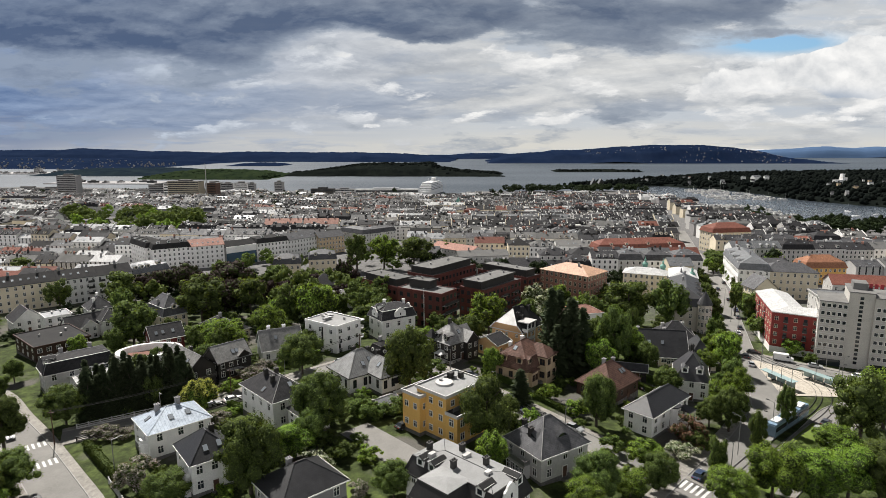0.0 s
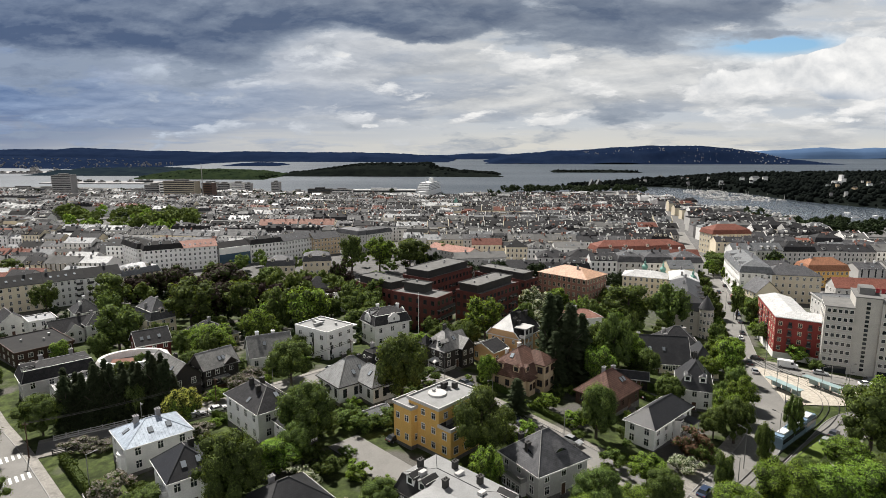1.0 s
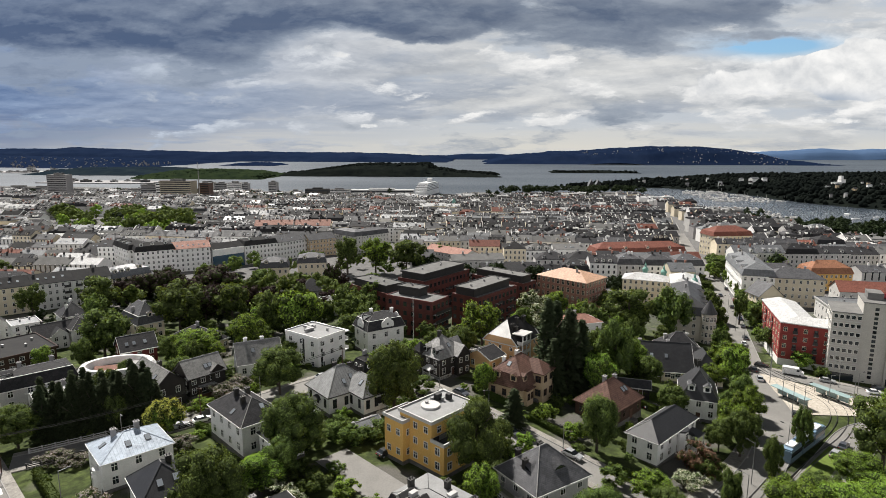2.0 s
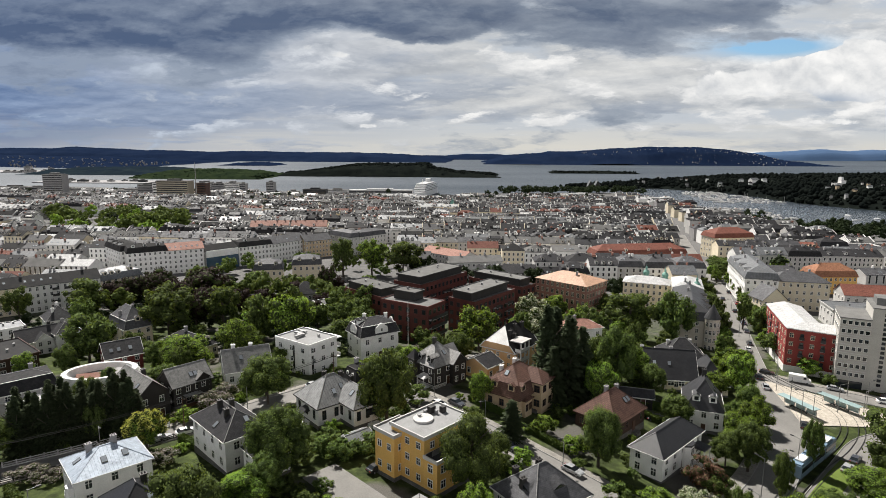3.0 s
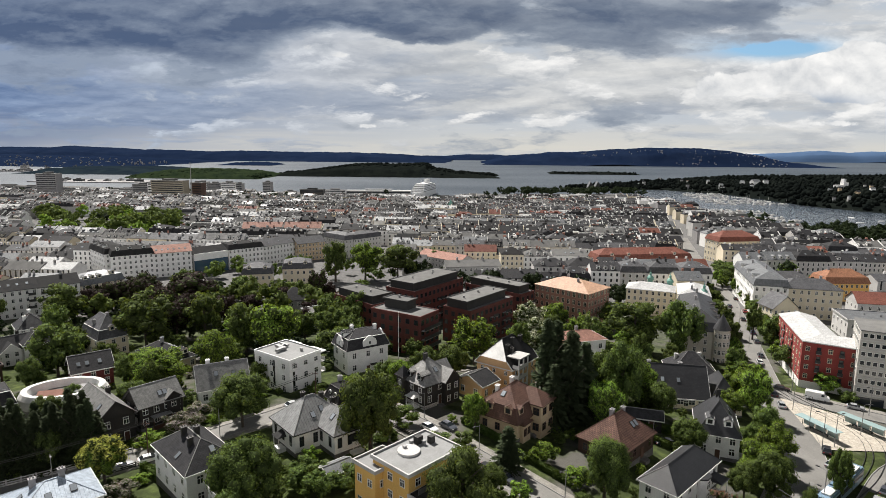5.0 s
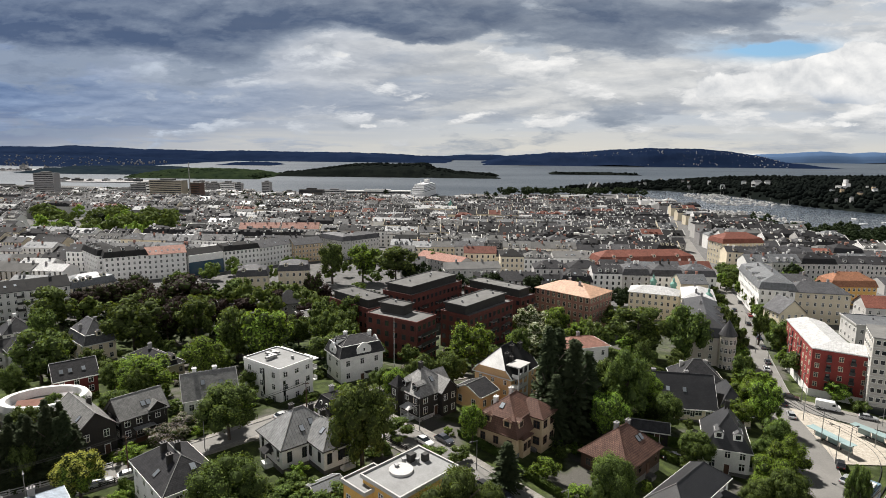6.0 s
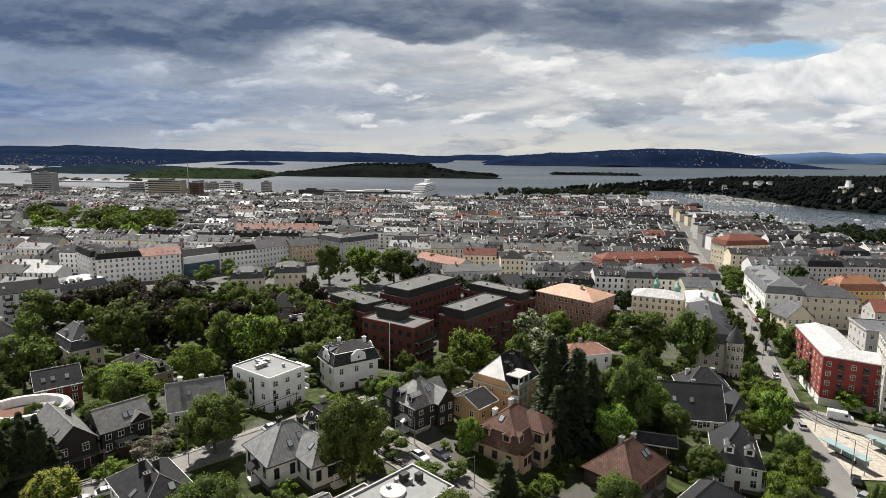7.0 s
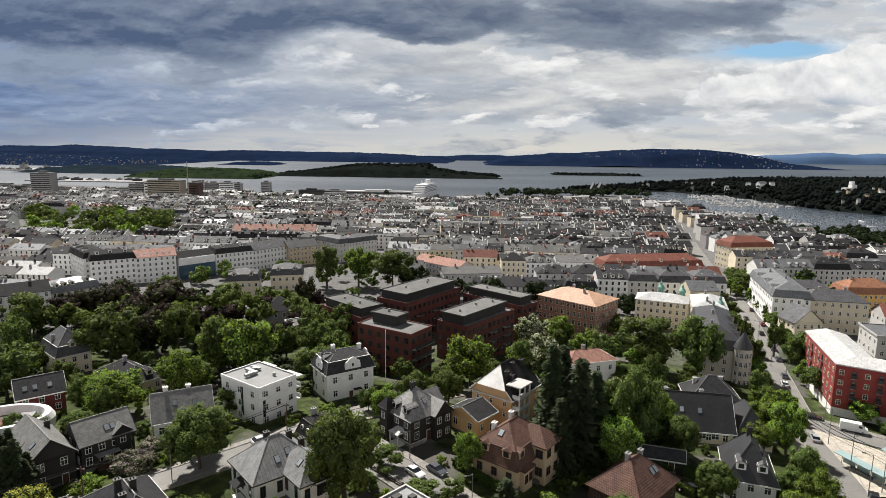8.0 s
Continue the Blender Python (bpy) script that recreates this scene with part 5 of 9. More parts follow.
sheet("plaza", [(84.5, 158), (103, 160), (124, 158), (91, 191)], 0.2, PAVING, "pale paved tram stop square", "pavement", 10)
sheet("car_park", [(-29, 114), (-24, 119), (-9, 105), (-15, 100)], 0.08, ASPHALT, "grey asphalt car park beside the yellow house", "pavement")
sheet("lawn", [(-30, 92), (-25, 97), (-18, 90), (-23, 85)], 0.06, LAWN, "small bright lawn behind a hedge", "lawn")


def stripes(parent, x, y, rot, n, long, wide=0.5, gap=0.55):
    for k in range(n):
        m = Matrix.Translation((x, y, 0)) @ pose(0, 0, 0, 0, 0, rot)
        o = (k - (n - 1) / 2) * (wide + gap)
        q = [m @ Vector(c) for c in ((-long / 2, o - wide / 2, 0), (long / 2, o - wide / 2, 0), (long / 2, o + wide / 2, 0), (-long / 2, o + wide / 2, 0))]
        sheet("crossing_stripe", [(c.x, c.y) for c in q], 0.125, PAINT, "", "", 2, parent)


stripes(west_road, -88.5, 105.5, -45, 9, 3.0)
stripes(west_road, -96.5, 113.0, -45, 9, 3.0)
stripes(boulevard, 40.0, 104.0, 50, 8, 4.0)

# ---- villas ----
VILLAS = []


def at_corner(x, y, rot, w, d):
    """Middle of a w x d plan from its corner that lies at local -x, -y."""
    c, s = math.cos(radians(rot)), math.sin(radians(rot))
    return x + c * w / 2 - s * d / 2, y + s * w / 2 + c * d / 2


def villa(cx, cy, rot, w, d, h, roof, wallm, roofm, label, **k):
    x, y = at_corner(cx, cy, rot, w, d)
    VILLAS.append(house("villa", x, y, rot, w, d, h, roof, wallm, roofm, label, **k))
    return VILLAS[-1]


villa(-65.5, 104.8, 45, 12.4, 10.4, 6.0, "hip", WHITE, BLUEZINC, "white villa with a pale blue-grey sheet metal hip roof", pitch=27, over=0.3, cols=(3, 2), chims=((-2.5, 1.0), (1.5, 0.5)), skies=((-4.6, 0.5), (-1, -2.8), (2.5, -2.6)))
villa(-43.6, 115.2, 47, 9.0, 14.7, 7.0, "hip", WHITE, SLATE, "white two-storey villa with a dark slate hip roof", pitch=35, cols=(2, 4), chims=((-1.5, -2), (0.5, 0), (-1, 2)), skies=((-3.5, -1.5), (1, -5)), chim_m=DARKTRIM)
villa(-50, 91, 42, 8, 9.5, 6.5, "hip", WHITE, BLACKTILE, "white villa with bay window and black tile roof", pitch=40, cols=(3, 2), skies=((-1, -3.2), (1.5, -3)), chims=((1.5, 1),), chim_m=DARKTRIM)
villa(-31, 82, 45, 12, 10, 3.8, "hip", GREYWALL, BLACKTILE, "low house with a broad black tile roof", pitch=34, floors=1, chims=((-1, 2),))
villa(-41.4, 165.0, 57, 10.3, 13.6, 8.8, "flat", WHITE, LIGHTFELT, "white modern flat-roofed apartment villa", over=0.1, floors=3, cols=(3, 3), vents=((-1, 2), (0, 1), (1, 3), (2, -3)), plinth=0, win=(1.1, 1.3), door=False)
villa(-30.2, 180.3, 37, 12.5, 9, 7.6, "mansard", WHITE, SLATE, "white baroque villa with curved gables and a dark roof", pitch=22, cols=(3, 2), chims=((-5, 0), (-2, 1.5), (5, 1)), chim_m=WHITE, dormers=((3, 0, 0.7),))
villa(-7.3, 155.3, 46, 9.6, 8.8, 5.6, "hip", BLACKWOOD, PALESLATE, "black timber villa with pale slate gables", pitch=44, cols=(3, 3), chims=((-0.5, 0.2),), chim_m=DARKTRIM, skies=((0.4, -2.4), (-2.4, -2.6)), dormers=((3, 2.2, 0.4), (3, -1.4, 0.4)), edge=DARKTRIM)
villa(12.8, 142.6, 55, 12.3, 9.4, 4.4, "mansard", TAN, BROWNTILE, "tan villa with a brown tile mansard roof", pitch=38, floors=1, cols=(3, 3), chims=((-2.5, 2.5), (3.5, 2.5)), chim_m=WHITE, trim=BROWNTRIM, dormers=((3, 2.4, 0.1), (3, -2.2, 0.1), (0, -4.2, 0.1)), skies=((-3.5, 0.3),), edge=BROWNTRIM)
# clipped roof ends are painted white in place of a sun glint
villa(13.3, 166.2, 55, 12.0, 10.4, 8.0, "jerkin", PEACH, DARKFELT, "tall peach-coloured villa with a clipped gable and metal roof, glint painted white", pitch=47, floors=3, cols=(3, 3), chims=((-3.4, -2.2), (-2.6, -3), (0.2, -1.4), (3.4, -1.6), (4.2, -1.4)), chim_m=DARKTRIM, win=(0.7, 0.95), glint_or_lip=TRIMW)
villa(33.0, 136.5, 47, 13, 10, 4.2, "hip", BROWNWOOD, BROWNTILE, "dark brown villa with a red-brown tile roof", pitch=42, floors=1, cols=(4, 3), chims=((-1, 0.8), (3, 0.5)), skies=((1.5, -2.6), (2.7, -2.6)), trim=BROWNTRIM)
villa(38.5, 121.9, 46, 17.2, 6.8, 5.6, "hip", WHITE, BLACKTILE, "white villa with a glossy black tile roof", pitch=38, cols=(5, 2))
villa(52.6, 150.3, -17, 8.4, 12.5, 5.6, "hip", WHITE, BLACKTILE, "white villa with a steep black hip roof and round dormers", pitch=53, cols=(3, 4), dormers=((0, -1.8, 0.9), (0, 1.8, 0.9)), chims=((0, 1.2),), chim_m=DARKTRIM, skies=((2.6, -3), (2.6, -1), (2.6, 1), (2.6, 3)))
villa(46.5, 176.5, -7, 18, 12, 3.6, "gx", CREAM, BLACKTILE, "long villa with a dark slate gabled roof", pitch=47, floors=1, cols=(5, 2), chims=((-5, 1), (3, 1)), skies=((-2, -3), (2, -3)))
villa(64.6, 174.2, -7, 8, 13, 3.6, "hip", CREAM, BLACKTILE, "cross wing with a steep dark slate roof", pitch=52, floors=1, cols=(2, 3))
villa(11.6, 97.3, 36, 11.8, 10.2, 5.5, "hip", PALE, GREYROOF, "grey villa with a steep dark slate roof", pitch=42, cols=(3, 3), chims=((-3, 3), (3, 4), (-4, 0)), chim_m=DARKTRIM)
villa(2.4, 78.7, 50, 9.5, 19, 5.3, "mansard", WHITE, DARKFELT, "white villa with a pale roof deck over a dark mansard", pitch=9, over=0.3, cols=(4, 5), win=(0.9, 1.7), chims=((-1, 7.5), (1.5, -3), (-2.6, 0.5), (2.4, 3)), chim_m=DARKTRIM, dormers=((3, -6.5, 0.4), (3, -3.8, 0.4), (3, 6.5, 0.4), (0, 2.4, 0.4)), edge=DARKTRIM)
villa(-6.3, 110.5, 49, 11.9, 8.5, 9.8, "flat", YELLOW, LIGHTFELT, "ochre yellow three-storey villa with flat roof", over=0.3, floors=3, cols=(3, 3), vents=((-1, 2), (1, 2.5), (2.5, 1)), win=(0.95, 1.2), glint_or_lip=PALE)
villa(-11.9, 113.2, 49, 6.0, 5.2, 8.6, "flat", YELLOW, LIGHTFELT, "lower yellow wing with flat roof", over=0.3, floors=2, cols=(2, 2), win=(0.95, 1.2), door=False, glint_or_lip=PALE)
villa(-74.3, 139.4, 51, 7.5, 14.8, 6.2, "gy", BLACKWOOD, MIDSLATE, "black timber villa with a grey slate gable", pitch=42, cols=(2, 4), skies=((-2, -4),), chims=((2.2, 3),), edge=DARKTRIM, chim_m=DARKTRIM)
villa(-69.3, 146.6, 51, 9.6, 8, 5.6, "gx", BLACKWOOD, MIDSLATE, "black timber wing with grey slate roof", pitch=40, cols=(4, 2), skies=((0.4, -2.4), (1.5, -2.4)), edge=DARKTRIM)
villa(-30.8, 133.0, 43, 12.0, 10, 4.8, "hip", WHITE, SEAMGREY, "white villa with a grey standing-seam hip roof", pitch=42, floors=1, win=(0.8, 1.9), cols=(4, 3), chims=((-1, 1), (3.2, 1)), chim_m=DARKTRIM, skies=((1.2, -2.6), (-1, -3.2)), edge=DARKTRIM, trim=DARKTRIM)
villa(-22.9, 132.7, 44, 6.8, 10, 4.8, "hip", WHITE, SEAMGREY, "white wing with a grey standing-seam hip roof", pitch=42, floors=1, win=(0.8, 1.9), cols=(3, 3), skies=((-1.6, -1.4), (2.2, -0.5), (2.2, 0.9)), chims=((0.5, 2),), chim_m=DARKTRIM, door=False, edge=DARKTRIM, trim=DARKTRIM)
villa(-112.6, 139.3, 46, 16.4, 8.6, 6.0, "mansard", PALE, SLATE, "grey villa with a dark mansard roof", pitch=14, cols=(4, 3), chims=((-3, 2), (4, 2)), dormers=((3, 1.5, 0.4),))
villa(-101.8, 137.3, 50, 10.3, 9, 4.0, "gx", WHITE, BRIGHT, "low white building with a bright metal roof", pitch=16, floors=1, cols=(3, 2), chims=((2, 1),))
villa(-135.7, 166.0, 53, 15.5, 19.4, 5.5, "flat", BROWNWOOD, DARKFELT, "dark timber apartment house with flat felt roof", cols=(6, 4), vents=((-3, 2), (2, -2), (5, 3)), win=(1.2, 1.2))
villa(-101.2, 171.0, 42, 9.6, 8.6, 5.6, "gx", REDWOOD, SLATE, "oxblood red timber house with a slate roof", pitch=38, cols=(3, 2), skies=((-3, -2.5), (-1, -2.5), (2, -2.5)))
villa(-84.2, 186.7, 55, 9, 17, 4.4, "hip", CREAM, SLATE, "low villa with a broad dark slate roof", pitch=32, floors=1, cols=(4, 4), chims=((0, 2),), dormers=((0, 2, 1.0),))
villa(-114.5, 203.0, 52, 9, 14, 7.0, "mansard", CREAM, GREYROOF, "cream villa with pointed grey slate roofs", pitch=45, cols=(3, 3), chims=((2, 2), (-3, 0)), dormers=((0, 0, 0.4),))
villa(-61.0, 157.5, 30, 11.5, 9, 4.2, "gx", WHITE, MIDSLATE, "white house with a grey slate gable roof", pitch=45, floors=1, cols=(4, 2), chims=((-3, 0.5), (1.5, 0.8)), chim_m=WHITE, skies=((-1.5, -2), (2.5, -2.4)))
villa(31.5, 203.5, 20, 15, 9, 8.5, "hip", WHITE, PINKTILE, "white house with a faded red tile roof", pitch=24, cols=(4, 3), chims=((0, 1),))
villa(-3.9, 108.4, 49, 9.0, 3.2, 6.4, "flat", YELLOW, DARKFELT, "lower yellow front wing with a dark flat roof", over=0.15, cols=(3, 1), win=(1.1, 1.4), door=False, glint_or_lip=PALE)
villa(6.0, 160.0, 50, 6, 8, 4.5, "gx", PEACH, SLATE, "peach garage wing with a lean slate roof", pitch=24, floors=1, cols=(2, 2))
villa(38.5, 159.5, -14, 9, 4.5, 2.6, "gx", DARKTRIM, GREYROOF, "dark garden shed with a grey roof", pitch=28, floors=1, cols=(2, 1), plinth=0)
ann = villa(-26.0, 150.5, 44, 5.2, 5.2, 3.4, "mansard", WHITE, DARKFELT, "small white annexe with black domed roof and round windows", floors=1, cols=(2, 2), pitch=24, win=(0.7, 1.2), edge=DARKTRIM, chims=((0, 1),))
for sd in (0, 3):
    for at in (-1.1, 1.1):
        rw = Geo()
        rw.prism([(0.52 * math.cos(2 * math.pi * k / 14), 0.52 * math.sin(2 * math.pi * k / 14)) for k in range(14)], 0, 0.25)
        fr = part("round_window", rw, TRIMW, ann, m=side_pose(sd, 5.2, 5.2, at, 4.9, 0.0) @ pose(0, 0.2, 0, 90, 0, 0))
        part("pane", Geo().prism([(0.36 * math.cos(2 * math.pi * k / 12), 0.36 * math.sin(2 * math.pi * k / 12)) for k in range(12)], 0.25, 0.27), GLASS, fr)
villa(-21.5, 122.5, 45, 5, 3.5, 2.5, "gx", WHITE, ZINC, "small garden shed with a pale roof", pitch=22, floors=1, cols=(1, 1), plinth=0)
villa(-36.0, 112.0, 45, 6, 7, 4.6, "hip", WHITE, SLATE, "white back wing with a dark roof", pitch=35, cols=(2, 2), door=False)
villa(60.5, 192.0, -7, 13, 11, 5.2, "hip", CREAM, SLATE, "cream house with a dark slate pyramid roof", pitch=42, cols=(4, 3), chims=((-4, 1), (1, 3), (3, 3)), chim_m=PALE)
villa(-171.3, 202.2, 50, 9.5, 11, 5.0, "gy", WHITE, SLATE, "white house with a dark slate gable roof", pitch=40, cols=(3, 3), chims=((1.5, 2),), chim_m=DARKTRIM)
villa(-155.0, 197.0, 48, 8.5, 9, 7.6, "flat", WHITE, ZINC, "white box-shaped house with a pale flat roof", floors=3, cols=(3, 3), over=0.2, vents=((-1, 1), (2, 2)))
gabled = villa(-143.0, 191.8, 50, 12.5, 8.5, 4.6, "gx", WHITE, SLATE, "dark-roofed house with a white cross gable", pitch=40, floors=1, cols=(4, 2), chims=((-3, 1), (3.5, 0.5)), chim_m=DARKTRIM, edge=TRIMW)
villa(-153.0, 218.5, 46, 9, 10, 6.2, "hip", WHITE, GREYROOF, "white villa with a worn grey slate roof", pitch=42, cols=(3, 3), chims=((0, 1), (-2, -2)), chim_m=WHITE)
villa(-134.5, 197.5, 50, 7.5, 9, 6.4, "hip", WHITE, SLATE, "white two-storey villa with a plain dark roof", pitch=36, cols=(2, 3), chims=((0, 2),))
villa(-58.0, 246.0, 40, 8, 8, 7.0, "flat", WHITE, FELT, "small white flat-roofed house among trees", floors=3, cols=(2, 2), door=False)

# wings, porches and canopies of the villas
wing(gabled, 0, 12.5, 8.5, 0.5, 1.2, 5.0, 4.8, 42, WHITE, SLATE, 2, 2, back=4.0)
blackvilla, tanvilla, chalet, chalet_wing, longvilla, mansardvilla, whitewest = VILLAS[6], VILLAS[7], VILLAS[18], VILLAS[19], VILLAS[12], VILLAS[11], VILLAS[20]
wing(blackvilla, 0, 9.6, 8.8, 2.8, 1.4, 4.6, 5.6, 46, BLACKWOOD, PALESLATE, 2, 2, back=4.2, edge=DARKTRIM)
wing(blackvilla, 1, 9.6, 8.8, 0.6, 1.6, 5.0, 5.6, 46, BLACKWOOD, PALESLATE, 2, 2, back=4.4, edge=DARKTRIM)
wing(blackvilla, 3, 9.6, 8.8, -3.0, 1.2, 2.4, 6.6, 55, BLACKWOOD, SLATE, 2, 1, "hip", back=1.2, edge=DARKTRIM)
porch(blackvilla, side_pose(3, 9.6, 8.8, 1.2, 0.4), 2.6, 1.8, 2.3, PALE, WHITE)
part("basement_band", Geo().box(-4.86, 4.86, -4.46, 4.46, -3.0, 0.9), WHITE, blackvilla, "white rendered basement")
wing(tanvilla, 0, 12.3, 9.4, 2.6, 2.4, 5.6, 6.9, 38, TAN, BROWNTILE, 2, 2, "hip", BROWNTRIM, 5.0, (1.3, 1.5), BROWNTRIM)
wing(tanvilla, 0, 12.3, 9.4, -3.4, 0.9, 3.0, 4.0, 30, TAN, BROWNTILE, 1, 2, "hip", BROWNTRIM, 0.8, (0.9, 1.5), BROWNTRIM)
wing(chalet_wing, 0, 9.6, 8, 2.6, 0.25, 3.0, 6.2, 40, BLACKWOOD, MIDSLATE, 2, 1, back=3.4, edge=DARKTRIM)
part("canopy", Geo().box(-2.6, 1.6, -5.8, -4.0, 3.1, 3.25), PALESLATE, chalet_wing)
part("veranda", Geo().box(-2.6, 1.6, -5.6, -4.0, 0.2, 0.4).box(-2.6, -2.45, -5.6, -5.45, 0.4, 3.1).box(1.45, 1.6, -5.6, -5.45, 0.4, 3.1).box(-2.6, 1.6, -5.6, -5.54, 0.4, 1.3), BROWNTRIM, chalet_wing)
porch(whitewest, side_pose(3, 12, 10, 0, 0.5), 2.4, 1.6, 2.5, DARKFELT, TRIMW)
porch(VILLAS[21], side_pose(0, 6.8, 10, 1.2, 0.5), 2.6, 1.4, 2.6, DARKFELT, TRIMW)
porch(VILLAS[10], side_pose(0, 17.2, 6.8, 6.2, 0.4), 3.0, 2.4, 2.8, BLACKTILE, WHITE)
bay = Geo().prism([(-1.6, 0.2), (-1.6, -0.5), (-0.8, -1.3), (0.8, -1.3), (1.6, -0.5), (1.6, 0.2)], -2.0, 5.2)
bw = part("bay", bay, WHITE, VILLAS[10], m=side_pose(0, 17.2, 6.8, 1.4, 0))
for bz in (0.9, 3.3):
    part("window", window_mesh(1.1, 1.4, TRIMW, True)[2], None, bw, m=pose(0, -1.31, bz))
part("bay_roof", Geo().prism([(-1.8, 0.2), (-1.8, -0.55), (-0.9, -1.5), (0.9, -1.5), (1.8, -0.55), (1.8, 0.2)], 5.2, 5.5), BLACKTILE, bw)
wing(mansardvilla, 3, 8.4, 12.5, 2.5, 1.3, 3.6, 5.4, 30, WHITE, DARKFELT, 2, 2, "flat", back=0.5)
porch(mansardvilla, side_pose(1, 8.4, 12.5, -3, 0.4), 2.0, 1.4, 2.4, PALE, TRIMW)
for at in (-6.4, -3.4, -0.6, 2.2, 5.0):
    part("window", window_mesh(1.5, 1.15, TRIMW, True)[2], None, longvilla, m=side_pose(0, 18, 12, at, 2.0, 0.05))
# grey villa: eyebrow windows in both slopes, a balcony bay
greyvilla = VILLAS[14]
for side, at in ((3, 0.4), (0, 0.8)):
    eb, n = Geo(), 10
    arc = [(-1.5 + 3.0 * k / n, 0.75 * math.sin(math.pi * k / n) ** 1.3) for k in range(n + 1)]
    for (x0, z0), (x1, z1) in zip(arc, arc[1:]):
        eb.face((x0, 0, z0), (x1, 0, z1), (x1, 2.2, 1.75), (x0, 2.2, 1.75))
    m = side_pose(side, 11.8, 10.2, at, 0, -1.6)
    m = Matrix.Translation((0, 0, 5.5 + roof_height("hip", 11.8, 10.2, 42, 0.45, m.translation.x, m.translation.y) + 0.03)) @ m
    brow = part("eyebrow_dormer", eb, GREYROOF, greyvilla, m=m)
    part("pane", Geo().face(*[(x, 0.06, z * 0.8) for x, z in arc]), GLASS, brow)
gb = part("bay", Geo().box(-2.6, 2.6, -1.4, 0.2, -2.5, 3.0), PALE, greyvilla, m=side_pose(3, 11.8, 10.2, -0.5, 0))
part("railing", Geo().box(-2.6, 2.6, -1.4, -1.32, 3.0, 3.9).box(-2.6, -2.52, -1.32, 0, 3.0, 3.9).box(2.52, 2.6, -1.32, 0, 3.0, 3.9), METAL, gb)
for k in range(4):
    part("window", window_mesh(0.9, 1.5, TRIMW, True)[2], None, gb, m=pose(-1.95 + 1.3 * k, -1.41, 0.9))
# white villa with the roof deck: pale sheet over the skirt, front wing, ornate gable
decked = VILLAS[15]
dg, _ = roof_geo("hip", 7.6, 17.1, 8.22, 9, 0.12)
part("roof_deck", dg, LIGHTFELT, decked, "pale grey roof sheet")
for vx, vy, vw in ((-2.5, 5.5, 1.3), (1.2, 1.0, 1.6), (-0.5, -5, 1.2)):
    part("skylight", Geo().box(vx - vw / 2, vx + vw / 2, vy - 0.4, vy + 0.4, 8.4, 9.15), PALE, decked)
fw = wing(decked, 3, 9.5, 19, 0.5, 4.6, 8.0, 5.3, 10, WHITE, DARKFELT, 2, 3, "mansard", back=1.0, edge=DARKTRIM)
fg, _ = roof_geo("hip", 6.2, 5.6, 8.24, 8, 0.12)
part("wing_deck", fg.move(Matrix.Translation((0, 0.8, 0))), LIGHTFELT, fw)
# white villa: set-back top floor and balconies
flatvilla = VILLAS[4]
part("parapet", Geo().box(-5.2, 5.2, -6.85, -6.65, 6.1, 6.9).box(5.15, 6.6, -6.8, 6.8, 5.9, 6.05).box(5.15, 6.6, -6.8, 6.8, 3.1, 3.25).box(6.55, 6.62, -6.8, 6.8, 6.05, 6.95).box(6.55, 6.62, -6.8, 6.8, 3.25, 4.15), WHITE, flatvilla)
part("stair_window", Geo().box(-5.19, -5.16, -1.2, -0.4, 1.5, 8.2), GLASS, flatvilla)
part("stair_window", Geo().box(-4.2, -3.5, -6.84, -6.81, 0.5, 8.2), GLASS, flatvilla)
part("roof_canopy", Geo().box(-3, -0.5, 0.5, 1.3, 9.4, 10.0).box(-0.5, 0.3, 0.5, 4.5, 9.4, 9.9).box(1.5, 2.3, 2, 5, 9.4, 9.8), METAL, flatvilla)
part("terrace_roof", Geo().box(4.0, 6.9, -7.1, -2.2, 8.6, 8.85).box(5.2, 6.9, 2.0, 6.9, 8.6, 8.85), WHITE, flatvilla)
for z in (3.25, 6.05):
    for y0 in (-6.6, -2.4, 1.8):
        part("balcony_door", Geo().box(5.16, 5.2, y0 + 0.6, y0 + 3.2, z, z + 2.1), GLASS, flatvilla)
# baroque villa: curved gables
baroque = VILLAS[5]


def curved_gable(parent, m, wide, high):
    n = 14
    pts = [(-wide / 2, 0)] + [(-wide / 2 * math.cos(math.pi * k / n) * (0.72 if 2 < k < n - 2 else 1.0), high * (0.35 + 0.65 * math.sin(math.pi * k / n) ** 0.8)) for k in range(n + 1)] + [(wide / 2, 0)]
    g = Geo()
    g.face(*[(x, -0.15, z) for x, z in pts])
    g.face(*[(x, 0.25, z) for x, z in reversed(pts)])
    for (x0, z0), (x1, z1) in zip(pts, pts[1:]):
        g.face((x0, -0.15, z0), (x0, 0.25, z0), (x1, 0.25, z1), (x1, -0.15, z1))
    ob = part("curved_gable", g, WHITE, parent, m=m)
    part("window", window_mesh(0.5, 0.8, TRIMW, False)[2], None, ob, m=pose(0, -0.16, high * 0.35))


curved_gable(decked, side_pose(0, 9.5, 19, -0.6, 5.2, 0.1), 3.6, 3.9)
curved_gable(baroque, side_pose(0, 12.5, 9, 0.5, 7.4, 0.1), 4.2, 3.6)
curved_gable(baroque, side_pose(3, 12.5, 9, 0, 7.4, 0.1), 3.8, 3.6)
curved_gable(baroque, side_pose(1, 12.5, 9, 0, 7.4, 0.1), 3.8, 3.6)
part("porch", Geo().box(0.6, 2.6, -5.6, -4.5, 2.6, 2.8), SLATE, baroque)
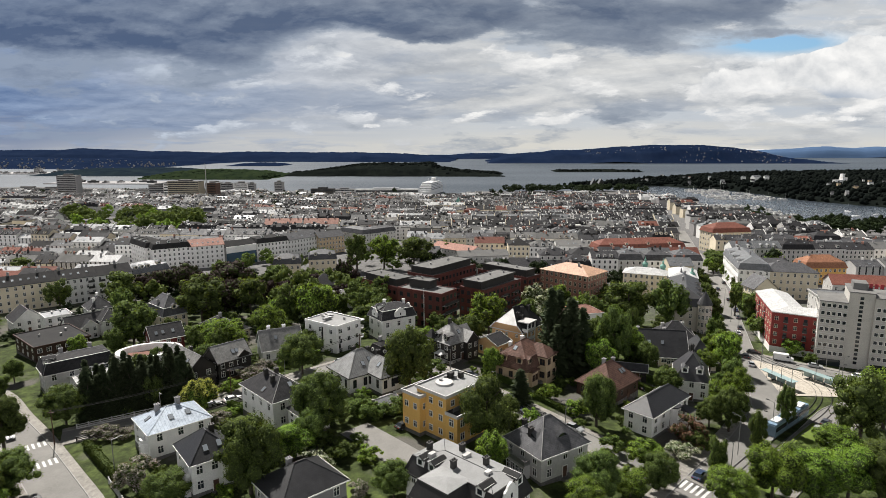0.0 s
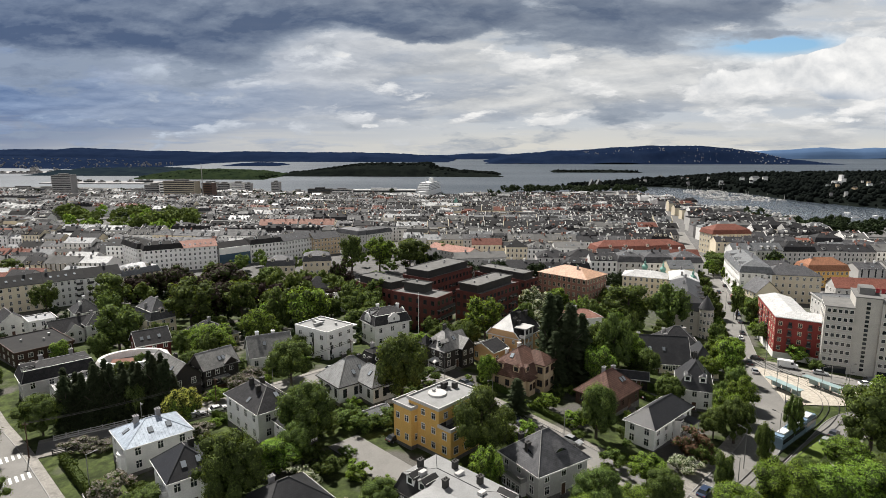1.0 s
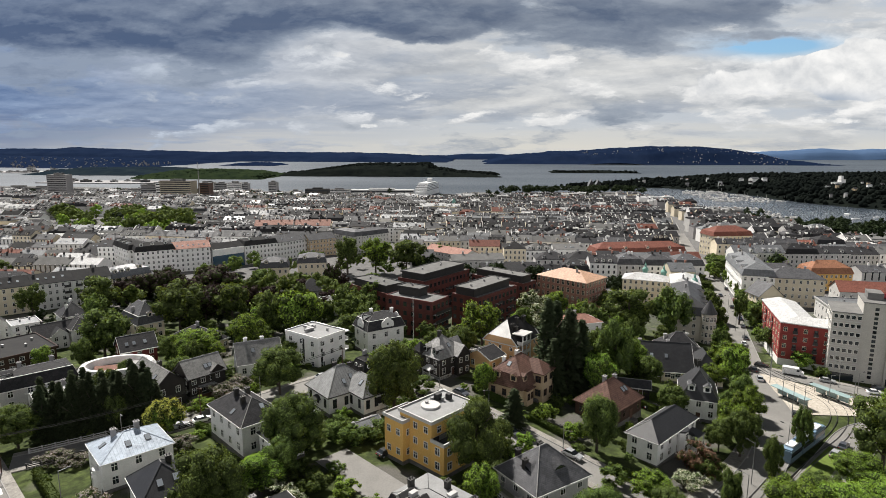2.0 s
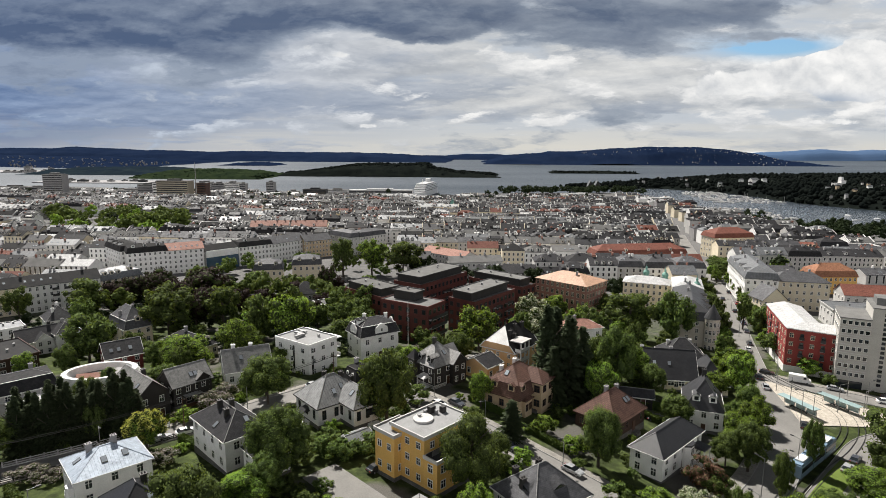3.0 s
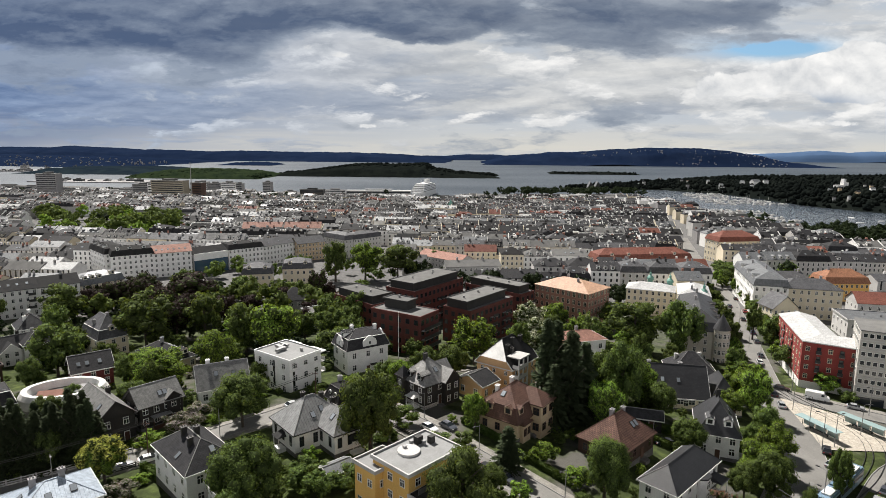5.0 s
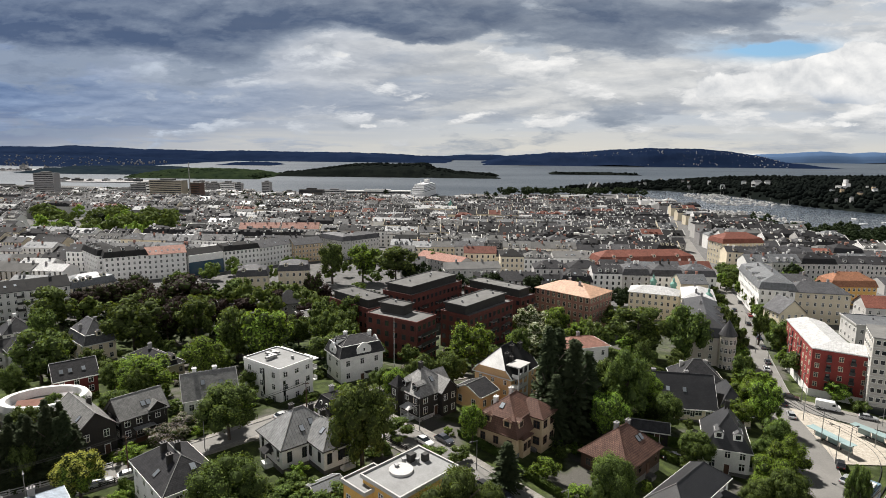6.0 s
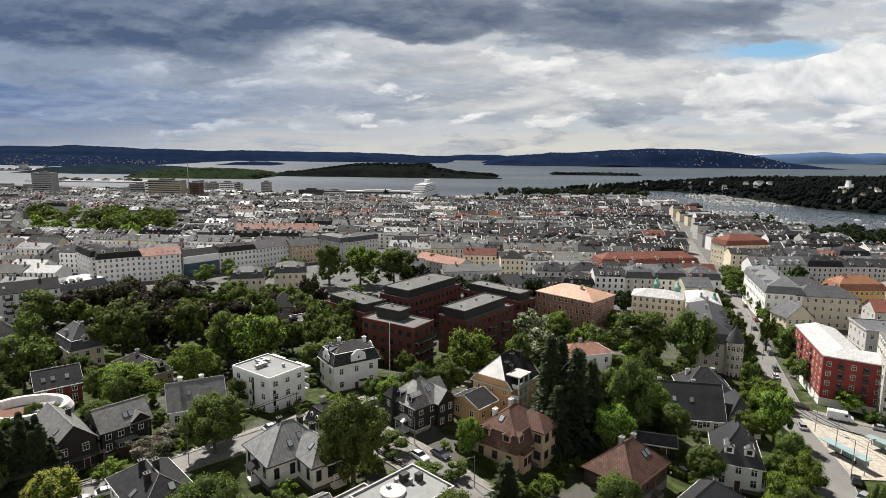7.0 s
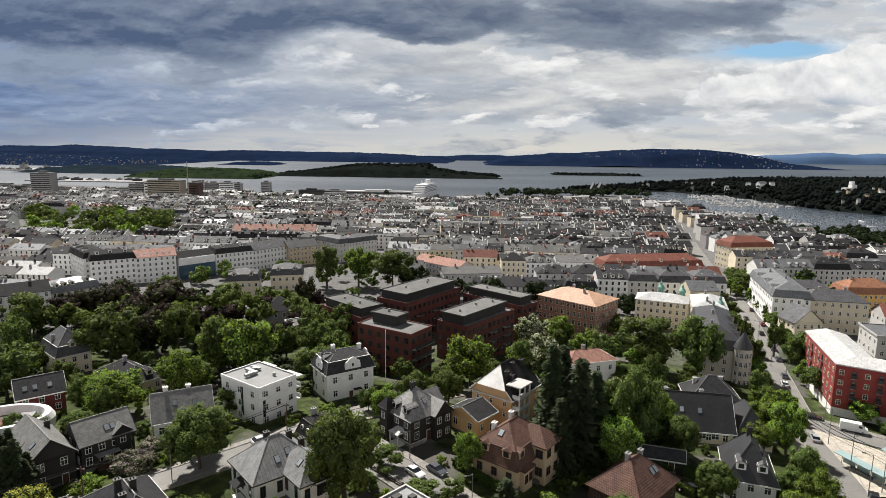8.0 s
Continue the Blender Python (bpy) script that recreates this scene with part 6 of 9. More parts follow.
# peach villa: balcony tower
peach = VILLAS[8]
for s in range(4):
    b = part("balcony", Geo().box(-5.6, -1.2, -7.0, -5.1, 0.6 + s * 2.5, 0.85 + s * 2.5), PALE, peach)
    part("railing", Geo().box(-5.6, -1.2, -7.0, -6.92, 0.85 + s * 2.5, 1.7 + s * 2.5).box(-5.6, -5.52, -6.92, -5.1, 0.85 + s * 2.5, 1.7 + s * 2.5), WHITE, b)
for px in (-5.5, -3.4, -1.3):
    part("post", Geo().box(px - 0.14, px + 0.14, -7.0, -6.72, -1, 11.0), WHITE, peach)
part("balcony_roof", Geo().box(-5.9, -0.9, -7.3, -3.6, 11.0, 11.25), PALE, peach)
# yellow villa: round roof deck, plant boxes, balconies
yel = VILLAS[16]
deck = Geo()
deck.prism([(1.9 * math.cos(2 * math.pi * k / 20), 1.9 * math.sin(2 * math.pi * k / 20)) for k in range(20)], 10.1, 10.5)
part("round_skylight", deck.move(Matrix.Translation((-1.0, 1.0, 0))), PALE, yel)
part("vent_box", Geo().box(1.6, 2.9, 1.6, 2.6, 10.1, 11.4), DARKTRIM, yel)
part("vent_box", Geo().box(3.4, 4.4, 0.2, 1.1, 10.1, 11.3), DARKTRIM, yel)
for s in range(3):
    b = part("balcony", Geo().box(5.95, 7.1, -2.6, 0.6, 1.2 + 2.9 * s, 1.35 + 2.9 * s), KERB, yel)
    part("railing", Geo().box(7.04, 7.1, -2.6, 0.6, 1.35 + 2.9 * s, 2.3 + 2.9 * s).box(5.95, 7.1, -2.6, -2.55, 1.35 + 2.9 * s, 2.3 + 2.9 * s), TRIMW, b)
for s in range(2):
    b = part("balcony", Geo().box(-4.9, -3.0, -5.3, -4.2, 3.6 + 2.9 * s, 3.75 + 2.9 * s), KERB, yel)
    part("railing", Geo().box(-4.9, -3.0, -5.3, -5.24, 3.75 + 2.9 * s, 4.7 + 2.9 * s), METAL, b)
# bay windows of the white villas on the west
for v, x, y in ((VILLAS[0], -6.2, -2.5), (VILLAS[2], -4.0, -2.0)):
    bay = Geo().prism([(x + 0.2, y - 1.6), (x + 0.2, y + 1.6), (x - 0.7, y + 1.2), (x - 1.1, y + 0.5), (x - 1.1, y - 0.5), (x - 0.7, y - 1.2)][::-1], -2, 3.6)
    bw = part("bay", bay, WHITE, v)
    part("window", window_mesh(0.8, 1.6, TRIMW, True)[2], None, bw, m=pose(x - 1.11, y, 1.2, 0, 0, 270))
    part("balustrade", Geo().prism([(x + 0.2, y - 1.5), (x + 0.2, y + 1.5), (x - 0.6, y + 1.1), (x - 1.0, y + 0.5), (x - 1.0, y - 0.5), (x - 0.6, y - 1.1)][::-1], 3.6, 4.3), TRIMW, bw)
# oval white pavilion with a red inner roof
oval = thing("pavilion", -96.6, 161.2, 20, "white oval ring roof round a red inner house", "house", z=float(land(-96.6, 161.2)) - 0.9)
og, n = Geo(), 32
for k in range(n):
    a, b = 2 * math.pi * k / n, 2 * math.pi * (k + 1) / n
    P = lambda r, w, z: (r * 9.5 * math.cos(w), r * 7.0 * math.sin(w), z)
    og.face(P(0.96, a, -2), P(0.96, b, -2), P(0.96, b, 3.4), P(0.96, a, 3.4), m=1).face(P(1, a, 2.6), P(1, b, 2.6), P(1.03, b, 5.0), P(1.03, a, 5.0)).face(P(1.03, a, 5.0), P(1.03, b, 5.0), P(0.95, b, 6.2), P(0.95, a, 6.2)).face(P(0.95, a, 6.2), P(0.95, b, 6.2), P(0.82, b, 6.2), P(0.82, a, 6.2)).face(P(0.82, a, 6.2), P(0.82, b, 6.2), P(0.74, b, 4.4), P(0.74, a, 4.4))
part("ring_roof", og, [TRIMW, GREYWALL], oval)
part("inner_roof", Geo().prism([(0.73 * 9.5 * math.cos(2 * math.pi * k / 24), 0.73 * 7 * math.sin(2 * math.pi * k / 24)) for k in range(24)], 2.5, 4.4), FELT, oval)
ig, igable = roof_geo("gx", 8, 5, 4.3, 28, 0.1)
part("inner_roof_ridge", ig.move(Matrix.Translation((-1.5, 0, 0))), BRICK2, oval, "red tiled inner roof")
part("inner_wall", Geo().box(2.6, 5.5, -2.5, 2.5, 4.3, 5.6), GREYWALL, oval)

# dark red brick flats with set-back top storeys
FLATS = "dark red brick apartment block with set-back roof storey"


def brick_flats(cx, cy, rot, w, d, h, pent, vents=()):
    x, y = at_corner(cx, cy, rot, w, d)
    e = house("apartment_block", x, y, rot, w, d, h, "flat", BRICK, FELT, FLATS, "apartment block", over=0.05, floors=int(h / 3), cols=(int(w / 2.6), int(d / 2.8)), win=(1.3, 1.5), trim=DARKTRIM,
              group="brick apartment blocks", lod=1, plinth=0, bars=False, door=False)
    px, py, pw, pd = pent
    part("roof_storey", Geo().box(px - pw / 2, px + pw / 2, py - pd / 2, py + pd / 2, h + 0.25, h + 2.9), DARKTRIM, e)
    g, _ = roof_geo("flat", pw, pd, h + 2.9, 0, 0.5)
    part("upper_roof", g.move(Matrix.Translation((px, py, 0))), [FELT, DARKTRIM], e)
    for vx, vy in vents:
        part("roof_vent", VENT, None, e, m=pose(px + vx, py + vy, h + 3.2))
    for s in range(int(h / 3) - 1):
        for k in range(3):
            bx = (k - 1) * w * 0.3
            b = part("balcony", Geo().box(bx - 1.6, bx + 1.6, -d / 2 - 1.4, -d / 2, 3 + 3 * s, 3.15 + 3 * s), KERB, e)
            part("railing", Geo().box(bx - 1.6, bx + 1.6, -d / 2 - 1.4, -d / 2 - 1.35, 3.15 + 3 * s, 4.2 + 3 * s), DARKMETAL, b)
    return e


brick_flats(-12.4, 204.5, 60, 10.5, 19.5, 13.2, (1.5, 3, 5, 9), ((1, 1),))
brick_flats(3.2, 223.0, 54, 27, 12, 13.2, (-0.5, 0.6, 24, 8.6), ((-8, 0), (2, 1), (9, -1)))
brick_flats(-33.2, 240.5, 48, 11.5, 24.5, 11.6, (0, 0, 9, 21), ((0, 5), (0, -4)))
brick_flats(-18.6, 253.2, 56, 33, 15, 14.4, (0, 0.5, 30, 12), ((-7, 1), (5, 0), (8, 2)))
brick_flats(23.2, 259.5, 50, 9.5, 29, 12.9, (0, 0, 7, 25), ((0, 6), (0, -5)))

# ---- town buildings near the boulevard ----
house("town_house", 45.2, 271.0, 49, 17, 25, 15.5, "hip", BRICK2, SALMON, "red brick tenement with a salmon sheet roof", "tenement", pitch=20, floors=5, cols=(7, 10), win=(1.1, 1.8), lod=1, plinth=0, trim=CREAM, chims=((2, 3), (-2, -4)))
tur = house("town_house", 87.6, 246, 73, 40, 13, 11.0, "mansard", STONE, BLACKTILE, "grey corner tenement with slate mansard and round turret", "tenement", pitch=28, floors=4, cols=(11, 4), win=(0.9, 1.5), lod=1, plinth=0, chims=((-10, 2), (2, 1), (12, 0)), dormers=((0, -12, 0.4), (0, -4, 0.4), (0, 6, 0.4)))
tg = Geo()
for k in range(16):
    a, b = 2 * math.pi * k / 16, 2 * math.pi * (k + 1) / 16
    tg.face((2.6 * math.cos(a), 2.6 * math.sin(a), -3), (2.6 * math.cos(b), 2.6 * math.sin(b), -3), (2.6 * math.cos(b), 2.6 * math.sin(b), 12.4), (2.6 * math.cos(a), 2.6 * math.sin(a), 12.4))
    tg.face((2.95 * math.cos(a), 2.95 * math.sin(a), 12.3), (2.95 * math.cos(b), 2.95 * math.sin(b), 12.3), (0, 0, 17.5), m=1)
    tg.face((2.95 * math.cos(b), 2.95 * math.sin(b), 12.3), (2.95 * math.cos(a), 2.95 * math.sin(a), 12.3), (2.6 * math.cos(a), 2.6 * math.sin(a), 12.1), (2.6 * math.cos(b), 2.6 * math.sin(b), 12.1), m=1)
turret = part("turret", tg, [STONE, BLACKTILE], tur, "round corner turret with a slate cone", m=pose(-20, -6.5, 0))
for s in range(4):
    for k in range(5):
        a = -223 + k * 30
        part("window", window_mesh(0.8, 1.5, TRIMW, True)[2], None, turret, m=pose(2.6 * math.cos(radians(a)), 2.6 * math.sin(radians(a)), 1 + s * 2.85, 0, 0, a + 90))

# red apartment block bent round the corner
red = thing("apartment_block", 102.3, 202.6, 0, "brick-red rendered apartment block with a pale metal roof", "apartment block")
RED_PLAN = [(0, 0), (12.4, -7.2), (18, 2.3), (12.8, 5.3), (18.1, 26.2), (7.5, 29)]
part("wall", Geo().prism(RED_PLAN, -4, 14.2), REDWALL, red)
part("base", Geo().prism([(x * 1.012 - 0.1, y * 1.012 - 0.1) for x, y in RED_PLAN], -4, 2.2), WHITE, red)
rg = Geo().prism([(x * 1.03 - 0.3, y * 1.03 - 0.3) for x, y in RED_PLAN], 14.2, 14.5)
RIDGE = [(15.4, -2.6, 15.9), (6.6, 2.4, 15.9), (13, 28, 15.9)]
EAVE = [(x * 1.03 - 0.3, y * 1.03 - 0.3, 14.52) for x, y in RED_PLAN]
rg.face(EAVE[0], EAVE[1], RIDGE[0], RIDGE[1]).face(EAVE[5], EAVE[0], RIDGE[1], RIDGE[2]).face(EAVE[2], EAVE[3], RIDGE[1], RIDGE[0]).face(EAVE[3], EAVE[4], RIDGE[2], RIDGE[1])
part("roof", rg, BRIGHT, red)
for (ax, ay), (bx, by), n in (((0, 0), (12.4, -7.2), 5), ((7.5, 29), (0, 0), 9)):
    rot = math.degrees(math.atan2(by - ay, bx - ax))
    for s in range(4):
        for k in range(n):
            f = (k + 0.5) / n
            out = Vector((by - ay, ax - bx)).normalized() * 0.02
            m = pose(ax + (bx - ax) * f + out.x, ay + (by - ay) * f + out.y, 3.2 + s * 2.8, 0, 0, rot)
            if (n == 5 and k in (1, 3)) or (n == 9 and k in (2, 5)):
                b = part("balcony", Geo().box(-0.7, 0.7, -0.9, 0, -0.5, -0.38), KERB, red, m=m)
                part("railing", Geo().box(-0.7, 0.7, -0.9, -0.86, -0.38, 0.55), DARKMETAL, b)
                part("window", window_mesh(0.9, 1.7, DARKTRIM, False)[2], None, red, m=m @ pose(0, 0, -0.35))
            else:
                part("window", window_mesh(1.0, 1.3, CREAM, True)[2], None, red, m=m)

# tall grey office block with a sign on its roof
tall = thing("office_block", 134.4, 188.5, -25, "tall pale grey concrete block with rows of windows", "office block")
part("wall", Geo().box(-22, -14.2, -7, 7, -4, 22).box(-14.2, -7.4, -6.3, 7, -4, 25.6).box(-7.4, 1.6, -7, 7, -4, 24.4), WARMGREY, tall)
part("roof", Geo().box(-22.2, -14.2, -7.2, 7.2, 22, 22.3).box(-14.4, -7.2, -6.5, 7.2, 25.6, 25.9).box(-7.2, 1.8, -7.2, 7.2, 24.4, 24.7).box(-13, -9, -2, 4, 25.9, 28.0), FELT, tall)
part("shop_front", Geo().box(-21.4, -14.8, -7.12, -7.0, 0.2, 3.0), GLASS, tall, "dark glazed ground floor")
part("shop_front", Geo().box(-6.8, 1.0, -7.12, -7.0, 0.2, 3.0), GLASS, tall, "dark glazed ground floor")
for s in range(7):
    part("ledge", Geo().box(-22.15, -14.2, -7.25, -7.0, 3.5 + s * 2.65, 3.7 + s * 2.65), PALE, tall)
    part("ledge", Geo().box(-7.4, 1.75, -7.25, -7.0, 3.5 + s * 2.65, 3.7 + s * 2.65), PALE, tall)
    for x0 in (-21.9, -7.2):
        for k in range(5):
            part("window", window_mesh(0.95, 1.1, TRIMW, False)[2], None, tall, m=pose(x0 + 0.95 + k * 1.5, -7.02, 4.4 + s * 2.65))
    for k in range(5):
        part("window", window_mesh(0.95, 1.1, TRIMW, False)[2], None, tall, m=side_pose(3, 44, 14, -5 + k * 2.4, 4.4 + s * 2.65, 0.02))
for s in range(16):
    part("stair_pane", Geo().box(-11.3, -10.3, -6.36, -6.3, 2.2 + s * 1.42, 3.1 + s * 1.42), GLASS, tall)
redtwo = thing("apartment_block", 147.0, 182.0, -25, "brick-red rendered block with pale window frames beside the grey offices", "apartment block")
part("wall", Geo().box(-12.1, 12, -6.4, 6.4, -4, 19.5), REDWALL, redtwo)
part("base", Geo().box(-12.15, 12.1, -6.5, 6.5, -4, 3.0), PALE, redtwo)
part("roof", Geo().box(-12.2, 12.3, -6.7, 6.7, 19.5, 19.9), BRIGHT, redtwo)
for s in range(6):
    for k in range(9):
        part("window", window_mesh(1.1, 1.2, CREAM, True)[2], None, redtwo, m=pose(-11 + k * 2.6, -6.42, 4.0 + s * 2.6))
sign = thing("roof_sign", 128.6, 192.6, -25, "red roof sign with unreadable letters", "sign", z=float(land(134.4, 188.5)) + 25.9)
part("rail", Geo().box(-5, 5, -0.05, 0.05, 0, 0.12).box(-5, -4.9, -0.05, 0.6, 0, 0.9).box(4.9, 5, -0.05, 0.6, 0, 0.9), DARKMETAL, sign)
for k in range(6):
    part("letter_bar", Geo().box(-4.4 + k * 1.5, -3.4 + k * 1.5, -0.1, 0.1, 0.12, 1.6), SIGNRED, sign)

# white and cream tenements on the far side of the boulevard
house("town_house", 140.6, 311.5, 77, 44, 14, 14.0, "mansard", WHITE, ZINC, "white tenement with light zinc mansard", "tenement", pitch=22, floors=4, cols=(15, 5), win=(0.9, 1.5), lod=2, plinth=0, dormers=((2, 5, 0.4), (2, -8, 0.4), (2, 16, 0.4)), chims=((-10, 0), (8, 2)))
house("town_house", 153, 293, -10, 23.6, 12, 13.5, "hip", CREAM, GREYROOF, "cream tenement with grey hip roof", "tenement", pitch=30, floors=4, cols=(8, 5), win=(0.9, 1.5), lod=1, plinth=0, chims=((-4, 2), (5, 1)))
house("town_house", 131, 274, 8, 11, 10, 9.0, "gy", CREAM, GREYROOF, "cream gabled villa with grey slate roof", "tenement", pitch=42, floors=3, cols=(4, 4), win=(0.9, 1.4), lod=1, plinth=0, chims=((2, 2),))
house("town_house", 187, 327, 3, 22, 12, 9.2, "mansard", YELLOW, ORANGETILE, "ochre building with orange tiled mansard roof", "tenement", pitch=32, floors=3, cols=(9, 4), win=(1.0, 1.4), lod=2, plinth=0, chims=((-6, 0), (0, 1), (6, 0)))
house("town_house", 168, 262, -12, 34, 16, 8.0, "flat", PALE, ZINC, "low grey building with sheet roof", "tenement", floors=2, cols=(9, 4), lod=1, plinth=0, vents=((-8, 2), (-3, 0), (4, 2), (9, -1)))
house("town_house", 185, 290, -10, 26, 12, 8.0, "gx", PALE, REDTILE, "low building with red tile roof", "tenement", pitch=32, floors=2, cols=(8, 3), lod=1, plinth=0)
house("town_house", 184, 445, 12, 30, 16, 15, "mansard", CREAM, REDTILE, "cream tenement with dark red roof", "tenement", pitch=25, floors=4, cols=(10, 5), win=(0.9, 1.6), lod=2, plinth=0)
house("town_house", 97, 277, 73, 20, 12, 14, "hip", CREAM, BRIGHT, "cream corner tenement with bright sheet roof", "tenement", pitch=22, floors=4, cols=(8, 4), win=(0.9, 1.6), lod=1, plinth=0, chims=((-6, 1), (4, 1)))
for cx, cy, cz in ((99, 270.7, 36.8), (94.9, 300, 34.5), (87.7, 306, 34.5)):
    cup = thing("cupola", cx, cy, 0, "green copper cupola on a tenement roof", "cupola", z=cz)
    cg = Geo()
    prof = ((1.2, -2.5), (1.2, 1.2), (1.6, 1.3), (1.5, 2.2), (0.8, 3.0), (0.5, 3.2), (0.5, 3.9), (0.6, 4.2), (0.12, 4.9), (0.05, 6.2))
    for (r0, z0), (r1, z1) in zip(prof, prof[1:]):
        for k in range(10):
            a, b = 2 * math.pi * k / 10, 2 * math.pi * (k + 1) / 10
            cg.face((r0 * math.cos(a), r0 * math.sin(a), z0), (r0 * math.cos(b), r0 * math.sin(b), z0), (r1 * math.cos(b), r1 * math.sin(b), z1), (r1 * math.cos(a), r1 * math.sin(a), z1))
    part("dome", cg, COPPER, cup)
house("town_house", 84, 292, -20, 20, 12, 11.5, "hip", CREAM, BRIGHT, "cream tenement with pale sheet roof", "tenement", pitch=20, floors=4, cols=(8, 4), win=(0.9, 1.5), lod=1, plinth=0)

# pale tenement rows west of the villas
SKYROW = ((-8, -3.2), (-5, -3.2), (-2, -3.2), (1, -3.2), (4, -3.2), (7, -3.2))
house("town_house", -203.3, 250.1, 46, 24, 12, 12, "gx", CREAM, DARKFELT, "cream tenement with slate roof and skylights", "tenement", pitch=30, floors=4, cols=(8, 4), win=(0.9, 1.5), lod=1, plinth=0, skies=SKYROW, chims=((-6, 0), (5, 0)))
rowb = house("town_house", -189.5, 263.7, 46, 15.4, 12, 12, "gx", WHITE, DARKFELT, "white tenement with dark roof and balconies", "tenement", pitch=30, floors=4, cols=(6, 4), win=(0.9, 1.5), lod=1, plinth=0, skies=((-5, -3.2), (-2, -3.2), (1, -3.2), (4.5, -3)), chims=((-6, 0),))
rowc = house("town_house", -178.7, 274.8, 46, 15.6, 12, 12, "gx", WHITE, DARKFELT, "white tenement with plain black roof", "tenement", pitch=30, floors=4, cols=(5, 4), win=(0.9, 1.5), lod=1, plinth=0, chims=((2, 0),))
for e, bx in ((rowb, 5.4), (rowc, -5.6), (rowc, 3.0)):
    for s in range(3):
        b = part("balcony", Geo().box(bx - 1.3, bx + 1.3, -7.2, -6, 3.6 + 2.8 * s, 3.75 + 2.8 * s), KERB, e)
        part("railing", Geo().box(bx - 1.3, bx + 1.3, -7.2, -7.15, 3.75 + 2.8 * s, 4.75 + 2.8 * s), DARKMETAL, b)
house("town_house", -169.0, 288.2, 56, 19, 12, 10.5, "mansard", CREAM, ZINC, "cream tenement with pale mansard and dormers", "tenement", pitch=18, floors=4, cols=(7, 4), win=(0.9, 1.5), lod=1, plinth=0, dormers=((0, -7, 0.4), (0, -4, 0.4), (0, -1, 0.4), (0, 5, 0.9)))
house("town_house", -205.2, 356.6, -42, 27, 12, 14, "mansard", WHITE, DARKFELT, "white tenement wing with dark mansard", "tenement", pitch=12, floors=5, cols=(9, 4), win=(0.9, 1.4), lod=2, plinth=0, dormers=((0, -8, 0.8), (0, 0, 0.8), (0, 8, 0.8)))
cw = house("town_house", -186, 346.7, 36, 21, 13, 14, "mansard", WHITE, DARKFELT, "white corner tenement with dark mansard roof", "tenement", pitch=12, floors=5, cols=(8, 4), win=(0.9, 1.4), lod=2, plinth=0, dormers=((0, -7, 0.8), (0, -1, 1.6), (0, 6, 1.6)), chims=((-5, 1), (6, 1)))
house("town_house", -169.3, 358.3, 34, 20, 13, 14, "gx", WHITE, PINKTILE, "white tenement with faded pink tile roof", "tenement", pitch=27, floors=5, cols=(7, 4), win=(0.9, 1.4), lod=2, plinth=0, skies=((-8, -4), (-5, -4), (-2, -4), (1, -4), (4, -4), (7, -4)))
bw = house("town_house", -155.0, 371.5, 50, 21, 13, 12, "gx", PALE, DARKFELT, "tenement wrapped in blue scaffold sheeting", "tenement", pitch=24, floors=4, cols=(7, 4), lod=2, plinth=0)
part("scaffold_sheet", Geo().box(-10.3, 10.3, -7.3, -6.9, 0, 8.2), BLUEGLASS, bw, "blue scaffold sheeting")
part("scaffold_top", Geo().box(-10.3, 10.3, -7.3, -6.9, 8.2, 12.2), WHITE, bw, "white scaffold sheeting")
house("town_house", -139.5, 388.7, 43, 22, 13, 12.5, "mansard", WHITE, DARKFELT, "white tenement with dark slate roof", "tenement", pitch=12, floors=4, cols=(9, 4), win=(0.9, 1.5), lod=2, plinth=0, dormers=((0, -6, 1.6), (0, 5, 1.6)))
house("town_house", -124.8, 407.7, 55, 28, 13, 12.5, "gx", WHITE, GREYROOF, "white tenement with grey slate roof", "tenement", pitch=30, floors=4, cols=(11, 4), win=(0.9, 1.5), lod=2, plinth=0, skies=((-8, -4), (0, -4), (8, -4)))
house("town_house", -107, 421, 42, 20, 12, 12, "gx", TAN, GREYROOF, "ochre brick tenement with grey roof", "tenement", pitch=30, floors=4, cols=(8, 4), win=(0.9, 1.5), lod=2, plinth=0)
house("town_house", -88, 439.6, -40, 24, 12, 13, "mansard", PALE, GREYROOF, "pale corner tenement with grey mansard", "tenement", pitch=14, floors=4, cols=(9, 4), win=(0.9, 1.5), lod=2, plinth=0)
house("town_house", -74, 445.5, 48, 24, 12, 13, "mansard", PALE, GREYROOF, "pale tenement wing with grey mansard", "tenement", pitch=14, floors=4, cols=(9, 4), win=(0.9, 1.5), lod=2, plinth=0)
for x, y, w in ((-162, 493, 30), (-131, 498, 28)):
    house("town_house", x, y, 8, w, 14, 13.5, "gx", WHITE, PINKTILE, "white tenement row with faded pink tile roof", "tenement", pitch=30, floors=4, cols=(11, 4), win=(0.9, 1.5), lod=2, plinth=0, chims=((-w / 2.4, 0), (-4, 0.5), (5, 0), (w / 2.6, 0)), dormers=((0, -6, 0.8), (0, 4, 0.8)))
house("town_house", 3.6, 349, 13, 30, 12, 10.5, "gx", PALE, FELT, "low pale tenement with grey sheet roof", "tenement", pitch=22, floors=3, cols=(10, 4), lod=2, plinth=0, chims=((-8, 0), (6, 0)))
house("town_house", -107.6, 327.5, 15, 15, 13, 8.5, "mansard", CREAM, GREYROOF, "cream villa with grey mansard and dormers", "tenement", pitch=20, floors=2, cols=(5, 4), win=(1.0, 1.6), lod=2, plinth=0, dormers=((0, -4, 0.4), (0, 4, 0.4), (3, 0, 0.4)))
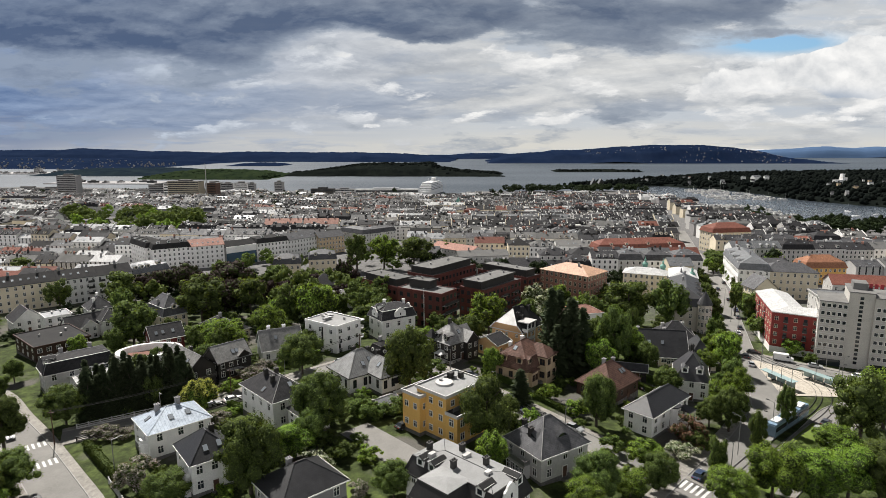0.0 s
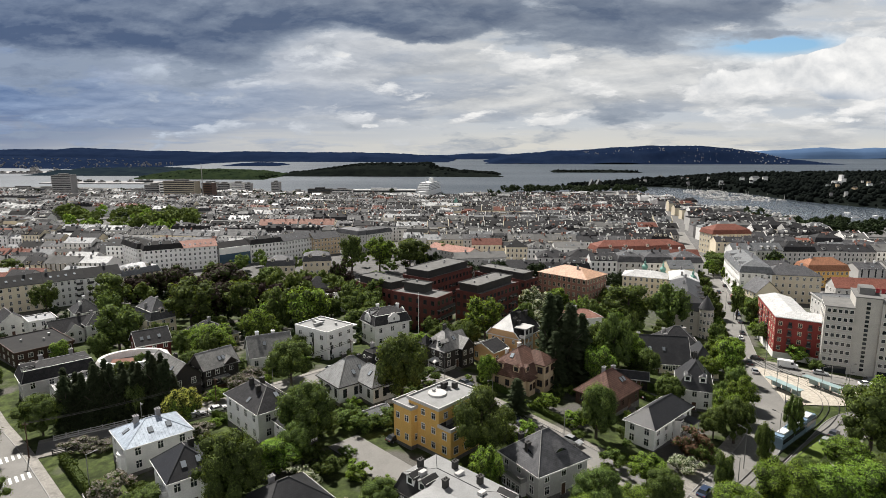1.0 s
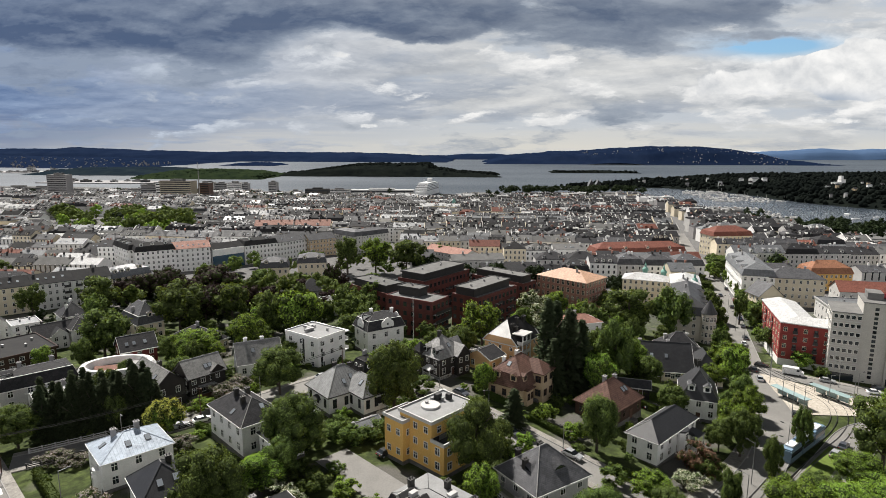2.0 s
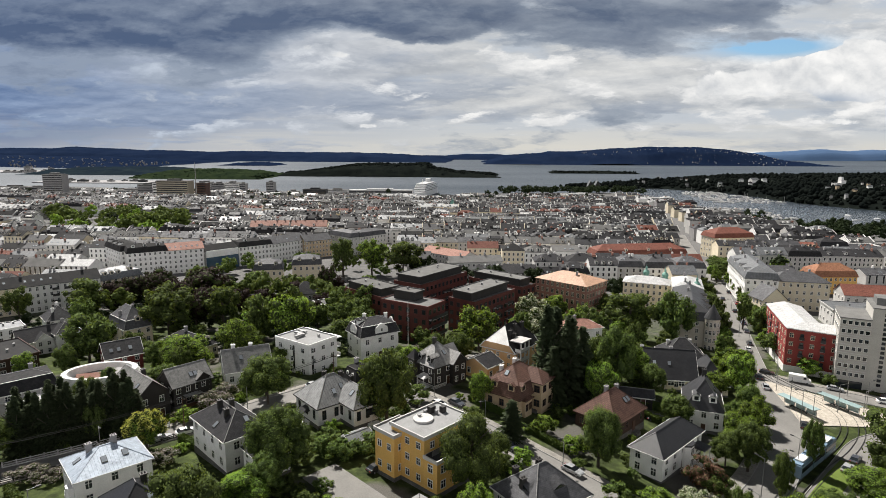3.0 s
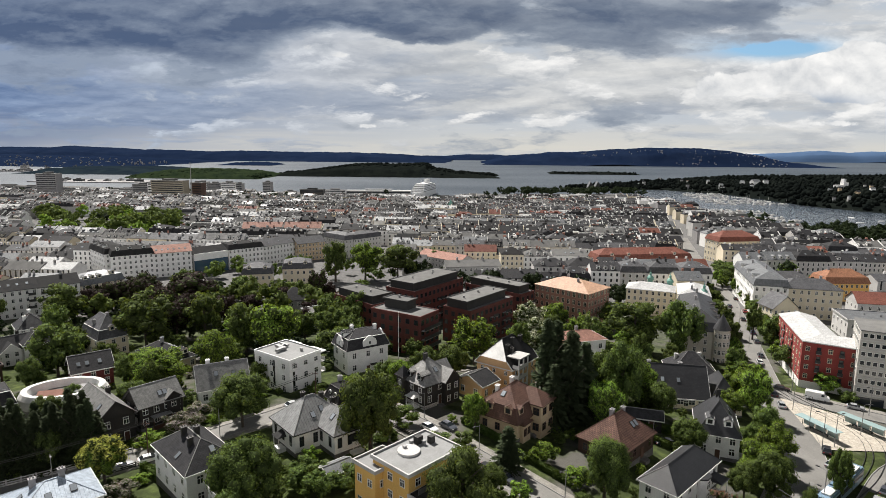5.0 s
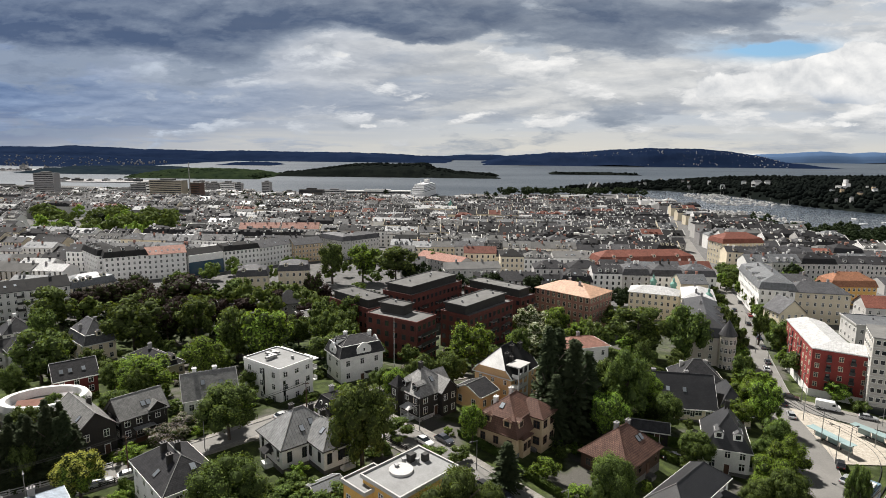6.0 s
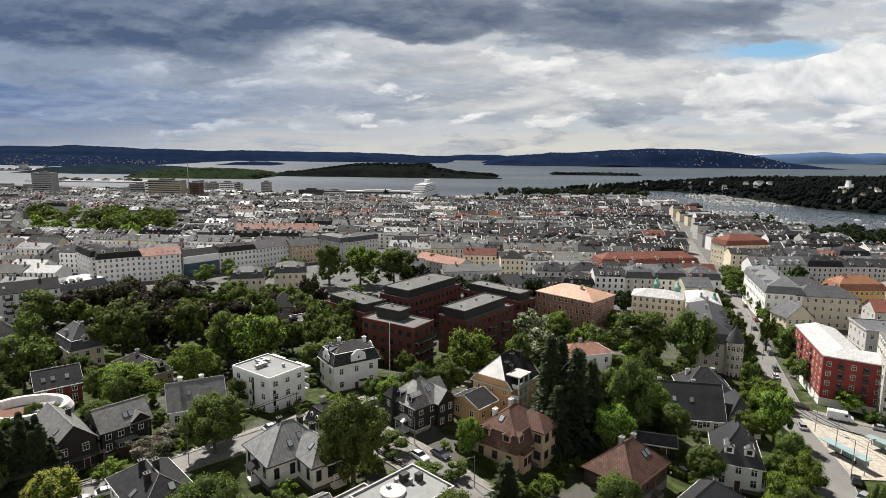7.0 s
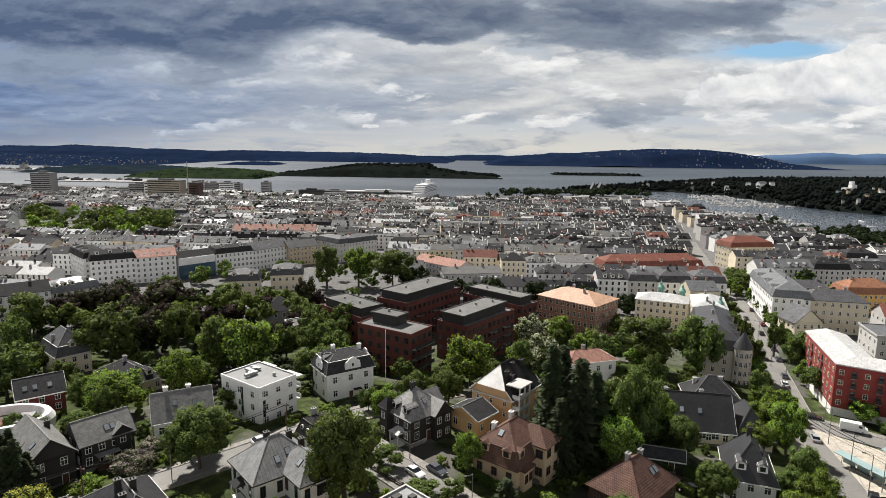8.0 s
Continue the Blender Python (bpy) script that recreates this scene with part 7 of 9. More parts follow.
house("town_house", -91.6, 345, 15, 16, 13, 8.5, "mansard", CREAM, GREYROOF, "cream villa with slate mansard and chimneys", "tenement", pitch=20, floors=2, cols=(5, 4), win=(1.0, 1.6), lod=2, plinth=0, dormers=((0, -4, 0.4), (0, 4, 0.4)), chims=((0, 2),))
house("town_house", -73, 275, 20, 12, 11, 7, "hip", GREYWALL, SLATE, "grey villa with dark slate roof", "house", pitch=38, floors=2, cols=(4, 3), lod=1, plinth=0)
house("town_house", -122, 290, 20, 13, 12, 6, "hip", BRICK2, SLATE, "low brick house with dark pyramid roof", "house", pitch=32, floors=2, cols=(4, 3), lod=1, plinth=0)
house("town_house", 102, 376, 11, 57, 14, 12, "mansard", CREAM, REDTILE, "cream tenement row with red tile roof", "tenement", pitch=25, floors=4, cols=(20, 4), win=(0.9, 1.5), lod=2, plinth=0, dormers=((0, -20, 0.4), (0, -10, 0.4), (0, 4, 0.4), (0, 18, 0.4)))
house("town_house", -12, 384, -40, 34, 13, 9, "gx", PALE, PINKTILE, "low building with orange tile roof", "tenement", pitch=24, floors=3, cols=(12, 4), lod=2, plinth=0)

# ---- town of tenements down to the harbour ----
TOWN_WALLS = (WHITE, WHITE, WHITE, PALE, PALE, CREAM, CREAM, GREYWALL, WHITE)
TOWN_ROOFS = (SLATE, SLATE, SLATE, SLATE, SLATE, DARKFELT, DARKFELT, GREYROOF, GREYROOF, GREYROOF, GREYROOF, ZINC, ZINC, BRIGHT, FELT, FELT, REDTILE, SLATE, GREYROOF)
FLAT_ROOFS = (FELT, FELT, FELT, DARKFELT, DARKFELT, ZINC)
tr = random.Random(11)


def boulevard_x(y):
    return float(np.interp(y, (253, 323, 455, 575, 800), (110, 131, 164, 196, 250)))


def built(x, y, w, d):
    """Whether a plot would stand on a building that is there already."""
    for bx, by, r, bw, bd in FOOT:
        dx, dy = x - bx, y - by
        lx, ly = dx * math.cos(r) + dy * math.sin(r), dy * math.cos(r) - dx * math.sin(r)
        if abs(lx) < bw / 2 + w / 2 + 1 and abs(ly) < bd / 2 + d / 2 + 2:
            return True
    return False


def villa_edge(x):
    return float(np.interp(x, (-400, -230, -205, -180, -172, -157, -143, -127, -112, -100, -60, -45, 0, 60, 110, 145, 150, 220, 300), (200, 245, 280, 305, 362, 380, 398, 420, 434, 440, 455, 372, 335, 320, 285, 300, 352, 352, 300)))


def town_plots():
    """Rows of tenements with streets between them: place, turn, size, height, roof."""
    y, row = 205.0, 0
    while y < 1210:
        half = 0.80 * y + 40
        x, tilt, depth = -half, tr.uniform(-6, 6), tr.uniform(11.5, 13.5)
        high, wm, rm, roof, pitch = 12, WHITE, SLATE, "gx", 28
        while x < half:
            w = tr.uniform(11, 20)
            xm = x + w / 2
            ym = y + xm * math.tan(radians(tilt)) * 0.3 + tr.uniform(-0.8, 0.8)
            gap = tr.random() < 0.09
            x += w + (tr.uniform(7, 14) if gap else 0.05)
            if gap or tr.random() < 0.12:
                high = tr.uniform(10.5, 13.5) if y < 700 else tr.uniform(8, 11)
            if tr.random() < 0.55:
                rm = tr.choice(TOWN_ROOFS)
            if tr.random() < 0.7:
                wm = tr.choice(TOWN_WALLS)
            if tr.random() < 0.5:
                roof, pitch = tr.choice(("gx",) * 9 + ("mansard", "hip", "flat", "flat")), tr.uniform(23, 31)
            if ym < villa_edge(xm) or built(xm, ym, w, depth) or abs(xm - boulevard_x(ym)) < w / 2 + 6.5:
                continue
            if (-0.73 * ym < xm < -0.46 * ym and 470 < ym < 700) or ym > shore(xm) - (30 if xm < -400 else 110) or xm > float(np.interp(ym, (575, 700, 900, 1100, 1290), (285, 285, 305, 318, 300))):
                continue
            h = high + tr.uniform(-0.5, 0.5)
            m, kind = rm, roof
            if xm < -170 and ym < 352 + (xm + 170) * -0.3:
                h, kind, m = tr.uniform(5, 7.5), tr.choice(("gx", "flat", "gx")), tr.choice((BRIGHT, FELT, ZINC, REDTILE, SLATE))
            elif xm < -240 and tr.random() < 0.45:
                h, m = h * 0.75, tr.choice((BRIGHT, ZINC, FELT, SLATE, DARKFELT, GREYROOF))
            if ym > 960:
                if tr.random() < 0.45:
                    continue
                h, m, kind = tr.uniform(3, 5.5), tr.choice((SLATE, SLATE, GREYROOF, FELT, DARKFELT, ZINC, BRIGHT)), "gx"
            if -45 < xm < 260 and ym < villa_edge(xm) + 17:
                h = tr.uniform(5.5, 8.5)
            if kind == "flat" and m in (REDTILE, PINKTILE, BROWNTILE):
                m = tr.choice(FLAT_ROOFS)
            yield xm, ym, tilt * 0.3 + tr.uniform(-1, 1), w, depth, h, kind, wm, m, pitch
        row += 1
        y += depth + ((tr.uniform(5, 7) if row % 2 else tr.uniform(10, 13)) if y < 700 else tr.uniform(9, 14))


def plain_windows(w, d, h, wide):
    """Window openings of one street front, each a framed pane, as one joined mesh."""
    g, n = Geo(), max(3, int(w / (2.2 + (w * 7.3) % 1.1)))
    for k in range(n):
        a = (k + 0.5) / n * w - w / 2
        for s in range(4):
            z = 1.0 + s * (h - 1) / 4
            g.face((a - wide / 2 - 0.12, -d / 2 - 0.02, z - 0.1), (a + wide / 2 + 0.12, -d / 2 - 0.02, z - 0.1), (a + wide / 2 + 0.12, -d / 2 - 0.02, z + 1.75), (a - wide / 2 - 0.12, -d / 2 - 0.02, z + 1.75))
            g.face((a - wide / 2, -d / 2 - 0.05, z), (a + wide / 2, -d / 2 - 0.05, z), (a + wide / 2, -d / 2 - 0.05, z + 1.62), (a - wide / 2, -d / 2 - 0.05, z + 1.62), m=1)
    return g


plots = list(town_plots())
plots.sort(key=lambda p: p[1])
for x, y, rot, w, d, h, roof, wm, rm, pitch in plots[:150]:
    e = house("tenement", x, y, rot, w, d, h, roof, wm, rm, f"{wm.name.split()[0]} town tenement with {rm.name}", "tenement", pitch=pitch, over=0.2, floors=4, lod=2, plinth=0, sides=(), group="town tenements",
              chims=[(tr.uniform(-w / 2.4, w / 2.4), tr.uniform(-2, 2)) for _ in range(2)], skies=[(tr.uniform(-w / 2.6, w / 2.6), -d / 3.4) for _ in range(tr.choice((0, 0, 2, 3)))],
              dormers=[(0, o * w / 4, 0.8) for o in ((-1, 1), (), (), (-1, 0, 1))[tr.randrange(4)]] if roof != "flat" and roof != "gy" else (), chim_m=tr.choice((GREYWALL, BRICK2, DARKTRIM, WHITE)))
    part("window_front", plain_windows(w, d, h, 0.95), [TRIMW, GLASS], e, "rows of sash windows", kind="stuff")

# the farther town, too small to part: one joined mesh
SLOTS = list(dict.fromkeys(list(TOWN_WALLS) + list(TOWN_ROOFS) + list(FLAT_ROOFS) + [TRIMW, GLASS, DARKTRIM, BRICK2, REDTILE]))
far_town = Geo()
for x, y, rot, w, d, h, roof, wm, rm, pitch in plots[150:]:
    base = float(land(x, y))
    m = pose(x, y, base, 0, 0, rot)
    one, gable = roof_geo(roof, w, d, h, pitch, 0.2)
    one.m = [SLOTS.index(rm)] * len(one.f)
    wl = Geo().box(-w / 2, w / 2, -d / 2, d / 2, -3, h - 0.02, bottom=False).join(gable)
    wl.m = [SLOTS.index(wm)] * len(wl.f)
    one.join(wl)
    for _ in range(3):
        cx, cy = tr.uniform(-w / 2.3, w / 2.3), tr.uniform(-d / 3, d / 3)
        cz = h + roof_height(roof, w, d, pitch, 0.2, cx, cy)
        s = tr.uniform(0.4, 1.2)
        one.box(cx - s, cx + s, cy - 0.5, cy + 0.5, cz - 0.9, cz + tr.uniform(0.8, 1.5), m=SLOTS.index(tr.choice((PALE, GREYWALL, BRICK2, DARKTRIM, DARKTRIM, TRIMW))), bottom=False)
    # small dormers on the street side, and party walls that stand above the roof
    if roof in ("gx", "mansard", "hip"):
        for k in range(tr.choice((0, 2, 3, 4))):
            cx = tr.uniform(-w / 2 + 1.2, w / 2 - 1.2)
            cz = h + roof_height(roof, w, d, pitch, 0.2, cx, -d / 2 + 1.6)
            one.box(cx - 0.8, cx + 0.8, -d / 2 + 1.0, -d / 2 + 3.0, cz - 1.0, cz + 1.0, m=SLOTS.index(TRIMW if tr.random() < 0.35 else rm), bottom=False)
    # small blocks stand for skylights, their glint painted as plain white
    if roof != "flat" and y < 900:
        for k in range(tr.choice((0, 1, 3, 5))):
            cx, cy = tr.uniform(-w / 2 + 1, w / 2 - 1), tr.uniform(-d / 2.4, -d / 8)
            cz = h + roof_height(roof, w, d, pitch, 0.2, cx, cy)
            one.box(cx - 0.4, cx + 0.4, cy - 0.5, cy + 0.5, cz - 0.4, cz + 0.34, m=SLOTS.index(TRIMW), bottom=False)
    if roof == "gx" and tr.random() < 0.6:
        top = h + (d / 2 + 0.2) * math.tan(radians(pitch)) + 0.6
        for s in (-1, 1):
            a, b = s * w / 2 - 0.2, s * w / 2 + 0.2
            k0 = len(one.f)
            one.face((a, -d / 2, h + 0.5), (b, -d / 2, h + 0.5), (b, 0, top), (a, 0, top)).face((b, d / 2, h + 0.5), (a, d / 2, h + 0.5), (a, 0, top), (b, 0, top))
            one.face((a, -d / 2, h - 1), (a, -d / 2, h + 0.5), (a, 0, top), (a, d / 2, h + 0.5), (a, d / 2, h - 1)).face((b, d / 2, h - 1), (b, d / 2, h + 0.5), (b, 0, top), (b, -d / 2, h + 0.5), (b, -d / 2, h - 1))
            one.face((a, -d / 2 - 0.1, h - 1), (b, -d / 2 - 0.1, h - 1), (b, -d / 2 - 0.1, h + 0.5), (a, -d / 2 - 0.1, h + 0.5))
            one.m[k0:] = [SLOTS.index(wm)] * (len(one.f) - k0)
    if y < 520:
        pw = plain_windows(w, d, h, 1.1)
        pw.m = [SLOTS.index(GLASS if k else TRIMW) for k in pw.m]
        one.join(pw)
    far_town.join(one.move(m))
tagged(new("far_town", far_town.mesh("far_town", *SLOTS)), "dense far town of grey, white and red roofs", "town", kind="stuff")


# ---- harbour and far shores ----
def slab_block(name, x, y, rot, w, d, h, wallm, label, rows, cols, bands=True, roofm=FELT):
    e = thing(name, x, y, rot, label, "office block")
    part("wall", Geo().box(-w / 2, w / 2, -d / 2, d / 2, -4, h), wallm, e)
    part("roof", Geo().box(-w / 2 - 0.3, w / 2 + 0.3, -d / 2 - 0.3, d / 2 + 0.3, h, h + 0.5).box(-w / 5, w / 5, -d / 4, d / 4, h + 0.5, h + 3), roofm, e)
    for s in range(rows):
        z = h * (s + 0.3) / rows
        part("window_band", Geo().box(-w / 2 + 0.8, w / 2 - 0.8, -d / 2 - 0.08, -d / 2, z, z + h / rows * 0.45), GLASS, e)
    return e


slab_block("tower_block", -690, 985, 8, 31, 20, 40, GREYWALL, "tall grey office tower on the waterfront", 13, 6)
slab_block("office_block", -487, 985, -6, 56, 18, 31, CONCRETE, "wide beige banded office block", 9, 10)
slab_block("office_block", -452, 1010, 0, 18, 18, 27, BROWNTRIM, "dark brown office block", 7, 4)
slab_block("tower_block", -373, 1124, 0, 15, 14, 24, GREYWALL, "dark square tower block", 8, 3)
for x, y, w, h, wm in ((-556, 1060, 13, 24, WHITE), (-585, 1080, 32, 20, GREYWALL), (-520, 1180, 20, 20, PALE), (-497, 1182, 24, 18, GREYWALL), (-470, 1184, 28, 19, WHITE), (-450, 1188, 12, 17, GREYWALL), (-330, 1120, 22, 8, PALE), (-640, 1120, 60, 7, WHITE), (-760, 1130, 60, 6, PALE), (-850, 1160, 50, 9, GREYWALL), (-930, 1200, 70, 7, PALE)):
    slab_block("harbour_block", x, y, 4, w, 16, h, wm, f"{wm.name.split()[0]} harbour office building", 5 if h > 10 else 2, 6)
slab_block("harbour_hall", -282, 1096, 2, 42, 18, 13, DARKTRIM, "dark glass harbour hall", 3, 6, roofm=DARKFELT)
slab_block("harbour_hall", -258, 1172, 2, 42, 14, 8, WHITE, "low white harbour building", 2, 6)
slab_block("harbour_hall", -178, 1192, 4, 128, 18, 6.5, PALE, "long low grey ferry terminal", 1, 8, roofm=BRIGHT)
quay = tagged(new("quay", Geo().box(-1090, -800, 1460, 1560, -3, 2.2).mesh("quay", GREYWALL)), "pale concrete container quay in the harbour", "quay", kind="structure")
for k in range(9):
    slab_block("quay_shed", -1070 + k * 30 + tr.uniform(-6, 6), 1480 + tr.uniform(0, 50), 0, tr.uniform(10, 26), 12, tr.uniform(3, 6), tr.choice((PALE, GREYWALL, GREYWALL, DARKTRIM)), "low shed on the container quay", 1, 3)
mast = thing("mast", -452, 985, 0, "slim pale radio mast above the office roofs", "mast")
part("pole", Geo().tube((0, 0, 0), (0, 0, 61), 1.0, 0.4, 8), KERB, mast)

ship = thing("cruise_ship", -90, 1203, -100, "large white cruise ferry at the quay", "ship", z=0.0)
HULL = [(-60, -12), (38, -12.5), (52, -7), (60, 0), (52, 7), (38, 12.5), (-60, 12)]
part("hull", Geo().prism(HULL, -2, 9), VANWHITE, ship)
for k, (a, b, z) in enumerate(((-59, 46, 9), (-58, 43, 12), (-58, 39, 15), (-55, 34, 18), (-40, 28, 21))):
    dk = part("deck", Geo().box(a, b, -12 + k * 0.5, 12 - k * 0.5, z, z + 2.95), VANWHITE, ship)
    part("window_band", Geo().box(a + 2, b + 0.1, -12.1 + k * 0.5, 12.1 - k * 0.5, z + 1.2, z + 1.9), GLASS, dk)
fn = part("funnel", Geo().prism([(-34, -4), (-20, -4), (-17, 0), (-20, 4), (-34, 4)], 24, 31), VANWHITE, ship)
part("mast", Geo().tube((20, 0, 24), (18, 0, 32), 0.9, 0.4, 6), VANWHITE, ship)
part("lifeboat_deck", Geo().box(-45, 20, -13, 13, 11.2, 12), PALE, ship)
spire = thing("church_spire", -23, 800, 0, "green copper church spire over the roofs", "church")
part("tower", Geo().box(-4, 4, -4, 4, -3, 8), GREYWALL, spire)
sg = Geo()
for a, b in (((-4.5, -4.5), (4.5, -4.5)), ((4.5, -4.5), (4.5, 4.5)), ((4.5, 4.5), (-4.5, 4.5)), ((-4.5, 4.5), (-4.5, -4.5))):
    sg.face((*a, 8), (*b, 8), (0, 0, 19))
part("spire", sg, COPPER, spire)


def villa_far(x, y, z, w, wallm, roofm):
    e = thing("shore_villa", x, y, tr.uniform(-30, 30), f"small {wallm.name.split()[0]} villa among the trees across the bay", "house", "villas across the bay", z=z)
    g, gable = roof_geo("gx", w, w * 0.7, 5, 35, 0.3)
    part("wall", Geo().box(-w / 2, w / 2, -w * 0.35, w * 0.35, -8, 5).join(gable), wallm, e)
    part("roof", g, roofm, e)


def hill_top(x, y):
    return float(bygd_z(np.array([[x]], float), np.array([[y]], float))[0, 0])


for k in range(60):
    x = tr.uniform(300, 1150)
    lo, hi = bygd_shore(x)
    y = float(lo) + tr.uniform(30, 300)
    if y < hi - 30:
        villa_far(x, y, max(4, hill_top(x, y)) + 3, tr.uniform(4, 8), tr.choice((WHITE, PALE, PALE, TAN, GREYWALL)), tr.choice((BROWNTILE, SLATE, SLATE, ZINC)))
for x, y, w in ((624, 1372, 18), (655, 1390, 10), (600, 1380, 9)):
    villa_far(x, y, hill_top(x, y) + 6, w, WHITE, ZINC)
wt = thing("white_tower_house", 728, 1240, 10, "white tower villa on the wooded hillside", "house", z=hill_top(728, 1240))
part("wall", Geo().box(-12, 2, -5, 5, -4, 8).box(2, 12, -5, 5, -4, 13).box(2, 7, -4, 4, 13, 20), WHITE, wt)
part("roof", Geo().box(-12.3, 2, -5.3, 5.3, 8, 8.4).box(2, 12.3, -5.3, 5.3, 13, 13.4).box(1.8, 7.2, -4.2, 4.2, 20, 20.5), PALE, wt)
mus = thing("boat_museum", 284, 1418, 0, "dark A-shaped museum hall with white gables", "museum", z=2)
for s in (-1, 1):
    o = s * 8
    part("gable", Geo().face((o - 8, -9, 0), (o + 8, -9, 0), (o, -9, 17)), DARKTRIM, mus, "dark gable front")
    part("roof_slope", Geo().face((o - 8.5, -9.4, 0), (o, -9.4, 17.6), (o, 12, 17.6), (o - 8.5, 12, 0)).face((o + 8.5, 12, 0), (o, 12, 17.6), (o, -9.4, 17.6), (o + 8.5, -9.4, 0)), ZINC, mus)

# marina: rows of small boats, too many to part
boats = Geo()
for k in range(1700):
    x, y = tr.uniform(315, 600), tr.uniform(830, 1340)
    inner = 449 - (1337 - y) * 0.1 < x < 540 + (1250 - y) * 0.12 and y > 1085
    outer = float(shore(x)) < 985 and 352 < x < 450 and 845 < y < 1000
    if not (inner or outer) or int((y + x * 0.3) / 14) % 3 == 2:
        continue
    L, a = tr.uniform(5, 9), tr.choice((0, 90)) + tr.uniform(-8, 8)
    b = Geo().prism([(-L / 2, -1.1), (L * 0.2, -1.2), (L / 2, 0), (L * 0.2, 1.2), (-L / 2, 1.1)], -0.3, 1.0).box(-L * 0.25, L * 0.15, -0.7, 0.7, 1.0, 1.9)
    if tr.random() < 0.12:
        b.box(-0.08, 0.08, -0.08, 0.08, 1.0, tr.uniform(7, 12))
    boats.join(b.move(pose(x, y, 0, 0, 0, a)))
tagged(new("moored_boats", boats.mesh("moored_boats", PALE)), "hundreds of white moored boats in the marina", "boats", kind="stuff")
for k, (x, y) in enumerate(((520, 840), (560, 860), (600, 850), (640, 880), (680, 865), (545, 900), (620, 920))):
    e = thing("sailing_boat", x, y, 20 * k, "white moored sailing boat in the bay", "boat", "boats in the bay", z=0.0)
    part("hull", Geo().prism([(-5, -1.4), (2, -1.6), (6, 0), (2, 1.6), (-5, 1.4)], -0.4, 1.3), VANWHITE, e)
    part("mast", Geo().tube((0.5, 0, 1.2), (0.5, 0, 13), 0.12, 0.06, 6), METAL, e)
# houses specked over the far hillside
specks = Geo()
for n, x0, x1, y0, span, far, crests in ((260, -2500, -1420, 2350, 1150, 0.45, ((-4300, -3400, -2520, -1920, -1540, -1330), (30, 38, 34, 26, 14, 4))),
                                         (150, 600, 1660, 3180, 720, 0.3, ((60, 210, 380, 450, 720, 880, 1010, 1290, 1445, 1575, 1650, 1740), (20, 40, 53, 62, 73, 84, 91, 90, 78, 60, 38, 18)))):
    for k in range(n):
        x, v, s = tr.uniform(x0, x1), tr.uniform(0.02, far), tr.uniform(0.8, 2.6)
        z = float(np.interp(x, *crests)) * math.sin(math.pi * (0.8 * v + 0.1)) * min(1.0, v / 0.18) ** 0.85 + tr.uniform(0, 4)
        y = y0 + span * v
        specks.box(x - s, x + s, y - 3, y + 3, z - 8, z + tr.uniform(1.5, 4.0))
tagged(new("hillside_houses", specks.mesh("hillside_houses", GREYWALL)), "scattered pale houses on the far hillsides", "houses", kind="stuff")
for x, h, w in ((-1500, 22, 22), (-1420, 14, 16), (-1360, 12, 24)):
    e = slab_block("far_tower", x, 1995, 0, w, 14, h * 0.75, PALE, "pale tower far across the harbour", 8, 3)
    e.location.z = 3

tagged(new("quay", Geo().box(-1720, -1300, 1950, 2080, -3, 2.5).mesh("quay", GREYWALL)), "dark far quay with cranes and sheds", "quay", kind="structure")
for k in range(12):
    slab_block("quay_shed", -1690 + k * 33 + tr.uniform(-8, 8), 1965 + tr.uniform(0, 20), 0, tr.uniform(12, 26), 12, tr.uniform(3, 8), tr.choice((WHITE, PALE, GREYWALL, GREYWALL)), "low shed on the far quay", 1, 3).location.z = 2.5

# ---- trees, bushes, hedges ----
tree(-85.2, 93.2, 9.7, 9.9, "green")
tree(-101.5, 111.1, 12.6, 9.1, "green")
tree(-96.3, 123.5, 10.0, 10.4, "green")
tree(-65.4, 126.8, 9.1, 8.6, "gold")
tree(-83.5, 116.9, 3.4, 7.6, "lilac", clear=0.04)
tree(-78.9, 116.8, 2.7, 6.3, "lilac", clear=0.04)
tree(-63.4, 95.7, 7.0, 8.9, "lilac", clear=0.04)
tree(-54.2, 90.4, 6.1, 8.0, "green")
tree(-40.0, 92.1, 15.4, 12.3, "green")
tree(-35.8, 103.4, 8.0, 9.4, "lime")
tree(-33.4, 113.9, 14.2, 11.8, "green")
tree(-46.4, 146.6, 12.5, 13.0, "green")
tree(-16.4, 135.3, 17.6, 12.4, "green", clear=0.1)
tree(1.9, 109.1, 15.6, 10.5, "green")
spruce(10.3, 131.5, 9.0, 6.7)
tree(17.7, 136.7, 5.0, 5.8, "lime", clear=0.04)
tree(27.1, 125.1, 13.1, 8.7, "green")
tree(23.3, 128.9, 4.7, 5.9, "lime", clear=0.04)
tree(39.6, 164.0, 18.9, 10.2, "green")
tree(42.5, 171.0, 15.0, 8.5, "green")
tree(36.2, 171.0, 14.4, 8.5, "green")
tree(21.1, 94.5, 9.9, 8.5, "green")
tree(28.1, 112.8, 5.1, 6.4, "green", clear=0.04)
tree(33.4, 108.6, 6.2, 6.8, "lime")
tree(33.8, 100.9, 8.1, 7.4, "green")
tree(27.8, 97.7, 5.6, 7.2, "lime")
tree(47.1, 121.7, 7.5, 9.3, "rust", clear=0.04)
tree(43.1, 116.1, 3.7, 7.2, "bloom", clear=0.04)
tree(48.1, 119.1, 5.6, 6.1, "green", clear=0.04)
tree(47.5, 108.4, 9.4, 4.0, "green", "slim upright green street tree", clear=0.1)
tree(61.2, 121.9, 10.6, 4.2, "green", "slim upright green street tree", clear=0.1)
tree(73.7, 134.8, 12.2, 4.3, "green", "slim upright green street tree", clear=0.1)
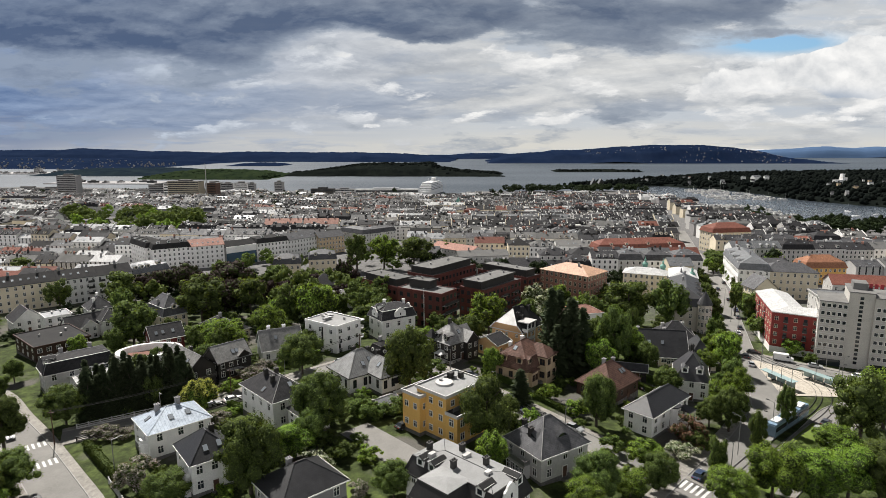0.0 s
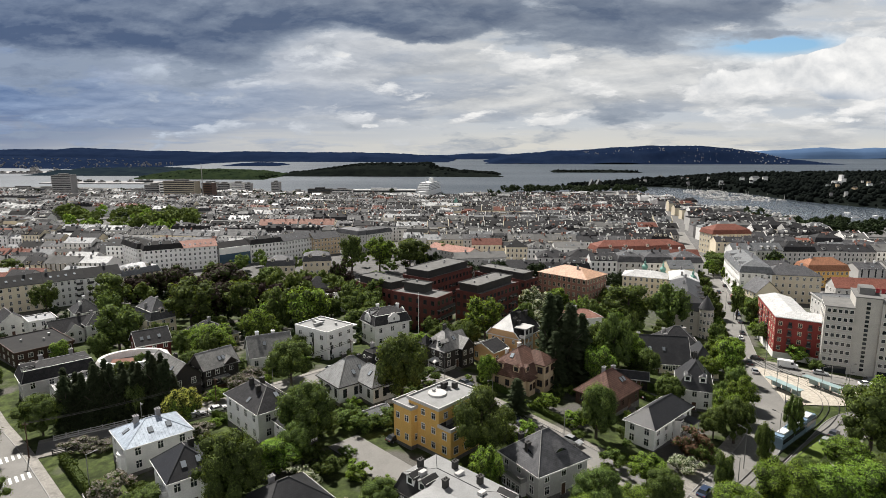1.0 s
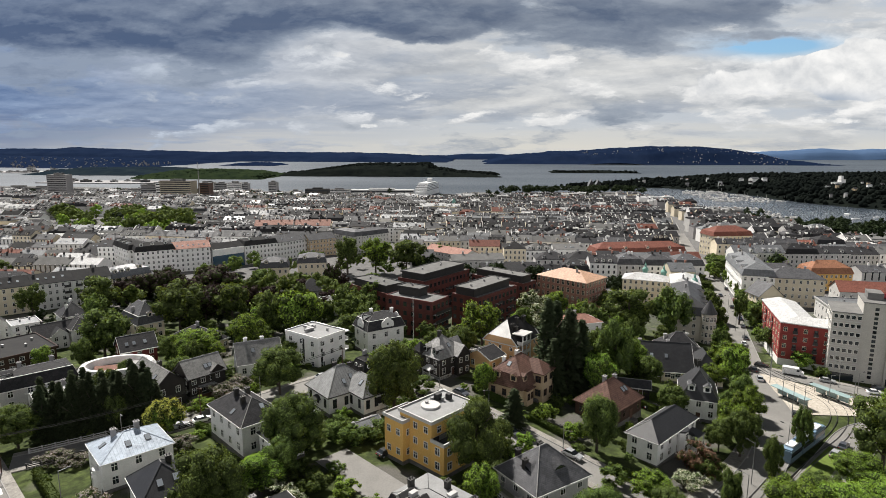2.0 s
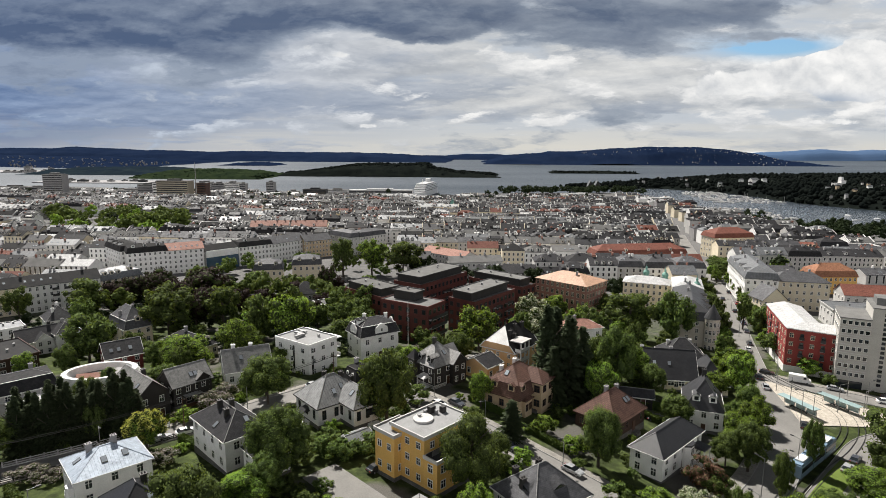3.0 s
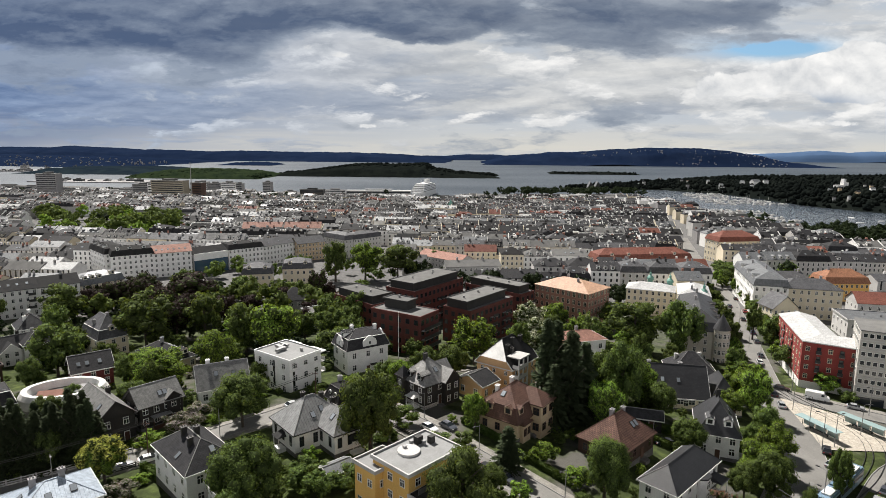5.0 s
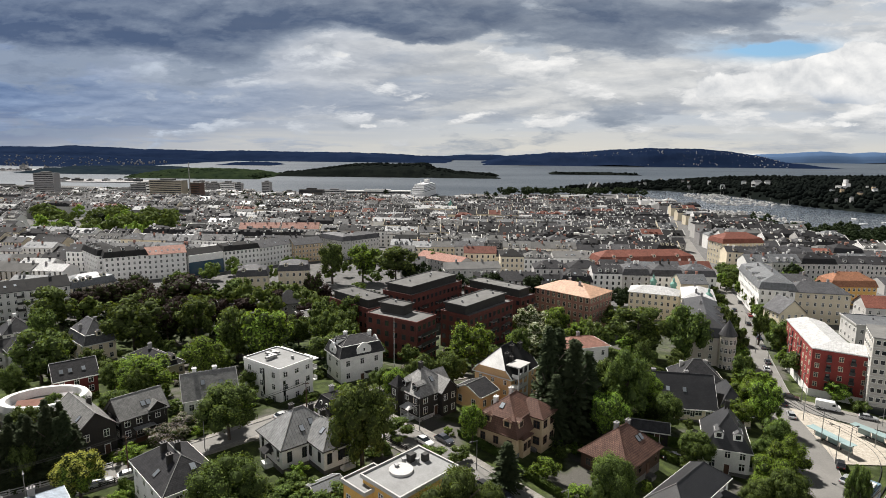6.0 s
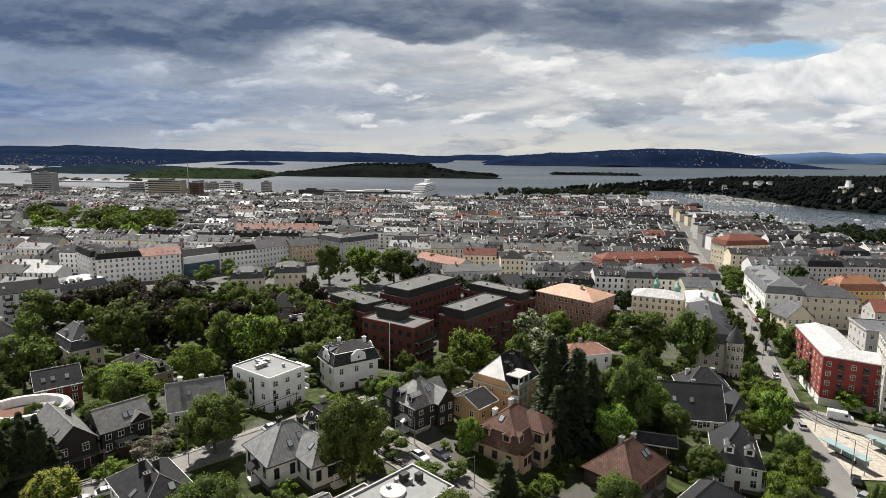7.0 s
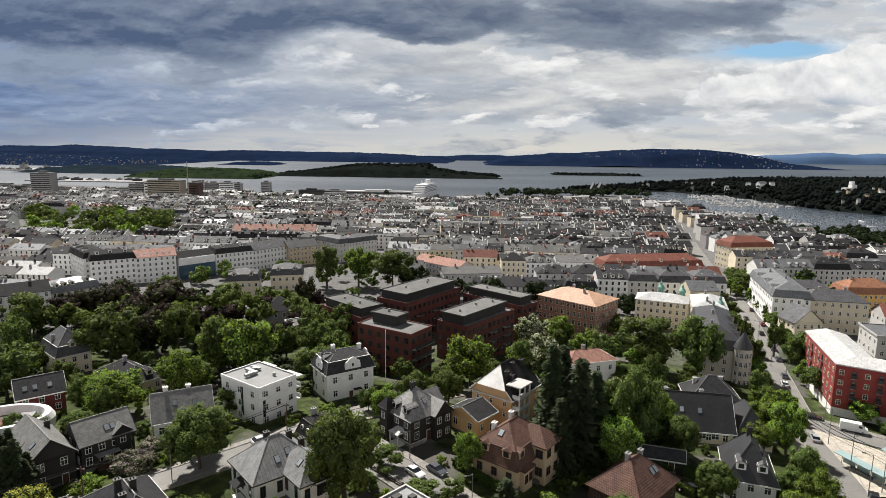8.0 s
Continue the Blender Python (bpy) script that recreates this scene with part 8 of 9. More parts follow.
tree(59.5, 132.0, 11.5, 7.8, "green")
tree(60.1, 138.2, 10.5, 7.5, "lime")
tree(66.5, 144.5, 11.5, 7.5, "lime")
tree(55.5, 133.5, 7.5, 6.5, "green")
tree(64.0, 150.5, 8.0, 6.5, "green")
tree(76.3, 174.6, 12.9, 9.0, "lime")
tree(46.7, 100.5, 6.9, 9.4, "lime")
tree(56.2, 104.1, 11.9, 10.8, "lime")
tree(64.2, 104.5, 11.2, 11.3, "lime")
tree(71.8, 106.6, 12.1, 12.0, "lime")
tree(77.6, 106.5, 12.6, 10.9, "green")
tree(68.3, 116.2, 6.5, 8.3, "green")
tree(88.7, 130.6, 18.3, 15.1, "green")
tree(100.8, 141.0, 16.6, 12.6, "lime")
tree(79.1, 123.9, 7.5, 10.0, "lime")
tree(84.6, 206.1, 11.1, 7.3, "green")
tree(92.2, 228.5, 14.8, 8.0, "green")
tree(102.4, 257.3, 13.1, 7.5, "green")
tree(75.9, 184.7, 9.1, 9.1, "lime")
tree(112.1, 253.8, 14.1, 7.4, "green")
tree(109.8, 233.5, 15.8, 10.4, "green")
tree(106.0, 214.8, 9.9, 10.4, "green")
tree(107.1, 197.1, 6.5, 6.9, "lime")
tree(110.2, 191.5, 4.4, 5.6, "green", clear=0.04)
tree(150.9, 378.5, 11.1, 13.7, "green")
tree(73.6, 222.8, 21.2, 15.2, "green")
tree(60.1, 229.3, 19.5, 19.1, "green")
tree(60.2, 259.8, 12.1, 12.7, "green")
tree(49.1, 164.8, 10.0, 7.6, "green")
tree(33.5, 154.5, 12.5, 8.0, "lime")
tree(46.5, 171.5, 12.0, 8.0, "lime")
tree(4.4, 195.4, 15.8, 14.8, "lime")
tree(23.8, 260.2, 7.2, 11.5, "lime")
tree(34.4, 258.4, 9.2, 14.2, "bloom", clear=0.04)
tree(-0.8, 181.4, 8.7, 7.6, "green")
tree(-19.9, 305.0, 7.8, 10.8, "lime")
tree(-50.5, 245.1, 15.4, 12.2, "green")
tree(-39.8, 247.7, 15.7, 12.3, "green")
tree(-36.7, 194.9, 11.3, 13.0, "green")
tree(-66.3, 289.2, 17.8, 10.9, "purple")
tree(-71.1, 346.1, 23.8, 15.6, "green")
tree(-55.7, 352.7, 22.1, 18.0, "lime")
tree(-36.8, 348.0, 21.8, 25.8, "green")
tree(-17.6, 391.5, 13.7, 13.7, "green")
tree(-104.4, 212.6, 21.5, 20.6, "green")
tree(-115.9, 185.7, 16.5, 16.5, "green")
tree(-157.1, 247.5, 18.4, 17.7, "green")
tree(-150.5, 293.2, 13.8, 18.3, "purple")
tree(-117.5, 274.8, 18.6, 22.6, "purple")
tree(-103.6, 231.7, 15.2, 16.4, "purple")
tree(-91.4, 228.1, 18.0, 14.3, "green")
tree(-152.3, 273.6, 14.4, 14.4, "purple")
tree(-56.1, 198.3, 19.3, 15.2, "lime")
tree(-68.0, 205.5, 18.5, 12.9, "green")
tree(-68.2, 183.7, 13.8, 12.4, "lime")
tree(-54.6, 225.3, 11.9, 11.3, "green")
tree(-79.2, 174.3, 11.4, 14.7, "lime")
tree(-182.5, 242.3, 14.8, 12.4, "green")
tree(-265.1, 326.3, 10.3, 13.9, "green")
tree(-26.9, 103.8, 4.4, 6.6, "green", clear=0.04)
tree(-20.6, 102.6, 3.9, 5.7, "lime", clear=0.04)
tree(-14.9, 97.1, 4.3, 4.8, "lime", clear=0.04)
tree(-30.0, 98.7, 4.7, 7.8, "bloom", clear=0.04)
tree(-18.2, 122.3, 5.6, 7.6, "green", clear=0.04)
tree(-23.1, 121.0, 4.7, 6.3, "green", clear=0.04)
tree(7.5, 118.3, 5.5, 5.6, "green", clear=0.04)
tree(11.5, 121.7, 4.4, 5.3, "lime", clear=0.04)
tree(-61.9, 148.1, 4.5, 6.5, "lilac", clear=0.04)
tree(-58.7, 121.0, 3.8, 6.4, "lilac", clear=0.04)
tree(-3.2, 137.5, 3.6, 8.4, "green", clear=0.04)
tree(-66.6, 191.6, 8.3, 7.8, "green")
tree(-58.3, 145.3, 5.5, 7.7, "lilac", clear=0.04)
tree(-58.6, 151.6, 4.6, 7.4, "lilac", clear=0.04)
tree(-63.1, 139.1, 4.5, 6.3, "lime", clear=0.04)
tree(-49.0, 163.3, 3.4, 6.1, "lime", clear=0.04)
tree(-59.9, 173.0, 5.1, 6.6, "green", clear=0.04)
tree(-19.5, 155.5, 6.2, 6.8, "lime")
tree(-11.4, 147.4, 4.7, 7.4, "green", clear=0.04)
tree(-14.3, 139.8, 4.4, 6.9, "green", clear=0.04)
tree(1.6, 139.4, 3.8, 4.9, "green", clear=0.04)
tree(8.7, 150.1, 3.6, 4.3, "lilac", clear=0.04)
tree(48.8, 168.4, 5.4, 7.4, "green", clear=0.04)
tree(57.6, 157.4, 3.7, 6.8, "green", clear=0.04)
tree(69.8, 174.3, 7.0, 7.7, "lime")
tree(69.9, 155.6, 10.9, 7.8, "green")
tree(87.1, 197.4, 8.0, 6.9, "lime")
tree(83.8, 204.5, 6.7, 6.2, "lime")
tree(58.6, 213.0, 8.9, 9.1, "green")
tree(47.9, 209.6, 8.7, 9.7, "green")
tree(-3.3, 193.2, 6.4, 7.4, "green")
tree(129.7, 285.0, 8.5, 10.6, "green")
tree(158.1, 267.2, 6.7, 8.5, "lime")
tree(-140.4, 220.0, 15.3, 10.8, "green")
tree(-165.3, 279.9, 10.0, 11.9, "purple")
tree(-161.5, 255.2, 11.3, 12.9, "green")
tree(-148.9, 281.2, 13.7, 14.3, "purple")
tree(-112.7, 243.0, 19.0, 12.1, "purple")
tree(-104.7, 251.7, 13.2, 12.5, "purple")
tree(-116.1, 283.9, 12.6, 14.4, "green")
tree(-127.8, 283.0, 15.0, 12.0, "green")
tree(-103.5, 294.8, 13.0, 12.5, "green")
tree(44.6, 224.7, 13.1, 10.6, "green")
tree(81.6, 245.1, 16.4, 13.6, "green")
tree(96.1, 273.4, 7.0, 13.2, "lime")
tree(163.3, 296.5, 8.8, 8.6, "green")
tree(180.8, 362.1, 12.5, 12.0, "lime")
tree(145.3, 357.9, 12.3, 14.8, "green")
tree(189.4, 349.5, 9.0, 11.5, "lime")
for sx, sy, sh, sw in ((20.5, 157.5, 23.5, 9.6), (25.6, 155.6, 22.0, 9.8), (29.6, 159.6, 18.5, 9.0), (23.4, 162.2, 22.0, 9.6), (28.0, 164.0, 19.0, 9.0), (21.6, 152.0, 15.0, 8.0)):
    spruce(sx, sy, sh, sw)
for tx, ty, th, tw in ((-118, 118, 12, 11), (-112, 111, 6, 8), (-131, 128, 13, 12), (-146, 138, 13, 13), (-150, 158, 12, 12), (-162, 168, 12, 12), (-122, 134, 9, 8), (-172, 180, 12, 12), (-185, 205, 13, 12), (-138, 143, 8, 8), (-130, 150, 7, 6)):
    tree(tx, ty, th, tw, "green", "leafy green street tree beside the west road")
for row in range(2):
    for k in range(24):
        f = k / 23
        spruce(-93 + 21 * f - 1.6 * row, 126.0 + 9.5 * f + 3.0 * row + 0.6 * math.sin(k * 5.3 + row), 12.0 + 2.2 * math.sin(k * 2.1 + row) + 1.2 * math.sin(k * 5.7), 5.2, "dark green spruce in a tall dense hedge row", "spruce hedge row")
hedge(-84, 112.5, -67.5, 97.5, 1.8, 1.4, "tall clipped hedge along the street")
hedge(43, 158.5, 55, 158, 1.8, 1.6)
hedge(40, 164, 52, 178, 2.0, 1.6)
hedge(36, 158, 47, 150, 1.6, 1.3)
hedge(1.5, 150, 11, 141.5, 1.4, 1.2)
hedge(-20, 128, -13.5, 121.5, 2.2, 1.6)
hedge(-27, 122, -21, 128, 2.2, 1.6)
hedge(14, 137, 22, 129, 1.3, 1.1)
hedge(24, 131, 32, 138, 1.5, 1.2)
hedge(-38, 152.5, -27, 161, 1.3, 1.1, "low clipped hedge along the garden street")
hedge(-54, 126, -60, 130.5, 1.5, 1.2)
for bx, by, bh, bw, bk in ((-27, 121.5, 4.5, 6.5, "green"), (-24, 124.5, 4.0, 6.0, "green"), (-31, 119, 5.5, 7, "green"), (-36, 122, 4.2, 6.5, "lime"), (-40, 126, 3.8, 6, "green"), (-34, 127, 3.2, 5, "lilac"), (-28, 128.5, 3.4, 5.2, "green"),
                           (-46, 130, 3.6, 6, "lilac"), (-51, 133, 3.2, 5, "green"), (-38, 105.5, 3.2, 6, "green"), (-30, 108, 4.0, 6.5, "green"), (-44, 104, 3.8, 6, "lilac"), (-24, 110, 2.6, 4.5, "green"), (-4, 126, 4.0, 6, "green"), (1, 122, 3.6, 5.5, "lime"), (-10, 129, 3.4, 5, "green")):
    tree(bx, by, bh, bw, bk, clear=0.04, group="garden growth")
for bx, by, bh, bw, bk in ((-14.5, 168, 7.5, 6.5, "lime"), (-19, 174, 6, 6, "green"), (-11, 172, 5.5, 5.5, "green"), (-24, 169, 3.2, 5, "green"), (-28, 172, 3.0, 5, "lime"), (-9, 178, 9, 8, "green"), (-35, 166, 3.0, 4.6, "green"), (-50, 172, 8, 8, "green"), (-46, 178, 10, 9, "green"),
                           (-24, 196, 8, 8, "green"), (-14, 199, 7, 7, "green"), (-36, 214, 12, 10, "green"), (-44, 222, 13, 11, "green"), (-30, 206, 9, 8, "lime"), (-40, 232, 13, 11, "green"), (4, 212, 9, 8, "green"), (18, 216, 9, 8, "lime"), (0, 203, 8, 8, "lime"), (10, 204, 7, 8, "green"), (-70, 158, 3.4, 5, "lilac"), (-66, 163, 3.6, 5, "green"), (-100, 190, 6, 6, "green"), (-94, 196, 7, 7, "green"), (-108, 196, 8, 8, "green"), (-125, 208, 10, 10, "green"), (-78, 200, 9, 9, "green"), (-118, 222, 12, 11, "green"), (-74, 216, 12, 11, "lime")):
    tree(bx, by, bh, bw, bk, clear=0.04 if bh < 4 else 0.11, group="garden growth")
gr = random.Random(3)


def far_trees(name, spots, kind, label):
    """Many small far trees as one joined mesh: crowns of clumps on short stems."""
    src = crowns(kind)
    vs, ns = [], []
    for k, (x, y, high, wide) in enumerate(spots):
        me = src[k % len(src)]
        v = np.empty(len(me.vertices) * 3)
        me.vertices.foreach_get("co", v)
        a = k * 1.7
        turn = np.array([[math.cos(a), -math.sin(a), 0], [math.sin(a), math.cos(a), 0], [0, 0, 1]]).T
        v = v.reshape(-1, 3) @ turn * np.array([wide / 1.9, wide / 1.9, high * 0.46])
        vs.append(v + np.array([x, y, float(land(x, y)) + high * 0.54]))
        ns.append(LEAN[me.name] @ turn)
    me = leaf_mesh(name, np.concatenate(vs), np.concatenate(ns), src[0].materials[0])
    tagged(new(name, me), label, "trees", kind="stuff")


far_trees("park_trees", [(-y * gr.uniform(0.47, 0.71), y, gr.uniform(12, 20), gr.uniform(14, 23)) for y in (gr.uniform(485, 690) for k in range(42))], "fargreen", "green trees of a town park")
far_trees("park_limes", [(-y * gr.uniform(0.47, 0.71), y, gr.uniform(10, 17), gr.uniform(10, 18)) for y in (gr.uniform(470, 680) for k in range(26))], "farlime", "bright green lime trees of a town park")
spots = []
for k in range(45):
    x = gr.uniform(390, 900)
    spots.append((x, float(shore(x)) - gr.uniform(4, 60), gr.uniform(8, 13), gr.uniform(12, 22)))
for k in range(85):
    x = gr.uniform(60, 335)
    spots.append((x, float(shore(x)) - gr.uniform(5, 90), gr.uniform(11, 18), gr.uniform(12, 22)))
for k in range(95):
    x, y = gr.uniform(272, 540), gr.uniform(575, 735)
    spots.append((x, y, gr.uniform(9, 15), gr.uniform(11, 20)))
for k in range(80):
    x = gr.uniform(-760, 20)
    spots.append((x, gr.uniform(900, 1080), gr.uniform(6, 9), gr.uniform(8, 18)))
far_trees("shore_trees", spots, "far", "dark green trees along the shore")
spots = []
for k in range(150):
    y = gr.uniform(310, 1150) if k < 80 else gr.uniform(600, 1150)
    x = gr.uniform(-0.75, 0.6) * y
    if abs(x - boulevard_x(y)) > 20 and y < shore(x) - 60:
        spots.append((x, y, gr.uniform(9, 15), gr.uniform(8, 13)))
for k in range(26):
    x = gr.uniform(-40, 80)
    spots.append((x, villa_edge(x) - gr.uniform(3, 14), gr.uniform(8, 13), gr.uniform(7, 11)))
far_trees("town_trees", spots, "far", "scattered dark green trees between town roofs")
for k in range(22):
    y = 186 + k * 8
    for s in (-8.5, 7.5):
        if (k + (s > 0)) % 4 and (s < 0 or y > 225):
            bx = float(np.interp(y, (174, 202, 253, 323), (86, 93, 110, 131)))
            tree(bx + s, y, gr.uniform(7, 11), gr.uniform(5.5, 8), gr.choice(("green", "lime", "green")), "leafy street tree along the boulevard", "boulevard trees")
for k in range(60):
    x, y = gr.uniform(18, 84), gr.uniform(172, 262)
    if (20 < x < 54 and 184 < y < 216) or (x > 64 and y > 204) or x > 70 + (y - 176) * 0.2 or any(((x - bx) * math.cos(r) + (y - by) * math.sin(r)) ** 2 < (w / 2 + 2.5) ** 2 and ((y - by) * math.cos(r) - (x - bx) * math.sin(r)) ** 2 < (d / 2 + 2.5) ** 2 for bx, by, r, w, d in FOOT):
        continue
    tree(x, y, gr.uniform(7, 13), gr.uniform(6, 11), gr.choice(("green", "green", "green", "lime", "bloom")), group="garden trees")
# the green between the cream villas and the tenement rows behind
back, old, dusk = [], [], []
for k in range(42):
    x, y = gr.uniform(-150, -20), gr.uniform(318, 440)
    if y > villa_edge(x) - 4 or any(abs((x - bx) * math.cos(q) + (y + o - by) * math.sin(q)) < w / 2 + 3 and abs((y + o - by) * math.cos(q) - (x - bx) * math.sin(q)) < d / 2 + 3 for bx, by, q, w, d in FOOT for o in (0, 8)):
        continue
    back.append((x, y, gr.uniform(6, 11), gr.uniform(7, 11)))
far_trees("back_street_trees", back, "fargreen", "leafy green trees between the villas and the tenements")
# older, denser planting behind the villas
for k in range(110):
    x, y = gr.uniform(-200, -38), gr.uniform(200, 312)
    if any((x - o.matrix_world.translation.x) ** 2 + (y - o.matrix_world.translation.y) ** 2 < 90 for o in VILLAS) or x < -190 + (y - 250) * 0.6 + 22 or y > 300 + (x + 110) * 0.35 or x > -45 - (y - 235) * 0.2:
        continue
    if y > 236:
        (dusk if gr.random() < 0.45 else old).append((x, y, gr.uniform(8, 15), gr.uniform(8, 14)))
far_trees("old_trees", old, "fargreen", "old dense green trees behind the villas")
far_trees("copper_beeches", dusk, "purple_mid", "dark purple copper beeches behind the villas")
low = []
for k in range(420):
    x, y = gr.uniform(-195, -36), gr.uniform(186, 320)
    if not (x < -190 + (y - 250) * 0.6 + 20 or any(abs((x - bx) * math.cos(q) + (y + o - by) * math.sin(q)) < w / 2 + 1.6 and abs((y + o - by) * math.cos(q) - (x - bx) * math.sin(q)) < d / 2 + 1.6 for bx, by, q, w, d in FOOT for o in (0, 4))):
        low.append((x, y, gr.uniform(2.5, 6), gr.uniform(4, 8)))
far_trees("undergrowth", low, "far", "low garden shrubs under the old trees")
# shrubs and garden growth between the villas
for k in range(620):
    x, y = gr.uniform(-130, 75), gr.uniform(84, 215)
    if any(abs((x - a) * nx + (y - b) * ny) < c for a, b, nx, ny, c in ((-75, 93, 0.707, 0.707, 8), (-42, 151, -0.6, 0.8, 5.5), (-9, 148, 0.707, 0.707, 5.5))) or x > 40 + (y - 100) * 0.55 - 8:
        continue
    if any((x - o.matrix_world.translation.x) ** 2 + (y - o.matrix_world.translation.y) ** 2 < 52 for o in VILLAS) or (-32 < x < -5 and 98 < y < 121):
        continue
    big = gr.random() < 0.13
    if any(abs((x - bx) * math.cos(q) + (y + o - by) * math.sin(q)) < w / 2 + 1.3 and abs((y + o - by) * math.cos(q) - (x - bx) * math.sin(q)) < d / 2 + 1.3 for bx, by, q, w, d in FOOT for o in ((0, 3, 6) if big else (0,)) if by < 240):
        continue
    tree(x, y, gr.uniform(5.5, 10) if big else gr.uniform(1.6, 3.5), gr.uniform(4.5, 8) if big else gr.uniform(2.2, 4.5), gr.choice(("green", "green", "green", "lime", "lime", "lilac") if not big else ("green", "green", "lime")),
         clear=0.11 if big else 0.03, group="garden growth")

# ---- cars, tram, street furniture ----
CAR_BODY = Geo()
prof = [(-2.15, 0.35), (-2.2, 0.75), (-1.95, 0.95), (-1.6, 1.0), (0.85, 0.98), (1.9, 0.82), (2.15, 0.7), (2.2, 0.4)]
for s in (-1, 1):
    q = [(x, s * 0.86, z) for x, z in prof]
    CAR_BODY.face(*(q[::-1] if s < 0 else q[::1]))
for (x0, z0), (x1, z1) in zip(prof, prof[1:]):
    CAR_BODY.face((x0, -0.86, z0), (x0, 0.86, z0), (x1, 0.86, z1), (x1, -0.86, z1))
CAR_BODY.face((-2.15, -0.86, 0.35), (2.2, -0.86, 0.4), (2.2, 0.86, 0.4), (-2.15, 0.86, 0.35))
CAR_BODY.face((-1.25, -0.62, 1.44), (0.2, -0.62, 1.44), (0.2, 0.62, 1.44), (-1.25, 0.62, 1.44))
CAR_GLASS = Geo()
lo, hi = [(-1.85, -0.8), (0.95, -0.8), (0.95, 0.8), (-1.85, 0.8)], [(-1.25, -0.62), (0.2, -0.62), (0.2, 0.62), (-1.25, 0.62)]
for a in range(4):
    b = (a + 1) % 4
    CAR_GLASS.face((*lo[a], 0.97), (*lo[b], 0.97), (*hi[b], 1.435), (*hi[a], 1.435))
WHEEL = Geo().tube((0, -0.11, 0), (0, 0.11, 0), 0.32, 0.32, 12)
RIM = Geo().tube((0, -0.12, 0), (0, 0.12, 0), 0.19, 0.19, 10)
CARS = [m.mesh(n, mt) for m, n, mt in ((CAR_BODY, "body", PAINTCAR), (CAR_GLASS, "glass", GLASS), (WHEEL, "wheel", TYRE), (RIM, "rim", METAL))]
LAMP = Geo().box(-0.03, 0.03, -0.16, 0.16, -0.07, 0.07).mesh("headlight", TRIMW)
TAIL = Geo().box(-0.03, 0.03, -0.16, 0.16, -0.07, 0.07).mesh("tail_light", LAMPRED)


def car(x, y, rot, words, lift=0.1):
    e = thing("car", x, y, rot, words, "car", "parked cars", z=float(land(x, y)) + lift)
    part("body", CARS[0], None, e)
    part("glass", CARS[1], None, e)
    for wx in (-1.35, 1.35):
        for wy in (-0.78, 0.78):
            w = part("wheel", CARS[2], None, e, m=pose(wx, wy, 0.32))
            part("rim", CARS[3], None, w)
    for wy in (-0.6, 0.6):
        part("headlight", LAMP, None, e, m=pose(2.18, wy, 0.66))
        part("tail_light", TAIL, None, e, m=pose(-2.19, wy, 0.72))
    return e


for x, y, r in ((-5.5, 145.5, -45), (-1.5, 146.5, -45), (6.5, 130.5, -47), (9.8, 128, -47), (21.5, 121.5, -44), (-60.2, 133.6, 38), (-64.5, 131, 38), (-79, 91, -45), (-76.5, 89, -45), (-118, 131, -45), (-105, 117, -45),
                (82, 150.5, 40), (84.5, 157, 62), (88, 184, 72), (90.3, 193, 72), (95.1, 198, -30), (109, 186, -28), (122, 182, -5), (118, 178, -8), (87, 141, 47), (82.5, 136.5, 47), (70.8, 137, 50), (44, 108, 50), (-15.5, 117, 45), (96, 214, 72), (101, 224, 72),
                (116, 262, 73), (121, 282, 73), (128, 296, 73), (125, 305, 73), (105, 232, 72), (112, 250, 73), (134, 320, 73), (60, 158, 0), (46, 152, 20), (-38, 156.5, 42)):
    car(x, y, r, "parked car on the asphalt street")

van = thing("van", 101.3, 191.0, -28, "white delivery van at the tram square", "van", z=float(land(101.3, 191)) + 0.22)
vp = [(-2.9, 0.4), (-2.9, 2.3), (-2.7, 2.5), (1.6, 2.5), (2.3, 1.55), (3.0, 1.2), (3.05, 0.4)]
vb = Geo()
for s in (-1, 1):
    vb.face(*[(x, s * 0.98, z) for x, z in (vp if s > 0 else vp[::-1])])
for (x0, z0), (x1, z1) in zip(vp, vp[1:] + vp[:1]):
    vb.face((x0, -0.98, z0), (x0, 0.98, z0), (x1, 0.98, z1), (x1, -0.98, z1))
part("body", vb, VANWHITE, van)
part("windscreen", Geo().face((1.68, -0.85, 2.42), (2.27, -0.85, 1.62), (2.27, 0.85, 1.62), (1.68, 0.85, 2.42)).move(Matrix.Translation((0.03, 0, 0.03))), GLASS, van)
for s in (-1, 1):
    part("side_window", Geo().box(1.0, 1.75, s * 0.985 - 0.01, s * 0.985 + 0.01, 1.5, 2.1), GLASS, van)
    for wx in (-1.8, 2.0):
        w = part("wheel", CARS[2], None, van, m=pose(wx, s * 0.88, 0.34))
        part("rim", CARS[3], None, w)

